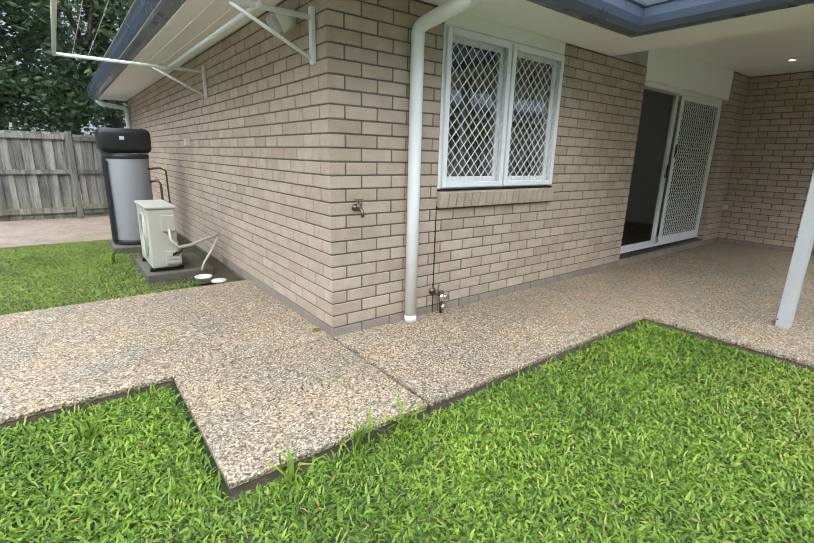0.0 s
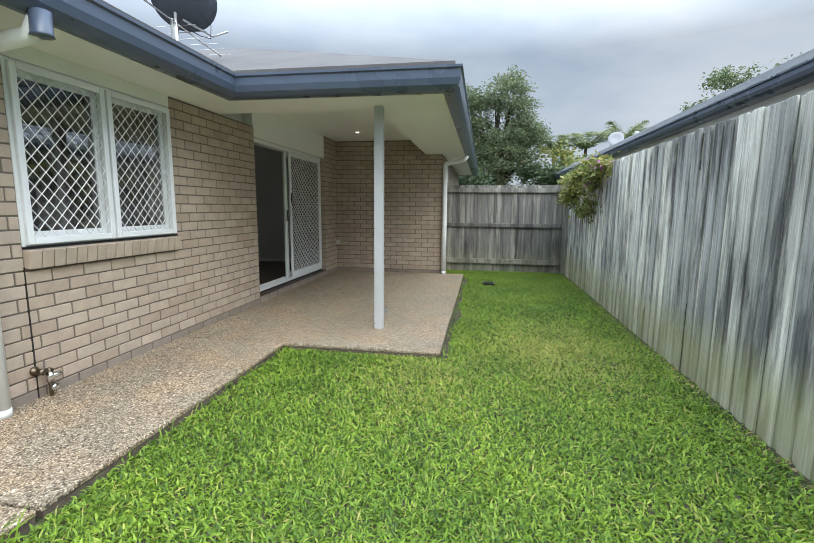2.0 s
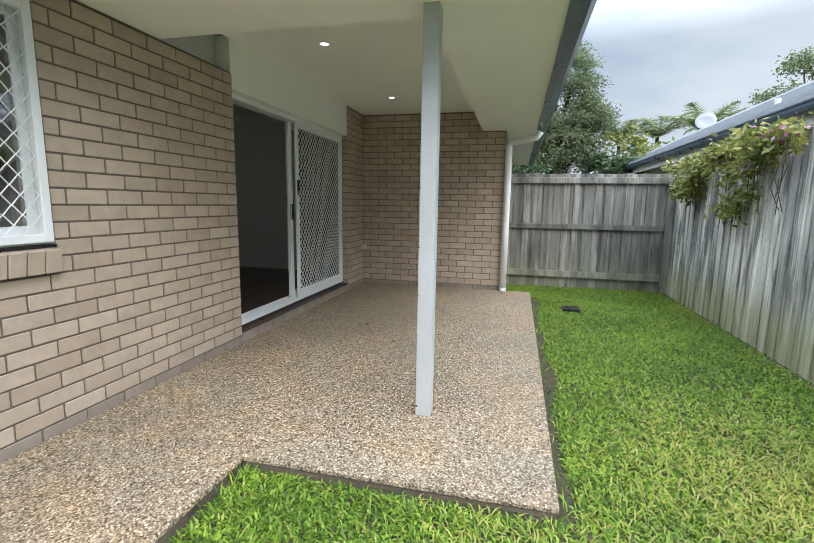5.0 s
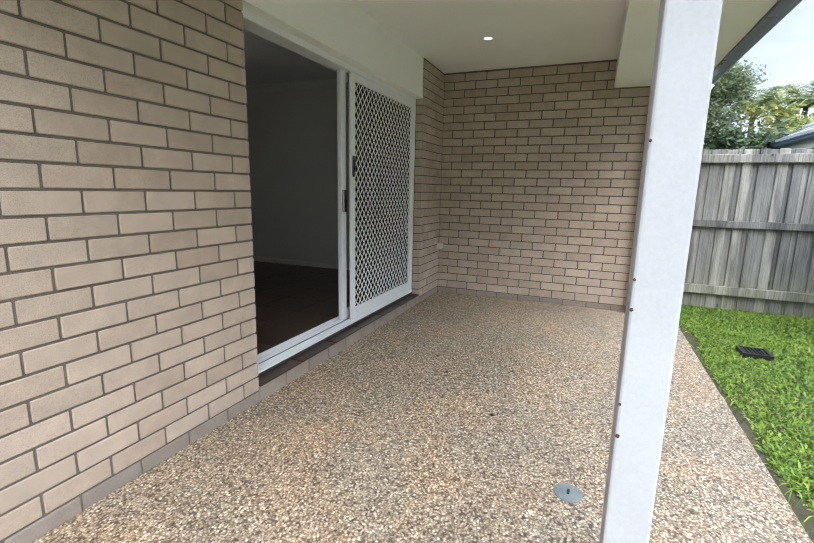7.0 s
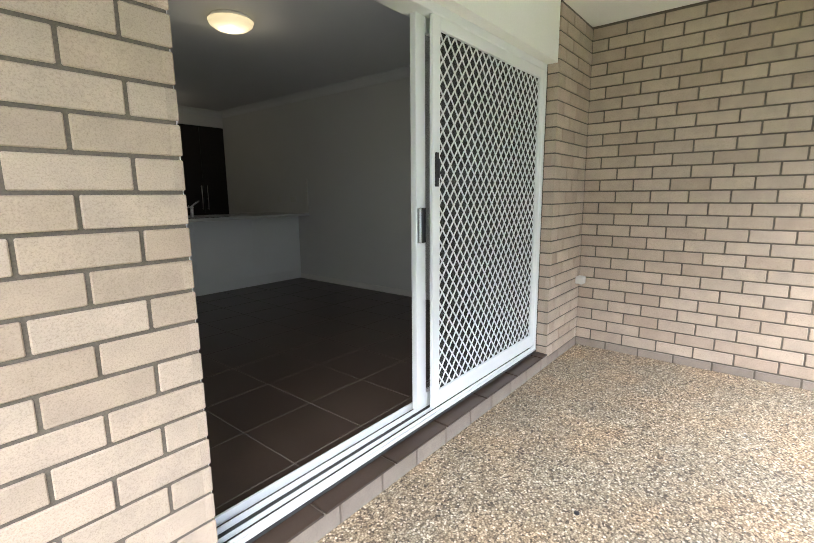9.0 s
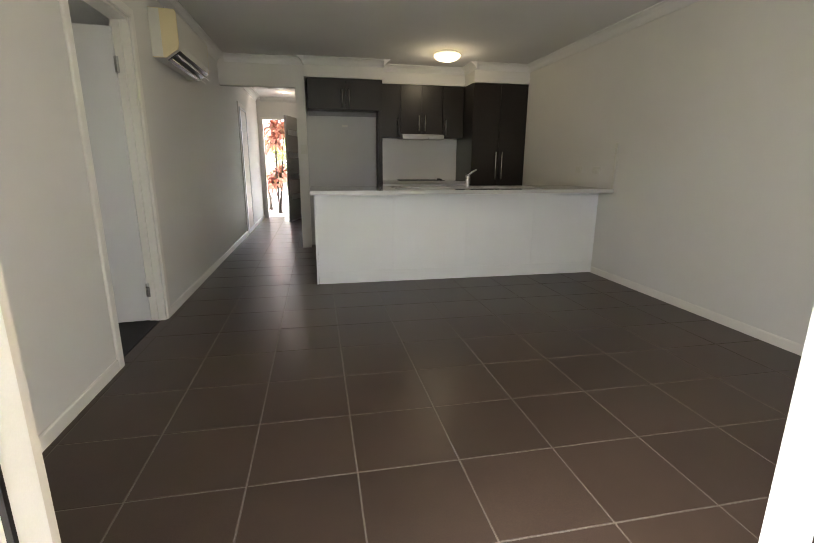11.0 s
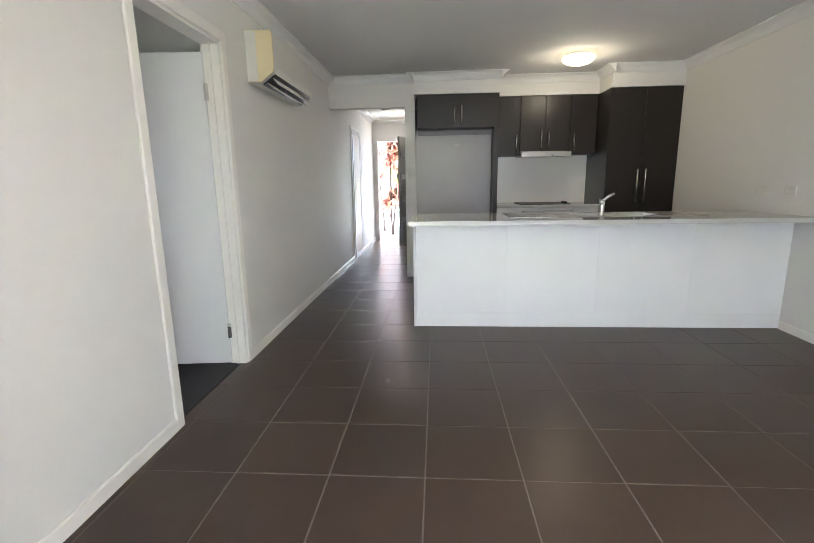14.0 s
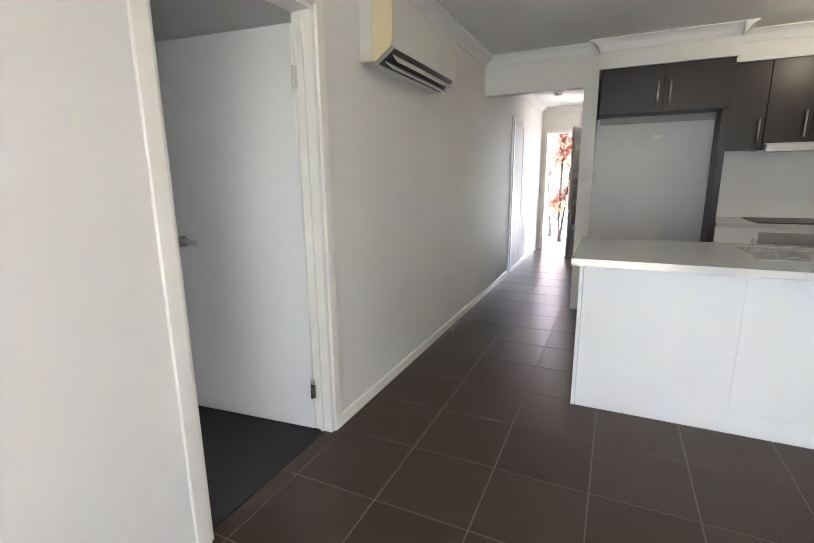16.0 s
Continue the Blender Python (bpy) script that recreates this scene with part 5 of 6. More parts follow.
def weed(name, x, y, z, n, length, label, seed):
    r = np.random.default_rng(seed)
    p = np.array([x, y]) + r.normal(0, 0.018, (n, 2))
    ob = blades(name, p, r, length, (0.008, 0.014), (0.15, 0.95), M_GRASS, label, z)
    ob["category"], ob["kind"] = "weed", ""
    return ob


weed("weed_tuft", 1.06, 1.53, -0.04, 16, (0.12, 0.24), "tall green weed tuft at the slab edge", 1)
weed("weed_tuft", 1.3, 1.52, -0.04, 18, (0.12, 0.22), "tall green weed tuft at the slab edge", 2)
weed("weed_tuft", 0.72, 1.5, -0.04, 14, (0.1, 0.2), "tall green weed tuft at the slab edge", 3)
weed("weed_tuft", 1.46, 2.75, 0.0, 8, (0.03, 0.06), "small green weed at the foot of the wall", 4)
weed("weed_tuft", 0.1, 2.3, -0.05, 22, (0.1, 0.2), "leafy green weed tuft in the lawn", 5)
weed("weed_tuft", 0.5, 6.0, -0.03, 26, (0.1, 0.22), "tall grass tuft beside the concrete pad", 6)
solo("soil_bed", boxes((-0.3, 9.38, -1.84, 1.555, -0.075, -0.052)), M_SOIL, "dark soil under the lawn", "soil", "structure")
M_GRAVEL = surface("pink_gravel", (0.52, 0.4, 0.31), 0.95, var=0.25, big=3, small=70, grain=0.35, bump_s=1.0, dist=0.015, shift=False)
solo("gravel_strip", boxes((-6, 1.5, 7.6, 10.6, -0.08, -0.035)), M_GRAVEL, "pinkish gravel strip before the back fence", "gravel", "structure")
solo("soil_side", boxes((-6, 1.5, 4.36, 7.9, -0.08, -0.05)), M_SOIL, "dark soil beside the house", "soil", "structure")

# ---- things along the walls ----


def hose_tap(name, x, y, z, label):
    """A brass garden tap on a wall facing -y."""
    t = thing(name, (x, y, z), label, "garden tap")
    b = bmesh.new()
    lathe(b, (x, y, z), [(0.024, 0.0), (0.024, -0.006), (0.013, -0.01), (0.013, -0.05)], 14, "y")
    cyl(b, (x, y - 0.05, z - 0.018), (x, y - 0.05, z + 0.03), 0.018, 0.014, 12)
    tube(b, [(x, y - 0.05, z), (x, y - 0.085, z - 0.005), (x, y - 0.1, z - 0.03), (x, y - 0.1, z - 0.055)], 0.012, 10)
    part("body", b, M_BRASS, t, smooth=True)
    b = bmesh.new()
    cyl(b, (x, y - 0.05, z + 0.03), (x, y - 0.05, z + 0.055), 0.006, n=8)
    box(b, x - 0.035, x + 0.035, y - 0.056, y - 0.044, z + 0.052, z + 0.06, bevel=0.003)
    part("tee_handle", b, M_BRASS, t, "dull brass tee handle")
    return t


hose_tap("garden_tap", 1.68, 2.598, 0.885, "brass garden tap on the brick wall")
meter = thing("water_tap_assembly", (2.43, 2.56, 0), "brass stop valve and pipe at foot of wall", "stop valve")
b = bmesh.new()
tube(b, [(2.45, 2.55, -0.02), (2.45, 2.55, 0.05), (2.445, 2.55, 0.19)], 0.013, 10)
part("riser", b, M_BRASS, meter, smooth=True)
b = bmesh.new()
lathe(b, (2.39, 2.598, 0.185), [(0.03, 0.0), (0.03, -0.01), (0.014, -0.014), (0.014, -0.05), (0.022, -0.055), (0.022, -0.075), (0, -0.076)], 14, "y")
cyl(b, (2.39, 2.55, 0.185), (2.47, 2.55, 0.17), 0.012, n=10)
part("bib", b, M_BRASS, meter, smooth=True)
b = bmesh.new()
cyl(b, (2.45, 2.55, 0.10), (2.45, 2.55, 0.16), 0.024, n=12)
cyl(b, (2.45, 2.55, 0.13), (2.51, 2.535, 0.135), 0.018, n=12)
lathe(b, (2.45, 2.53, 0.06), [(0.02, 0.0), (0.026, -0.02), (0.0, -0.022)], 12, "y")
part("valve_body", b, M_CHROME, meter, "worn chrome valve", True)
gpo = thing("weatherproof_socket", (8.35, 2.59, 0.56), "small white outdoor socket box on the brick pier", "socket")
part("box_body", boxes((8.40, 8.48, 2.54, 2.599, 0.53, 0.59), bevel=0.006), M_PLASTIC, gpo)

M_DRAIN = surface("grey_drain_cover", (0.17, 0.2, 0.2), 0.5, var=0.2, big=15, small=120, grain=0.1, bump_s=0.2)
dr = thing("drain_cover", (5.25, 0.93, 0), "round grey plastic drain cap set in the patio", "drain cover")
b = bmesh.new()
lathe(b, (5.25, 0.93, 0.0), [(0.058, 0.0), (0.058, 0.004), (0.052, 0.006), (0.0, 0.0062)], 24)
part("cap", b, M_DRAIN, dr)
part("grip", boxes((5.235, 5.265, 0.925, 0.935, 0.0063, 0.009)), M_BLACK, dr)
dg = thing("drain_grate", (7.7, -0.35, -0.04), "dark square drain grate sunk in the lawn", "drain grate")
part("rim", boxes((7.6, 7.8, -0.45, -0.43, -0.05, -0.01), (7.6, 7.8, -0.27, -0.25, -0.05, -0.01), (7.6, 7.62, -0.4295, -0.2705, -0.05, -0.01), (7.78, 7.8, -0.4295, -0.2705, -0.05, -0.01)), M_BLACK, dg)
for i in range(6):
    part("slat", boxes((7.621, 7.779, -0.42 + i * 0.026, -0.408 + i * 0.026, -0.03, -0.014)), M_BLACK, dg)
for i, (lx, ly) in enumerate(((6.2, 1.75), (5.75, 1.35), (6.45, 1.9))):
    b = bmesh.new()
    lathe(b, (lx, ly, 0.002), [(0.0, 0.0), (0.012, 0.002), (0.009, 0.008), (0.0, 0.009)], 7)
    solo("dead_leaf", b, M_BLACK, "small dark dropped leaf on the patio", "leaf litter")

# outdoor unit of the air conditioner
SHIFT = Vector((-0.1, 0, 0))
pad = solo("concrete_pad", boxes((0.8, 1.42, 4.9, 5.8, -0.08, 0.029), bevel=0.01), surface("old_concrete", (0.13, 0.12, 0.095), 0.9, var=0.3, big=4, small=80, grain=0.15, bump_s=0.5), "mossy concrete pad under the condenser", "concrete pad")
M_CREAM = surface("cream_enamel", (0.47, 0.46, 0.41), 0.45, var=0.08, big=4, small=200, grain=0.03, bump_s=0.02)
cond = thing("condenser_unit", (0.98, 5.1, 0.03), "cream air conditioner condenser on a concrete pad", "condenser")
part("casing", boxes((0.84, 1.13, 4.95, 5.72, 0.07, 0.66), bevel=0.018, seg=3), M_CREAM, cond)
part("lid", boxes((0.825, 1.145, 4.94, 5.73, 0.662, 0.69), bevel=0.01, seg=2), M_CREAM, cond)
for y0 in (5.0, 5.6):
    part("foot", boxes((0.82, 1.18, y0, y0 + 0.05, 0.03, 0.069), bevel=0.004), M_BLACK, cond)
b = bmesh.new()
lathe(b, (0.842, 5.3, 0.37), [(0.235, 0.0), (0.235, -0.012), (0.22, -0.016), (0.21, 0.0)], 32, "x")
part("fan_ring", b, M_CREAM, cond, smooth=True)
for i in range(9):
    b = bmesh.new()
    lathe(b, (0.84, 5.3, 0.37), [(0.02 + i * 0.023, -0.002), (0.02 + i * 0.023, -0.01), (0.026 + i * 0.023, -0.01), (0.026 + i * 0.023, -0.002)], 28, "x")
    part("guard_ring", b, M_CREAM, cond, smooth=True)
part("service_cover", boxes((0.97, 1.12, 4.925, 4.949, 0.44, 0.6), bevel=0.006), M_CREAM, cond)
part("valve_cover", boxes((0.98, 1.15, 4.915, 4.949, 0.1, 0.24), bevel=0.008), M_CREAM, cond)
for i in range(3):
    part("louvre", boxes((1.0, 1.13, 4.909, 4.914, 0.12 + i * 0.035, 0.138 + i * 0.035), bevel=0.002), M_CREAM, cond)
b = bmesh.new()
tube(b, [(1.05, 4.93, 0.46), (1.05, 4.88, 0.36), (1.12, 4.87, 0.28), (1.26, 4.9, 0.29), (1.4, 4.95, 0.32), (1.6, 4.98, 0.36)], 0.016, 10)
part("conduit", b, M_CREAM, cond, "white flexible conduit to the wall", True)
b = bmesh.new()
tube(b, [(1.59, 4.98, 0.33), (1.5, 4.92, 0.22), (1.38, 4.86, 0.1), (1.33, 4.8, 0.035)], 0.013, 8)
part("drain_hose", b, M_CREAM, cond, smooth=True)
b = bmesh.new()
tube(b, [(1.06, 4.92, 0.2), (1.14, 4.88, 0.24), (1.2, 4.9, 0.3)], 0.014, 8)
part("pipe_pair", b, M_BLACK, cond, "dark insulated refrigerant pipe", True)

cond.scale = (0.86, 0.9, 1.0)

# heat pump hot water tank
hw = thing("hot_water_heater", (0.93, 6.85, 0.0), "grey heat pump hot water tank with black top", "water heater")
M_DGREY = surface("dark_grey_trim", (0.03, 0.03, 0.035), 0.45, var=0.1, small=150, grain=0.04, bump_s=0.05)
b = bmesh.new()
lathe(b, (0.95, 6.85, 0.08), [(0.285, 0.0), (0.29, 0.02), (0.29, 1.06), (0.285, 1.075)], 40)
part("tank", b, M_GREY_TANK, hw, smooth=True)
b = bmesh.new()
lathe(b, (0.95, 6.85, 0.03), [(0.28, 0.0), (0.3, 0.01), (0.3, 0.06), (0.288, 0.07)], 40)
part("base_ring", b, M_DGREY, hw, "dark grey base ring", True)
b = bmesh.new()
lathe(b, (0.95, 6.85, 1.13), [(0.295, 0.0), (0.3, 0.01), (0.3, 0.05), (0.29, 0.06)], 40)
part("collar", b, M_DGREY, hw, "dark collar", True)
b = bmesh.new()
box(b, 0.62, 1.27, 6.56, 7.16, 1.2, 1.5, bevel=0.07, seg=4)
part("compressor_housing", b, M_BLACK, hw, "black plastic compressor housing", True)
part("cover_strip", boxes((0.63, 0.68, 6.66, 6.74, 0.08, 1.13), bevel=0.01), M_DGREY, hw, "dark vertical edge strip")
part("badge", boxes((0.87, 0.93, 6.545, 6.561, 1.36, 1.4), bevel=0.004), M_PLASTIC, hw, "small pale badge")
b = bmesh.new()
tube(b, [(1.2, 6.7, 1.0), (1.34, 6.6, 1.02), (1.42, 6.6, 0.98), (1.43, 6.6, 0.5), (1.46, 6.62, 0.36)], 0.013, 8)
tube(b, [(1.2, 6.66, 0.84), (1.3, 6.6, 0.86), (1.33, 6.58, 0.8), (1.33, 6.58, 0.56), (1.4, 6.58, 0.5)], 0.018, 8)
part("copper_pipes", b, M_BRASS, hw, "lagged copper pipes", True)
hw.scale = (0.86, 0.86, 0.98)
solo("heater_slab", boxes((0.66, 1.4, 6.5, 7.2, -0.08, 0.03), bevel=0.01), bpy.data.materials["old_concrete"], "concrete slab under the water heater", "concrete pad")
SHIFT = Vector((0, 0, 0))
for i, (bx, by, bz, rr) in enumerate(((1.13, 4.55, -0.02, 0.075), (1.24, 4.43, 0.0, 0.07))):
    t = thing("plastic_pot_lid", (bx, by, bz), "white plastic lid lying on the ground" if i else "white plastic tub on the ground", "plastic tub")
    b = bmesh.new()
    lathe(b, (bx, by, bz), [(rr, 0), (rr, 0.012), (rr * 0.9, 0.016), (0, 0.016)] if i else [(rr * 0.85, 0), (rr, 0.05), (rr * 1.06, 0.05), (rr * 1.06, 0.062), (rr * 0.92, 0.062), (rr * 0.8, 0.01), (0, 0.01)], 24)
    part("lid" if i else "tub", b, M_PLASTIC, t, smooth=True)
valve = thing("wall_outlet_box", (1.5, 6.3, 1.32), "small cream box on the side wall", "electrical box")
part("box_body", boxes((1.44, 1.4985, 6.27, 6.35, 1.28, 1.37), bevel=0.006), M_PLASTIC, valve)

# folding clothes line on the side wall
line = thing("clothes_line", (1.49, 4.0, 1.85), "white steel fold-down clothes line on the side wall", "clothes line")
CZ, CX = 2.02, 0.25
for yy in (2.76, 5.3):
    part("wall_bracket", boxes((1.47, 1.4985, yy - 0.02, yy + 0.02, 1.76, 2.08), bevel=0.003), M_WHITE, line)
    b = bmesh.new()
    tube(b, [(1.47, yy, CZ), (CX, yy, CZ)], 0.016, 10)
    part("arm", b, M_WHITE, line, smooth=True)
    b = bmesh.new()
    tube(b, [(1.475, yy, 1.79), (1.0, yy, CZ - 0.01)], 0.011, 8)
    part("brace", b, M_WHITE, line, smooth=True)
for xx in (CX, 1.15):
    b = bmesh.new()
    tube(b, [(xx, 2.72, CZ), (xx, 5.34, CZ)], 0.016, 10)
    part("rail", b, M_WHITE, line, smooth=True)
for i in range(7):
    xx = CX + 0.13 + i * 0.115
    b = bmesh.new()
    tube(b, [(xx, 2.76, CZ + 0.012), (xx, 4.03, CZ + 0.004), (xx, 5.3, CZ + 0.012)], 0.0025, 5)
    part("wire", b, M_PLASTIC, line, "white plastic coated wire")
sens = thing("sensor_light", (1.49, 3.05, 2.05), "white twin sensor floodlight under the eave", "floodlight")
for k, (dx, dy) in enumerate(((-0.09, -0.09), (-0.1, 0.05))):
    b = bmesh.new()
    lathe(b, (0, 0, 0), [(0.02, -0.06), (0.035, -0.05), (0.05, 0.03), (0.053, 0.05), (0.045, 0.05), (0.0, 0.04)], 18)
    bmesh.ops.transform(b, matrix=Matrix.Translation((1.49 + dx, 3.05 + dy, 2.03)) @ Matrix.Rotation(2.4, 4, "Y"), verts=b.verts)
    part("lamp_head", b, M_PLASTIC, sens, smooth=True)
part("base", boxes((1.44, 1.4985, 3.0, 3.1, 2.02, 2.12), bevel=0.01), M_PLASTIC, sens)

# satellite dish and antenna on the roof
M_DISH = surface("dark_dish", (0.07, 0.08, 0.1), 0.5, var=0.1, small=120, grain=0.05, bump_s=0.05)
dish = thing("satellite_dish", (4.85, 3.2, 2.9), "dark grey satellite dish on a roof pole", "satellite dish")
b = bmesh.new()
cyl(b, (4.85, 3.2, 2.7), (4.85, 3.2, 3.36), 0.022, n=12)
part("pole", b, M_STEEL, dish, smooth=True)
b = bmesh.new()
lathe(b, (0, 0, 0), [(0.0, 0.0), (0.12, 0.008), (0.24, 0.035), (0.34, 0.075), (0.345, 0.07), (0.24, 0.025), (0.12, -0.004), (0.0, -0.012)], 36)
bmesh.ops.transform(b, matrix=Matrix.Translation((4.93, 3.15, 3.5)) @ Matrix.Rotation(0.5, 4, "Z") @ Matrix.Rotation(0.9, 4, "Y"), verts=b.verts)
part("reflector", b, M_DISH, dish, smooth=True)
b = bmesh.new()
tube(b, [(4.9, 3.15, 3.3), (5.15, 2.95, 3.2), (5.3, 2.85, 3.3)], 0.012, 8)
part("feed_arm", b, M_STEEL, dish)
b = bmesh.new()
tube(b, [(5.0, 3.0, 3.4), (5.12, 2.95, 3.3), (5.1, 2.95, 3.16), (4.98, 3.0, 3.15), (4.8, 3.1, 3.2)], 0.005, 6)
part("cable", b, M_BLACK, dish, "black looped cable")
ant = thing("tv_antenna", (4.6, 3.3, 2.9), "thin metal television antenna on the roof", "antenna")
b = bmesh.new()
tube(b, [(3.9, 3.1, 3.26), (6.7, 3.4, 3.22)], 0.01, 6)
part("boom", b, M_STEEL, ant)
for i in range(9):
    xx = 4.9 + i * 0.19
    b = bmesh.new()
    tube(b, [(xx, 3.0 + 0.03 * i, 3.24), (xx, 3.5 - 0.01 * i, 3.24)], 0.004, 5)
    part("element", b, M_STEEL, ant)
b = bmesh.new()
cyl(b, (4.78, 3.2, 2.7), (4.78, 3.2, 3.27), 0.014, n=8)
part("mast", b, M_STEEL, ant)

# ---- neighbour's house beyond the fence ----
M_NROOF = surface("pale_roof_tile", (0.36, 0.38, 0.41), 0.7, var=0.15, small=60, grain=0.1, bump_s=0.3)
nb = thing("neighbour_house", (6, -6, 0), "low house with dark gutter and grey tiled roof", "house")
M_RENDER = surface("cream_render", (0.5, 0.48, 0.42), 0.85, var=0.08, small=100, grain=0.05, bump_s=0.2)
part("wall", boxes((-8, 16.4, -9.9, -3.1, -0.1, 2.24)), M_RENDER, nb)
part("eave_lining", boxes((-8.4, 17.0, -3.1, -2.76, 2.22, 2.238)), M_SOFFIT, nb, "white eave lining")
part("fascia", boxes((-8.4, 17.0, -2.76, -2.735, 2.14, 2.27)), M_SOFFIT, nb, "pale painted fascia board")
RISE = 0.48
part("roof", roof_plane([(-8.4, -2.6, 2.38), (17.1, -2.6, 2.38), (13.1, -6.6, 2.38 + 4 * RISE), (-4.4, -6.6, 2.38 + 4 * RISE)], 0.04), M_NROOF, nb)
part("roof_end", roof_plane([(17.1, -2.6, 2.38), (17.1, -10.6, 2.38), (13.1, -6.6, 2.38 + 4 * RISE)], 0.04), M_NROOF, nb)
bb = bmesh.new()
sweep(bb, [(u, 2.25 + (w - 2.2) * 0.6) for u, w in GUT], (-8.4, -2.734, 0), (17.1, -2.734, 0), (0, 1, 0))
part("gutter", bb, M_GUTTER, nb, "dark blue grey gutter")
for i in range(14):
    f = i / 14
    y0, z0 = -2.62 - 4.0 * f, 2.425 + 4 * RISE * f
    bb = bmesh.new()
    box(bb, -8.3 + 4 * f, 17.0 - 4 * f, -0.012, 0.012, 0.0, 0.022)
    bmesh.ops.translate(bb, vec=(0, y0, z0), verts=bb.verts)
    part("tile_course", bb, M_NROOF, nb)
bb = bmesh.new()
tube(bb, [(17.1, -2.6, 2.43), (13.1, -6.6, 2.43 + 4 * RISE)], 0.06, 8)
part("hip_ridge", bb, M_NROOF, nb, "rounded hip ridge tiles")
b = bmesh.new()
cyl(b, (9.6, -3.1, 2.4), (9.6, -3.1, 2.74), 0.04, n=12)
part("vent_pipe", b, M_PLASTIC, nb, "white vent pipe")

nd = thing("roof_dish", (15.9, -4.4, 2.96), "pale grey round satellite dish on the neighbour's roof", "satellite dish")
b = bmesh.new()
cyl(b, (15.9, -4.4, 2.9), (15.9, -4.4, 3.46), 0.025, n=10)
part("mast", b, M_STEEL, nd, smooth=True)
b = bmesh.new()
lathe(b, (0, 0, 0), [(0.0, 0.0), (0.13, 0.012), (0.24, 0.045), (0.245, 0.04), (0.13, 0.0), (0.0, -0.012)], 32)
bmesh.ops.transform(b, matrix=Matrix.Translation((15.86, -4.38, 3.48)) @ Matrix.Rotation(-0.3, 4, "Z") @ Matrix.Rotation(-1.2, 4, "Y"), verts=b.verts)
part("reflector", b, M_GREY_TANK, nd, smooth=True)

# ---- trees and creeper ----


def leaves(name, centres, radii, count, size, material, parent, rng, label="", flat=0.6, droop=0.0, puff=0.12):
    """A crown of single leaves scattered in many clumps round the given masses."""
    cs = np.array(centres, float)
    rs = np.array(radii, float)
    w = rs.prod(axis=1) ** (2 / 3)
    which = rng.choice(len(cs), count, p=w / w.sum())
    nc = max(12, count // 130)
    cw = rng.choice(len(cs), nc, p=w / w.sum())
    v = rng.normal(size=(nc, 3))
    v /= np.linalg.norm(v, axis=1)[:, None]
    cc = cs[cw] + v * rs[cw] * rng.uniform(0.45, 1.05, (nc, 1))
    idx = rng.integers(0, nc, count)
    spreadr = rs.mean() * puff + size * 0.7
    p = cc[idx] + rng.normal(0, spreadr, (count, 3)) * np.array([1, 1, 0.7])
    a = rng.normal(size=(count, 3))
    a[:, 2] = a[:, 2] * flat - droop
    a /= np.linalg.norm(a, axis=1)[:, None]
    u = np.cross(a, rng.normal(size=(count, 3)))
    u /= np.linalg.norm(u, axis=1)[:, None]
    L = (size * rng.uniform(0.6, 1.3, count))[:, None]
    vv = np.stack([p, p + a * L * 0.5 + u * L * 0.22, p + a * L, p + a * L * 0.5 - u * L * 0.22], 1).reshape(-1, 3)
    base = np.arange(count) * 4
    me = bpy.data.meshes.new(name)
    me.vertices.add(len(vv))
    me.vertices.foreach_set("co", (vv - np.array(ORIGIN[parent.name])).astype(np.float32).ravel())
    me.loops.add(count * 4)
    me.loops.foreach_set("vertex_index", (base[:, None] + np.arange(4)).ravel().astype(np.int32))
    me.polygons.add(count)
    me.polygons.foreach_set("loop_start", (np.arange(count) * 4).astype(np.int32))
    me.update(calc_edges=True)
    me.materials.append(material)
    ob = new(name, me)
    ob.parent = parent
    return tagged(ob, label)


M_BARK = surface("bark", (0.1, 0.08, 0.06), 0.9, var=0.3, big=4, small=30, grain=0.2, bump_s=0.7, dist=0.02)
M_LEAF = leaf_material("tree_leaf", [(0.0, (0.12, 0.16, 0.09)), (0.5, (0.18, 0.23, 0.125)), (1.0, (0.26, 0.31, 0.18))], 0.45)
M_LEAF_DARK = leaf_material("dark_tree_leaf", [(0.0, (0.045, 0.078, 0.042)), (0.6, (0.078, 0.122, 0.062)), (1.0, (0.12, 0.17, 0.085))], 0.35)
M_LEAF_LIGHT = leaf_material("light_leaf", [(0.0, (0.11, 0.15, 0.04)), (0.5, (0.22, 0.26, 0.07)), (1.0, (0.42, 0.38, 0.13))], 0.3)


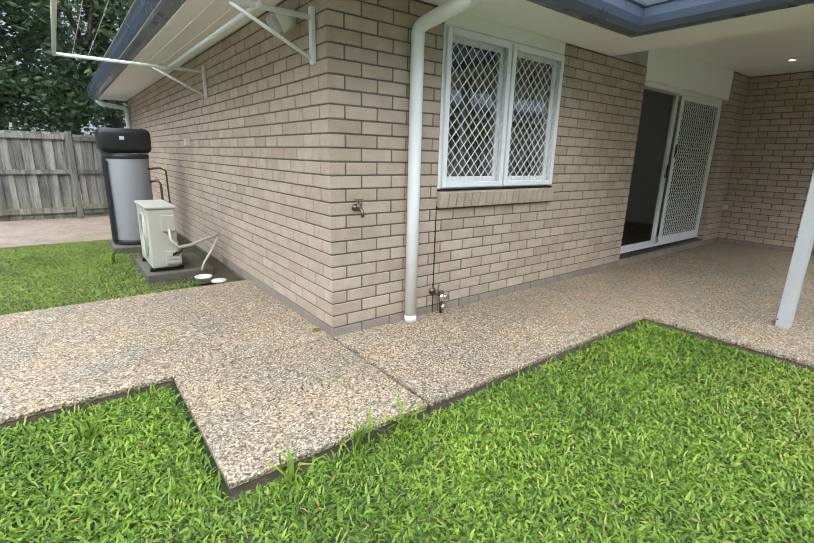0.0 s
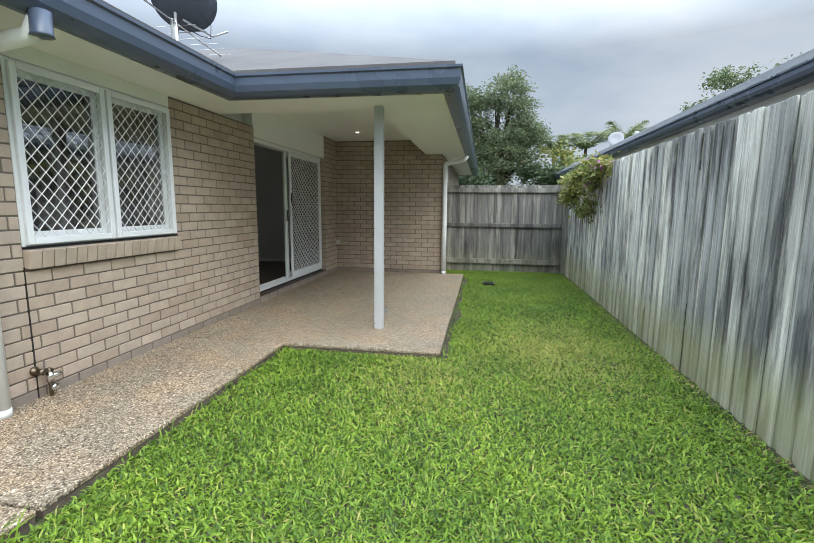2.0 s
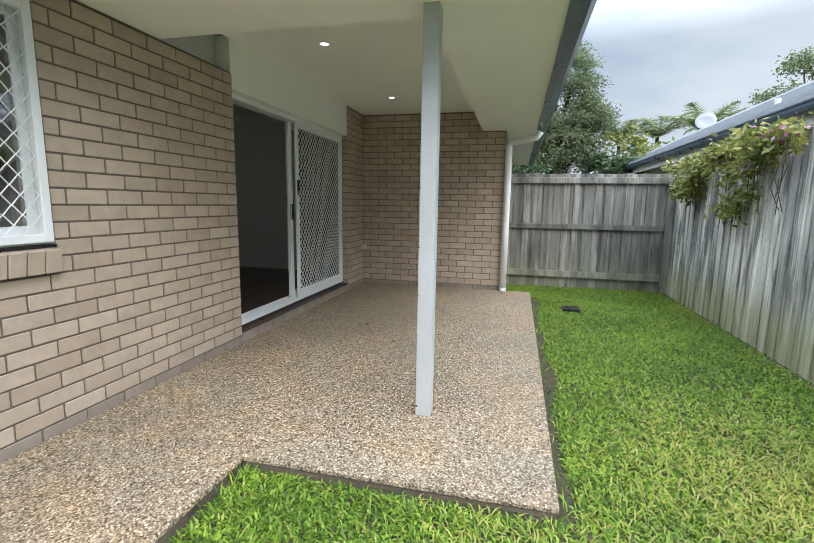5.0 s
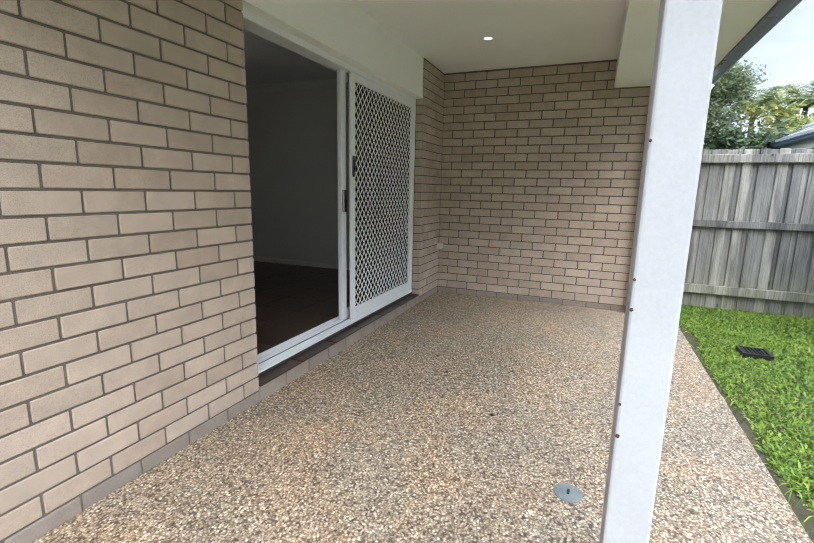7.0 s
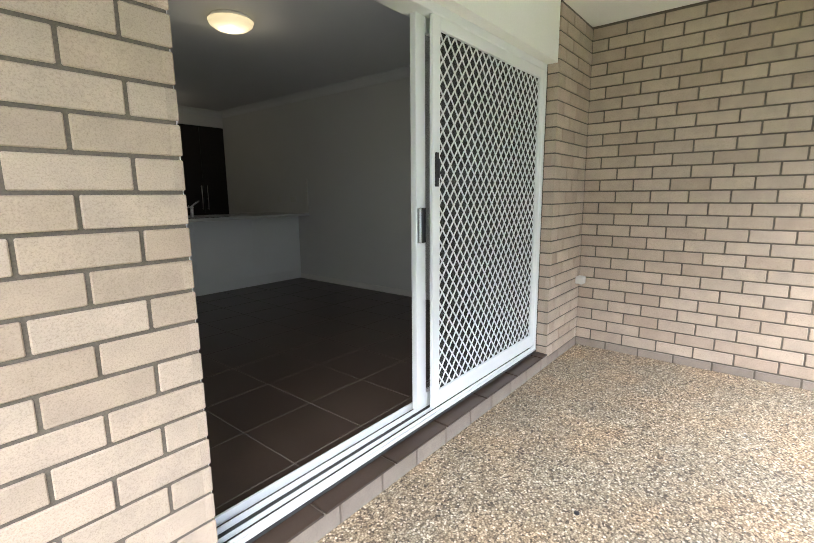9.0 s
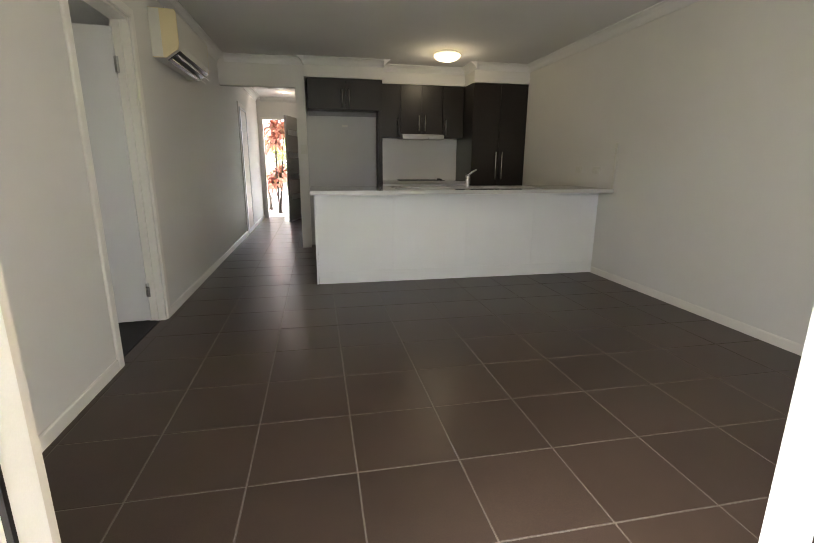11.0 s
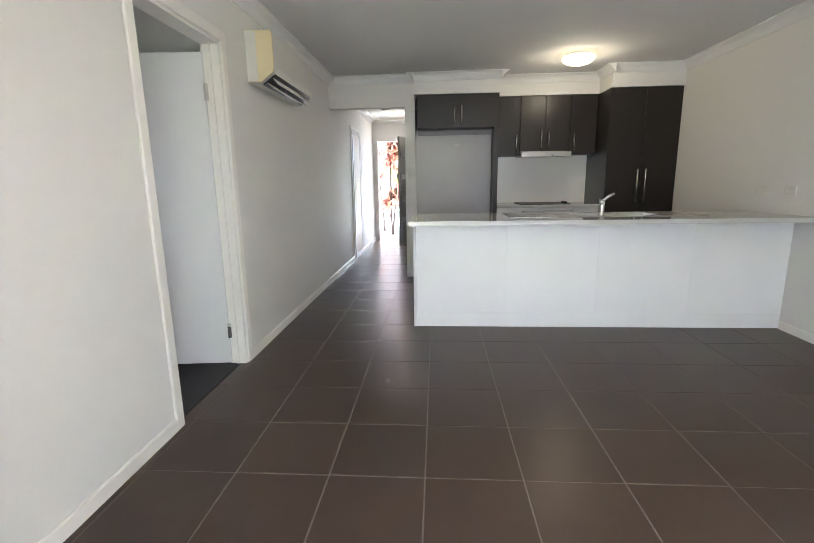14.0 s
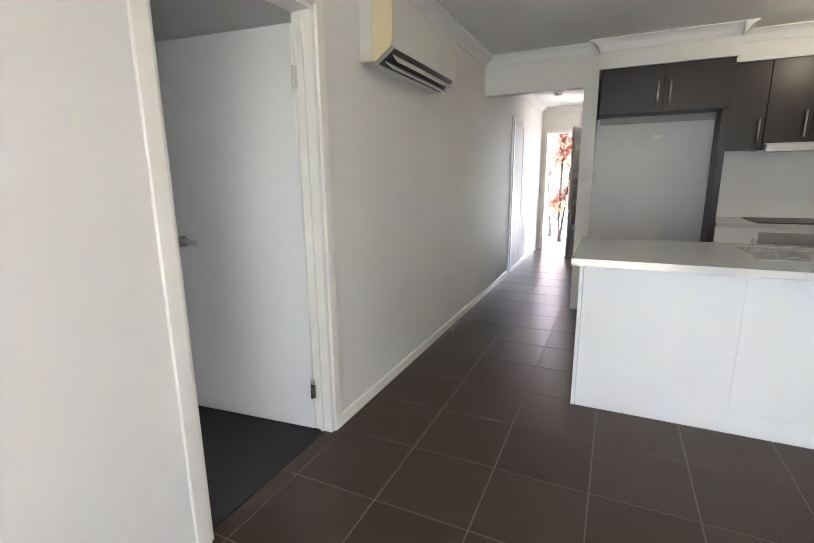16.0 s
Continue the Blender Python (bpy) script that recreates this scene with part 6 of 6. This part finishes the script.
def tree(name, base, height, masses, radii, count, size, material, label, seed, puff=0.12):
    r = np.random.default_rng(seed)
    rnd = random.Random(seed)
    t = thing(name, base, label, "tree")
    b = bmesh.new()
    bx, by, bz = base
    tube(b, [(bx, by, bz), (bx + 0.1, by + 0.05, bz + height * 0.3), (bx, by + 0.1, bz + height * 0.6), (bx + 0.1, by, bz + height * 0.85)], height * 0.03, 9, height * 0.008)
    part("trunk", b, M_BARK, t, smooth=True)
    for c in masses:
        for k in range(3):
            s = Vector((bx, by, bz + height * rnd.uniform(0.3, 0.6)))
            e = Vector(c) + Vector((rnd.uniform(-0.5, 0.5), rnd.uniform(-0.5, 0.5), rnd.uniform(-0.2, 0.4)))
            b = bmesh.new()
            tube(b, [s, s.lerp(e, 0.5) + Vector((0, 0, 0.25)), e], height * 0.011, 6, height * 0.002)
            part("limb", b, M_BARK, t, smooth=True)
    leaves("crown", masses, radii, count, size, material, t, r, puff=puff)
    return t


tree("tree", (17.5, -0.7, -0.1), 6.3, [(17.3, -0.9, 5.3), (17.5, 0.2, 4.7), (17.2, -1.4, 4.3), (17.6, 0.6, 3.4), (17.2, -0.8, 3.3), (17.3, -1.7, 3.2), (17.6, -0.1, 2.3), (17.4, -1.9, 4.0), (17.3, 0.9, 5.2)], [(0.85, 0.8, 0.75), (0.9, 0.8, 0.8), (0.8, 0.7, 0.8), (0.9, 0.9, 0.9), (1.1, 1.0, 0.9), (0.7, 0.6, 0.8), (1.2, 1.6, 0.8), (0.6, 0.55, 0.7), (0.7, 0.6, 0.6)], 52000, 0.1, M_LEAF, "tall leafy green tree behind the back fence", 11, 0.1)
tree("tree", (21, 3.0, -0.1), 7.5, [(21, 2.6, 5.5), (21, 1.4, 4.8), (21, 3.6, 4.2), (21, 1.2, 3.3), (21, 2.4, 2.5)], [(1.4, 1.2, 1.2), (1.2, 0.9, 1.1), (1.4, 1.4, 1.2), (1.2, 1.1, 1.1), (1.4, 1.6, 1.0)], 22000, 0.12, M_LEAF, "tall leafy green tree behind the back fence", 12)
for i, (sx, sy, sz, mt) in enumerate(((17.0, -3.0, 2.3, M_LEAF_LIGHT), (18.0, -3.9, 2.2, M_LEAF_LIGHT), (16.5, -2.2, 1.9, M_LEAF_DARK), (19.0, -5.0, 2.2, M_LEAF), (15.0, 0.6, 1.8, M_LEAF_DARK))):
    sh = thing("shrub", (sx, sy, -0.1), "leafy garden shrub behind the back fence", "shrub")
    for k in range(5):
        b = bmesh.new()
        tube(b, [(sx, sy, -0.1), (sx + 0.1 * (k - 2), sy + 0.12 * (2 - k), sz * 0.6), (sx + 0.2 * (k - 2), sy + 0.2 * (k % 3 - 1), sz)], 0.03, 6, 0.008)
        part("stem", b, M_BARK, sh)
    leaves("foliage", [(sx, sy, sz), (sx + 0.2, sy + 0.4, sz + 0.5), (sx, sy - 0.4, sz + 0.2)], [(0.7, 0.7, 0.9), (0.4, 0.35, 0.6), (0.5, 0.5, 0.6)], 2600, 0.16, mt, sh, np.random.default_rng(40 + i))
M_PALM = leaf_material("palm_leaf", [(0.0, (0.13, 0.17, 0.08)), (0.6, (0.22, 0.27, 0.13)), (1.0, (0.36, 0.38, 0.2))], 0.3)


def palm(x, y, z, n, length, seed):
    """A palm: a ringed trunk and arched fronds of narrow leaflets."""
    rnd = random.Random(seed)
    t = thing("palm_tree", (x, y, -0.1), "slim palm with arching green fronds", "palm tree", "palms behind the fence")
    b = bmesh.new()
    tube(b, [(x, y, -0.1), (x + 0.05, y, z * 0.5), (x, y, z)], 0.09, 10, 0.06)
    part("trunk", b, M_BARK, t, smooth=True)
    for i in range(n):
        az = 2 * math.pi * i / n + rnd.uniform(-0.3, 0.3)
        el = rnd.uniform(0.8, 1.3)
        arch = rnd.uniform(0.5, 0.75)
        b = bmesh.new()
        pts = []
        for k in range(9):
            s = k / 8
            r = length * (math.sin(min(s * 1.5, 1.57)) * math.cos(el) + 0.25 * s)
            zz = z + length * (s * math.sin(el) - arch * s * s)
            pts.append(Vector((x + math.cos(az) * r, y + math.sin(az) * r, zz)))
        tube(b, pts, 0.012, 5, 0.003)
        for k in range(1, 9):
            d = (pts[k] - pts[k - 1])
            for q in range(8):
                p = pts[k - 1] + d * (q / 8)
                dn = d.normalized()
                for sgn in (-1, 1):
                    sd = dn.cross(Vector((0, 0, 1))).normalized() * sgn
                    ll = length * 0.24 * math.sin(math.pi * min(0.97, (k + q / 8) / 9.2) ** 0.8)
                    tip = p + (sd * 0.8 + dn * 0.55 + Vector((0, 0, rnd.uniform(-0.5, 0.1)))).normalized() * ll
                    w = dn * 0.015
                    b.faces.new([b.verts.new(v) for v in (p - w, p + w, tip)])
        part("frond", b, M_PALM, t)


palm(19.5, -3.0, 3.5, 14, 1.6, 1)
palm(19.9, -4.3, 3.7, 14, 1.7, 2)
palm(19.3, -5.5, 3.8, 14, 1.7, 3)
palm(20.4, -6.8, 3.8, 14, 1.8, 4)
tree("tree", (44, -21.5, -0.1), 13, [(44, -18.5, 9.9), (44, -20.5, 11.9), (44, -23.0, 11.4), (44, -25.5, 12.3), (44, -21, 9.0), (44, -24.5, 9.0), (44, -27.5, 10.5)], [(2, 1.1, 0.9), (2, 1.5, 1.1), (2, 1.2, 1.0), (2, 1.5, 1.1), (2, 2.4, 1.6), (2, 2.6, 1.6), (2, 1.5, 1.2)], 9000, 0.3, M_LEAF, "distant grey green tree above the neighbour's roof", 14)
# dark trees behind the side fence
for i, (tx, ty, hh) in enumerate(((-6.5, 17, 10), (-3.5, 15.5, 9), (-1.0, 15, 9.5), (1.5, 15.5, 9), (-2.2, 19, 11), (0.6, 20, 12))):
    tree("tree", (tx, ty, -0.1), hh, [(tx, ty, hh * 0.85), (tx - 0.9, ty - 0.3, hh * 0.68), (tx + 0.9, ty, hh * 0.62), (tx, ty - 0.6, hh * 0.45), (tx - 0.8, ty - 0.4, hh * 0.28), (tx + 0.8, ty - 0.3, hh * 0.25)], [(1.2, 1.2, 1.3), (1.3, 1.1, 1.2), (1.3, 1.1, 1.2), (1.5, 1.2, 1.2), (1.4, 1.0, 1.1), (1.3, 1.0, 1.1)], 13000, 0.17, M_LEAF_DARK, "tall dark leafy tree behind the side fence", 20 + i)

# creeper over the far part of the fence
creep = thing("creeper", (7.6, -1.8, 0.9), "green and yellow flowering creeper hanging over the fence", "creeper")
rv = np.random.default_rng(8)
leaves("leaves", [(8.9, -1.8, 1.72), (8.2, -1.78, 1.75), (7.5, -1.78, 1.8), (6.9, -1.78, 1.8), (6.6, -1.85, 1.84), (7.1, -1.74, 1.55), (7.3, -1.74, 1.35), (8.4, -1.74, 1.5)], [(0.35, 0.1, 0.08), (0.45, 0.12, 0.09), (0.45, 0.12, 0.1), (0.4, 0.12, 0.1), (0.35, 0.1, 0.08), (0.22, 0.07, 0.25), (0.14, 0.06, 0.25), (0.25, 0.06, 0.14)], 4200, 0.075, M_LEAF_LIGHT, creep, rv, droop=0.35)
rnd = random.Random(3)
for i in range(16):
    x0 = rnd.uniform(6.4, 9.2)
    z0 = rnd.uniform(1.6, 1.85)
    b = bmesh.new()
    tube(b, [(x0, -1.8, z0), (x0 + rnd.uniform(-0.1, 0.1), -1.78, z0 - 0.2), (x0 + rnd.uniform(-0.15, 0.15), -1.8, z0 - rnd.uniform(0.3, 0.7))], 0.004, 5)
    part("stem", b, M_BARK, creep)
M_FLOWER = leaf_material("pink_flower", [(0.0, (0.3, 0.08, 0.3)), (1.0, (0.5, 0.22, 0.42))], 0.3)
leaves("flowers", [(7.6, -1.74, 1.65), (7.0, -1.72, 1.6), (6.6, -1.74, 1.88), (8.5, -1.74, 1.7)], [(0.3, 0.06, 0.12)] * 4, 70, 0.06, M_FLOWER, creep, rv, "small pink flowers")["kind"] = "stuff"

# ---- front garden seen through the hall ----
M_PAVE = surface("pale_paving", (0.45, 0.42, 0.37), 0.8, var=0.15, small=60, grain=0.08, bump_s=0.3, shift=False)
solo("pavement_front", boxes((-2, 12, 12.12, 24, -0.06, 0.06)), M_PAVE, "pale concrete front paving", "paving", "structure")
M_RED = leaf_material("red_cordyline_leaf", [(0.0, (0.5, 0.2, 0.17)), (0.5, (0.66, 0.32, 0.27)), (0.85, (0.72, 0.42, 0.35)), (1.0, (0.46, 0.43, 0.22))], 0.35)


def cordyline(x, y, z0, heads, seed):
    """Cane stems with rosettes of long strap leaves."""
    rnd = random.Random(seed)
    t = thing("cordyline", (x, y, z0), "red leaved cordyline by the front door", "plant", "cordylines")
    for i, hz in enumerate(heads):
        hx, hy = x + rnd.uniform(-0.18, 0.18), y + rnd.uniform(-0.15, 0.15)
        b = bmesh.new()
        tube(b, [(x + rnd.uniform(-0.05, 0.05), y, z0), (hx, hy, z0 + hz)], 0.018, 7, 0.012)
        part("cane", b, M_BARK, t)
        b = bmesh.new()
        for k in range(60):
            az, el = rnd.uniform(0, 6.28), rnd.uniform(-0.2, 1.3)
            ll = rnd.uniform(0.3, 0.55)
            p = Vector((hx, hy, z0 + hz - rnd.uniform(0, 0.12)))
            d = Vector((math.cos(az) * math.cos(el), math.sin(az) * math.cos(el), math.sin(el)))
            s = d.cross(Vector((0, 0, 1))).normalized() * 0.042
            m1 = p + d * ll * 0.5
            tip = p + d * ll + Vector((0, 0, -0.12 - 0.1 * math.cos(el)))
            vs = [b.verts.new(v) for v in (p - s * 0.3, p + s * 0.3, m1 + s, m1 - s, tip)]
            b.faces.new((vs[0], vs[1], vs[2], vs[3]))
            b.faces.new((vs[3], vs[2], vs[4]))
        part("leaf_rosette", b, M_RED, t)


# unseen porch ceiling and wall, added to block daylight from plants and hall
solo("ceiling_porch", boxes((1.5, 9.0, 12.13, 13.9, 2.5, 2.55)), M_SOFFIT, "added unseen porch ceiling that dims the front doorway", "ceiling", "structure")
solo("wall_porch", boxes((5.85, 6.0, 12.13, 13.9, 0.0, 2.5)), M_BRICK, "added unseen brick wall that shades the front porch", "wall", "structure")


cordyline(4.86, 13.6, 0.06, (0.75, 0.95, 1.7, 1.9, 2.05), 1)
cordyline(4.55, 14.4, 0.06, (0.9, 1.4, 2.0), 2)
for i, (sx, sy) in enumerate(((3.9, 20.0), (5.2, 21.0), (6.4, 20.4), (4.6, 22.0))):
    sh = thing("shrub", (sx, sy, 0.06), "sunlit green shrub in the front garden", "shrub", "front shrubs")
    for k in range(4):
        b = bmesh.new()
        tube(b, [(sx, sy, 0.06), (sx + 0.15 * (k - 2), sy, 0.8), (sx + 0.25 * (k - 2), sy + 0.1 * k, 1.5)], 0.025, 6, 0.008)
        part("stem", b, M_BARK, sh)
    leaves("foliage", [(sx, sy, 1.2), (sx + 0.3, sy, 1.9), (sx - 0.3, sy, 1.7)], [(0.7, 0.6, 0.9), (0.5, 0.5, 0.7), (0.5, 0.5, 0.6)], 1500, 0.16, M_LEAF_LIGHT, sh, np.random.default_rng(60 + i))

# ---- bricks, tiles: pieces of the setting ----
BRICKS = {}


def brick_mesh(length, height, material, depth=0.03):
    key = (round(length, 3), round(height, 3), material.name)
    if key not in BRICKS:
        b = box(bmesh.new(), -length / 2, length / 2, 0, depth, -height / 2, height / 2, bevel=0.003)
        me = bpy.data.meshes.new("brick")
        b.to_mesh(me)
        b.free()
        me.materials.append(material)
        BRICKS[key] = me
    return BRICKS[key]


def brick_face(parent, p0, d, face, length, z_top, near, holes=(), first_long=True, pitch=0.24, seed=1):
    """Bricks in stretcher bond on one face: p0 the foot, d along it, face outward. near: the stretch of u in which each brick is an object."""
    rnd = random.Random(seed)
    p0, d, face = Vector(p0), Vector(d), Vector(face)
    rot = Matrix((d, -face, (0, 0, 1))).transposed().to_4x4()
    o = ORIGIN[parent.name]
    verts, faces = [], []
    row, count = 0, 0
    z = 0.055 - 0.076
    while z < z_top:
        hgt = min(0.076, z_top - z)
        if hgt < 0.015:
            break
        long_first = (row % 2 == 0) == first_long
        u = 0.0 if long_first else -pitch / 2
        while u < length:
            a, c = max(u, 0.0), min(u + pitch - 0.01, length)
            u += pitch
            spans = [(a, c)]
            for h0, h1, hz0, hz1 in holes:
                if z + hgt / 2 > hz0 and z + hgt / 2 < hz1:
                    nxt = []
                    for s0, s1 in spans:
                        if s1 <= h0 or s0 >= h1:
                            nxt.append((s0, s1))
                        else:
                            nxt += [(s0, h0 - 0.005)] if s0 < h0 - 0.02 else []
                            nxt += [(h1 + 0.005, s1)] if s1 > h1 + 0.02 else []
                    spans = nxt
            for s0, s1 in spans:
                if s1 - s0 < 0.02:
                    continue
                me = brick_mesh(s1 - s0, hgt, M_BASE if row == 0 else M_BRICK)
                jig = rnd.uniform(-0.0015, 0.0015)
                place = p0 + d * ((s0 + s1) / 2) + Vector((0, 0, z + hgt / 2)) + face * jig
                if near[0] <= (s0 + s1) / 2 <= near[1] and count < 300:
                    ob = new("brick", me)
                    ob.parent = parent
                    ob.matrix_basis = Matrix.Translation(place - o) @ rot @ Matrix.Rotation(rnd.uniform(-0.004, 0.004), 4, "Y")
                    count += 1
                else:
                    base = len(verts)
                    mat = Matrix.Translation(place) @ rot
                    verts += [tuple(mat @ v.co) for v in me.vertices]
                    faces += [tuple(base + i for i in p.vertices) for p in me.polygons]
        z += 0.086
        row += 1
    if verts:
        tagged(soup("bricks", verts, faces, M_BRICK, parent), "further bricks of the wall", kind="stuff")


brick_face(wall_south, (1.5, 2.6, 0), (1, 0, 0), (0, -1, 0), 3.86, EAVE, (0.0, 3.86), [(0.91, 2.33, 0.845, 2.3)], True, 0.2419, seed=1)
brick_face(wall_side, (1.5, 11.6, 0), (0, -1, 0), (-1, 0, 0), 8.998, EAVE, (6.4, 9.0), (), False, seed=2)
brick_face(wall_end, (8.5, 2.6, 0), (0, -1, 0), (-1, 0, 0), 2.06, 2.48, (0, 2.06), (), True, seed=3)
brick_face(wall_pier, (7.86, 2.6, 0), (1, 0, 0), (0, -1, 0), 0.64, 2.48, (0, 0.64), (), True, seed=4)
brick_face(wall_end, (8.5, 0.54, 0), (1, 0, 0), (0, -1, 0), 5.5, EAVE, (9, 9), (), False, seed=5)
brick_face(wall_south, (5.36, 2.6, 0), (0, 1, 0), (1, 0, 0), 0.11, 2.1, (0, 0.11), (), False, seed=6)

brick_face(wall_pier, (7.86, 2.678, 0), (0, -1, 0), (-1, 0, 0), 0.078, 2.1, (0, 0.078), (), False, seed=7)

TILE = 0.4
tile_b = box(bmesh.new(), -0.1975, 0.1975, -0.1975, 0.1975, -0.008, 0.0, bevel=0.0015)
tile_mesh = bpy.data.meshes.new("tile")
tile_b.to_mesh(tile_mesh)
tile_b.free()
tile_mesh.materials.append(M_TILE)
CUT = {}


def lay_tile(x0, x1, y0, y1):
    w, l = round(x1 - x0 - 0.005, 3), round(y1 - y0 - 0.005, 3)
    if w < 0.02 or l < 0.02:
        return
    if (w, l) not in CUT:
        if abs(w - 0.395) < 0.002 and abs(l - 0.395) < 0.002:
            CUT[(w, l)] = tile_mesh
        else:
            b = box(bmesh.new(), -w / 2, w / 2, -l / 2, l / 2, -0.008, 0.0, bevel=0.0015)
            me = bpy.data.meshes.new("tile")
            b.to_mesh(me)
            b.free()
            me.materials.append(M_TILE)
            CUT[(w, l)] = me
    ob = new("tile", CUT[(w, l)])
    ob.parent = floor_t
    ob.location = Vector(((x0 + x1) / 2, (y0 + y1) / 2, FLOOR)) + ROOMS - ORIGIN[floor_t.name]
    ob.rotation_euler = (random.uniform(-0.0008, 0.0008), random.uniform(-0.0008, 0.0008), 0)


for i in range(-6, 12):
    for j in range(-6, 25):
        tx0, tx1 = 5.778 + 0.4 * i, 5.778 + 0.4 * (i + 1)
        ty0, ty1 = 4.34 + 0.4 * j, 4.34 + 0.4 * (j + 1)
        lim = X1 if (ty0 + ty1) / 2 < YB else 5.45
        tx0, tx1, ty0, ty1 = max(tx0, 4.5), min(tx1, lim), max(ty0, 2.66), min(ty1, 12.05)
        if tx1 > tx0 and ty1 > ty0:
            lay_tile(tx0, tx1, ty0, ty1)
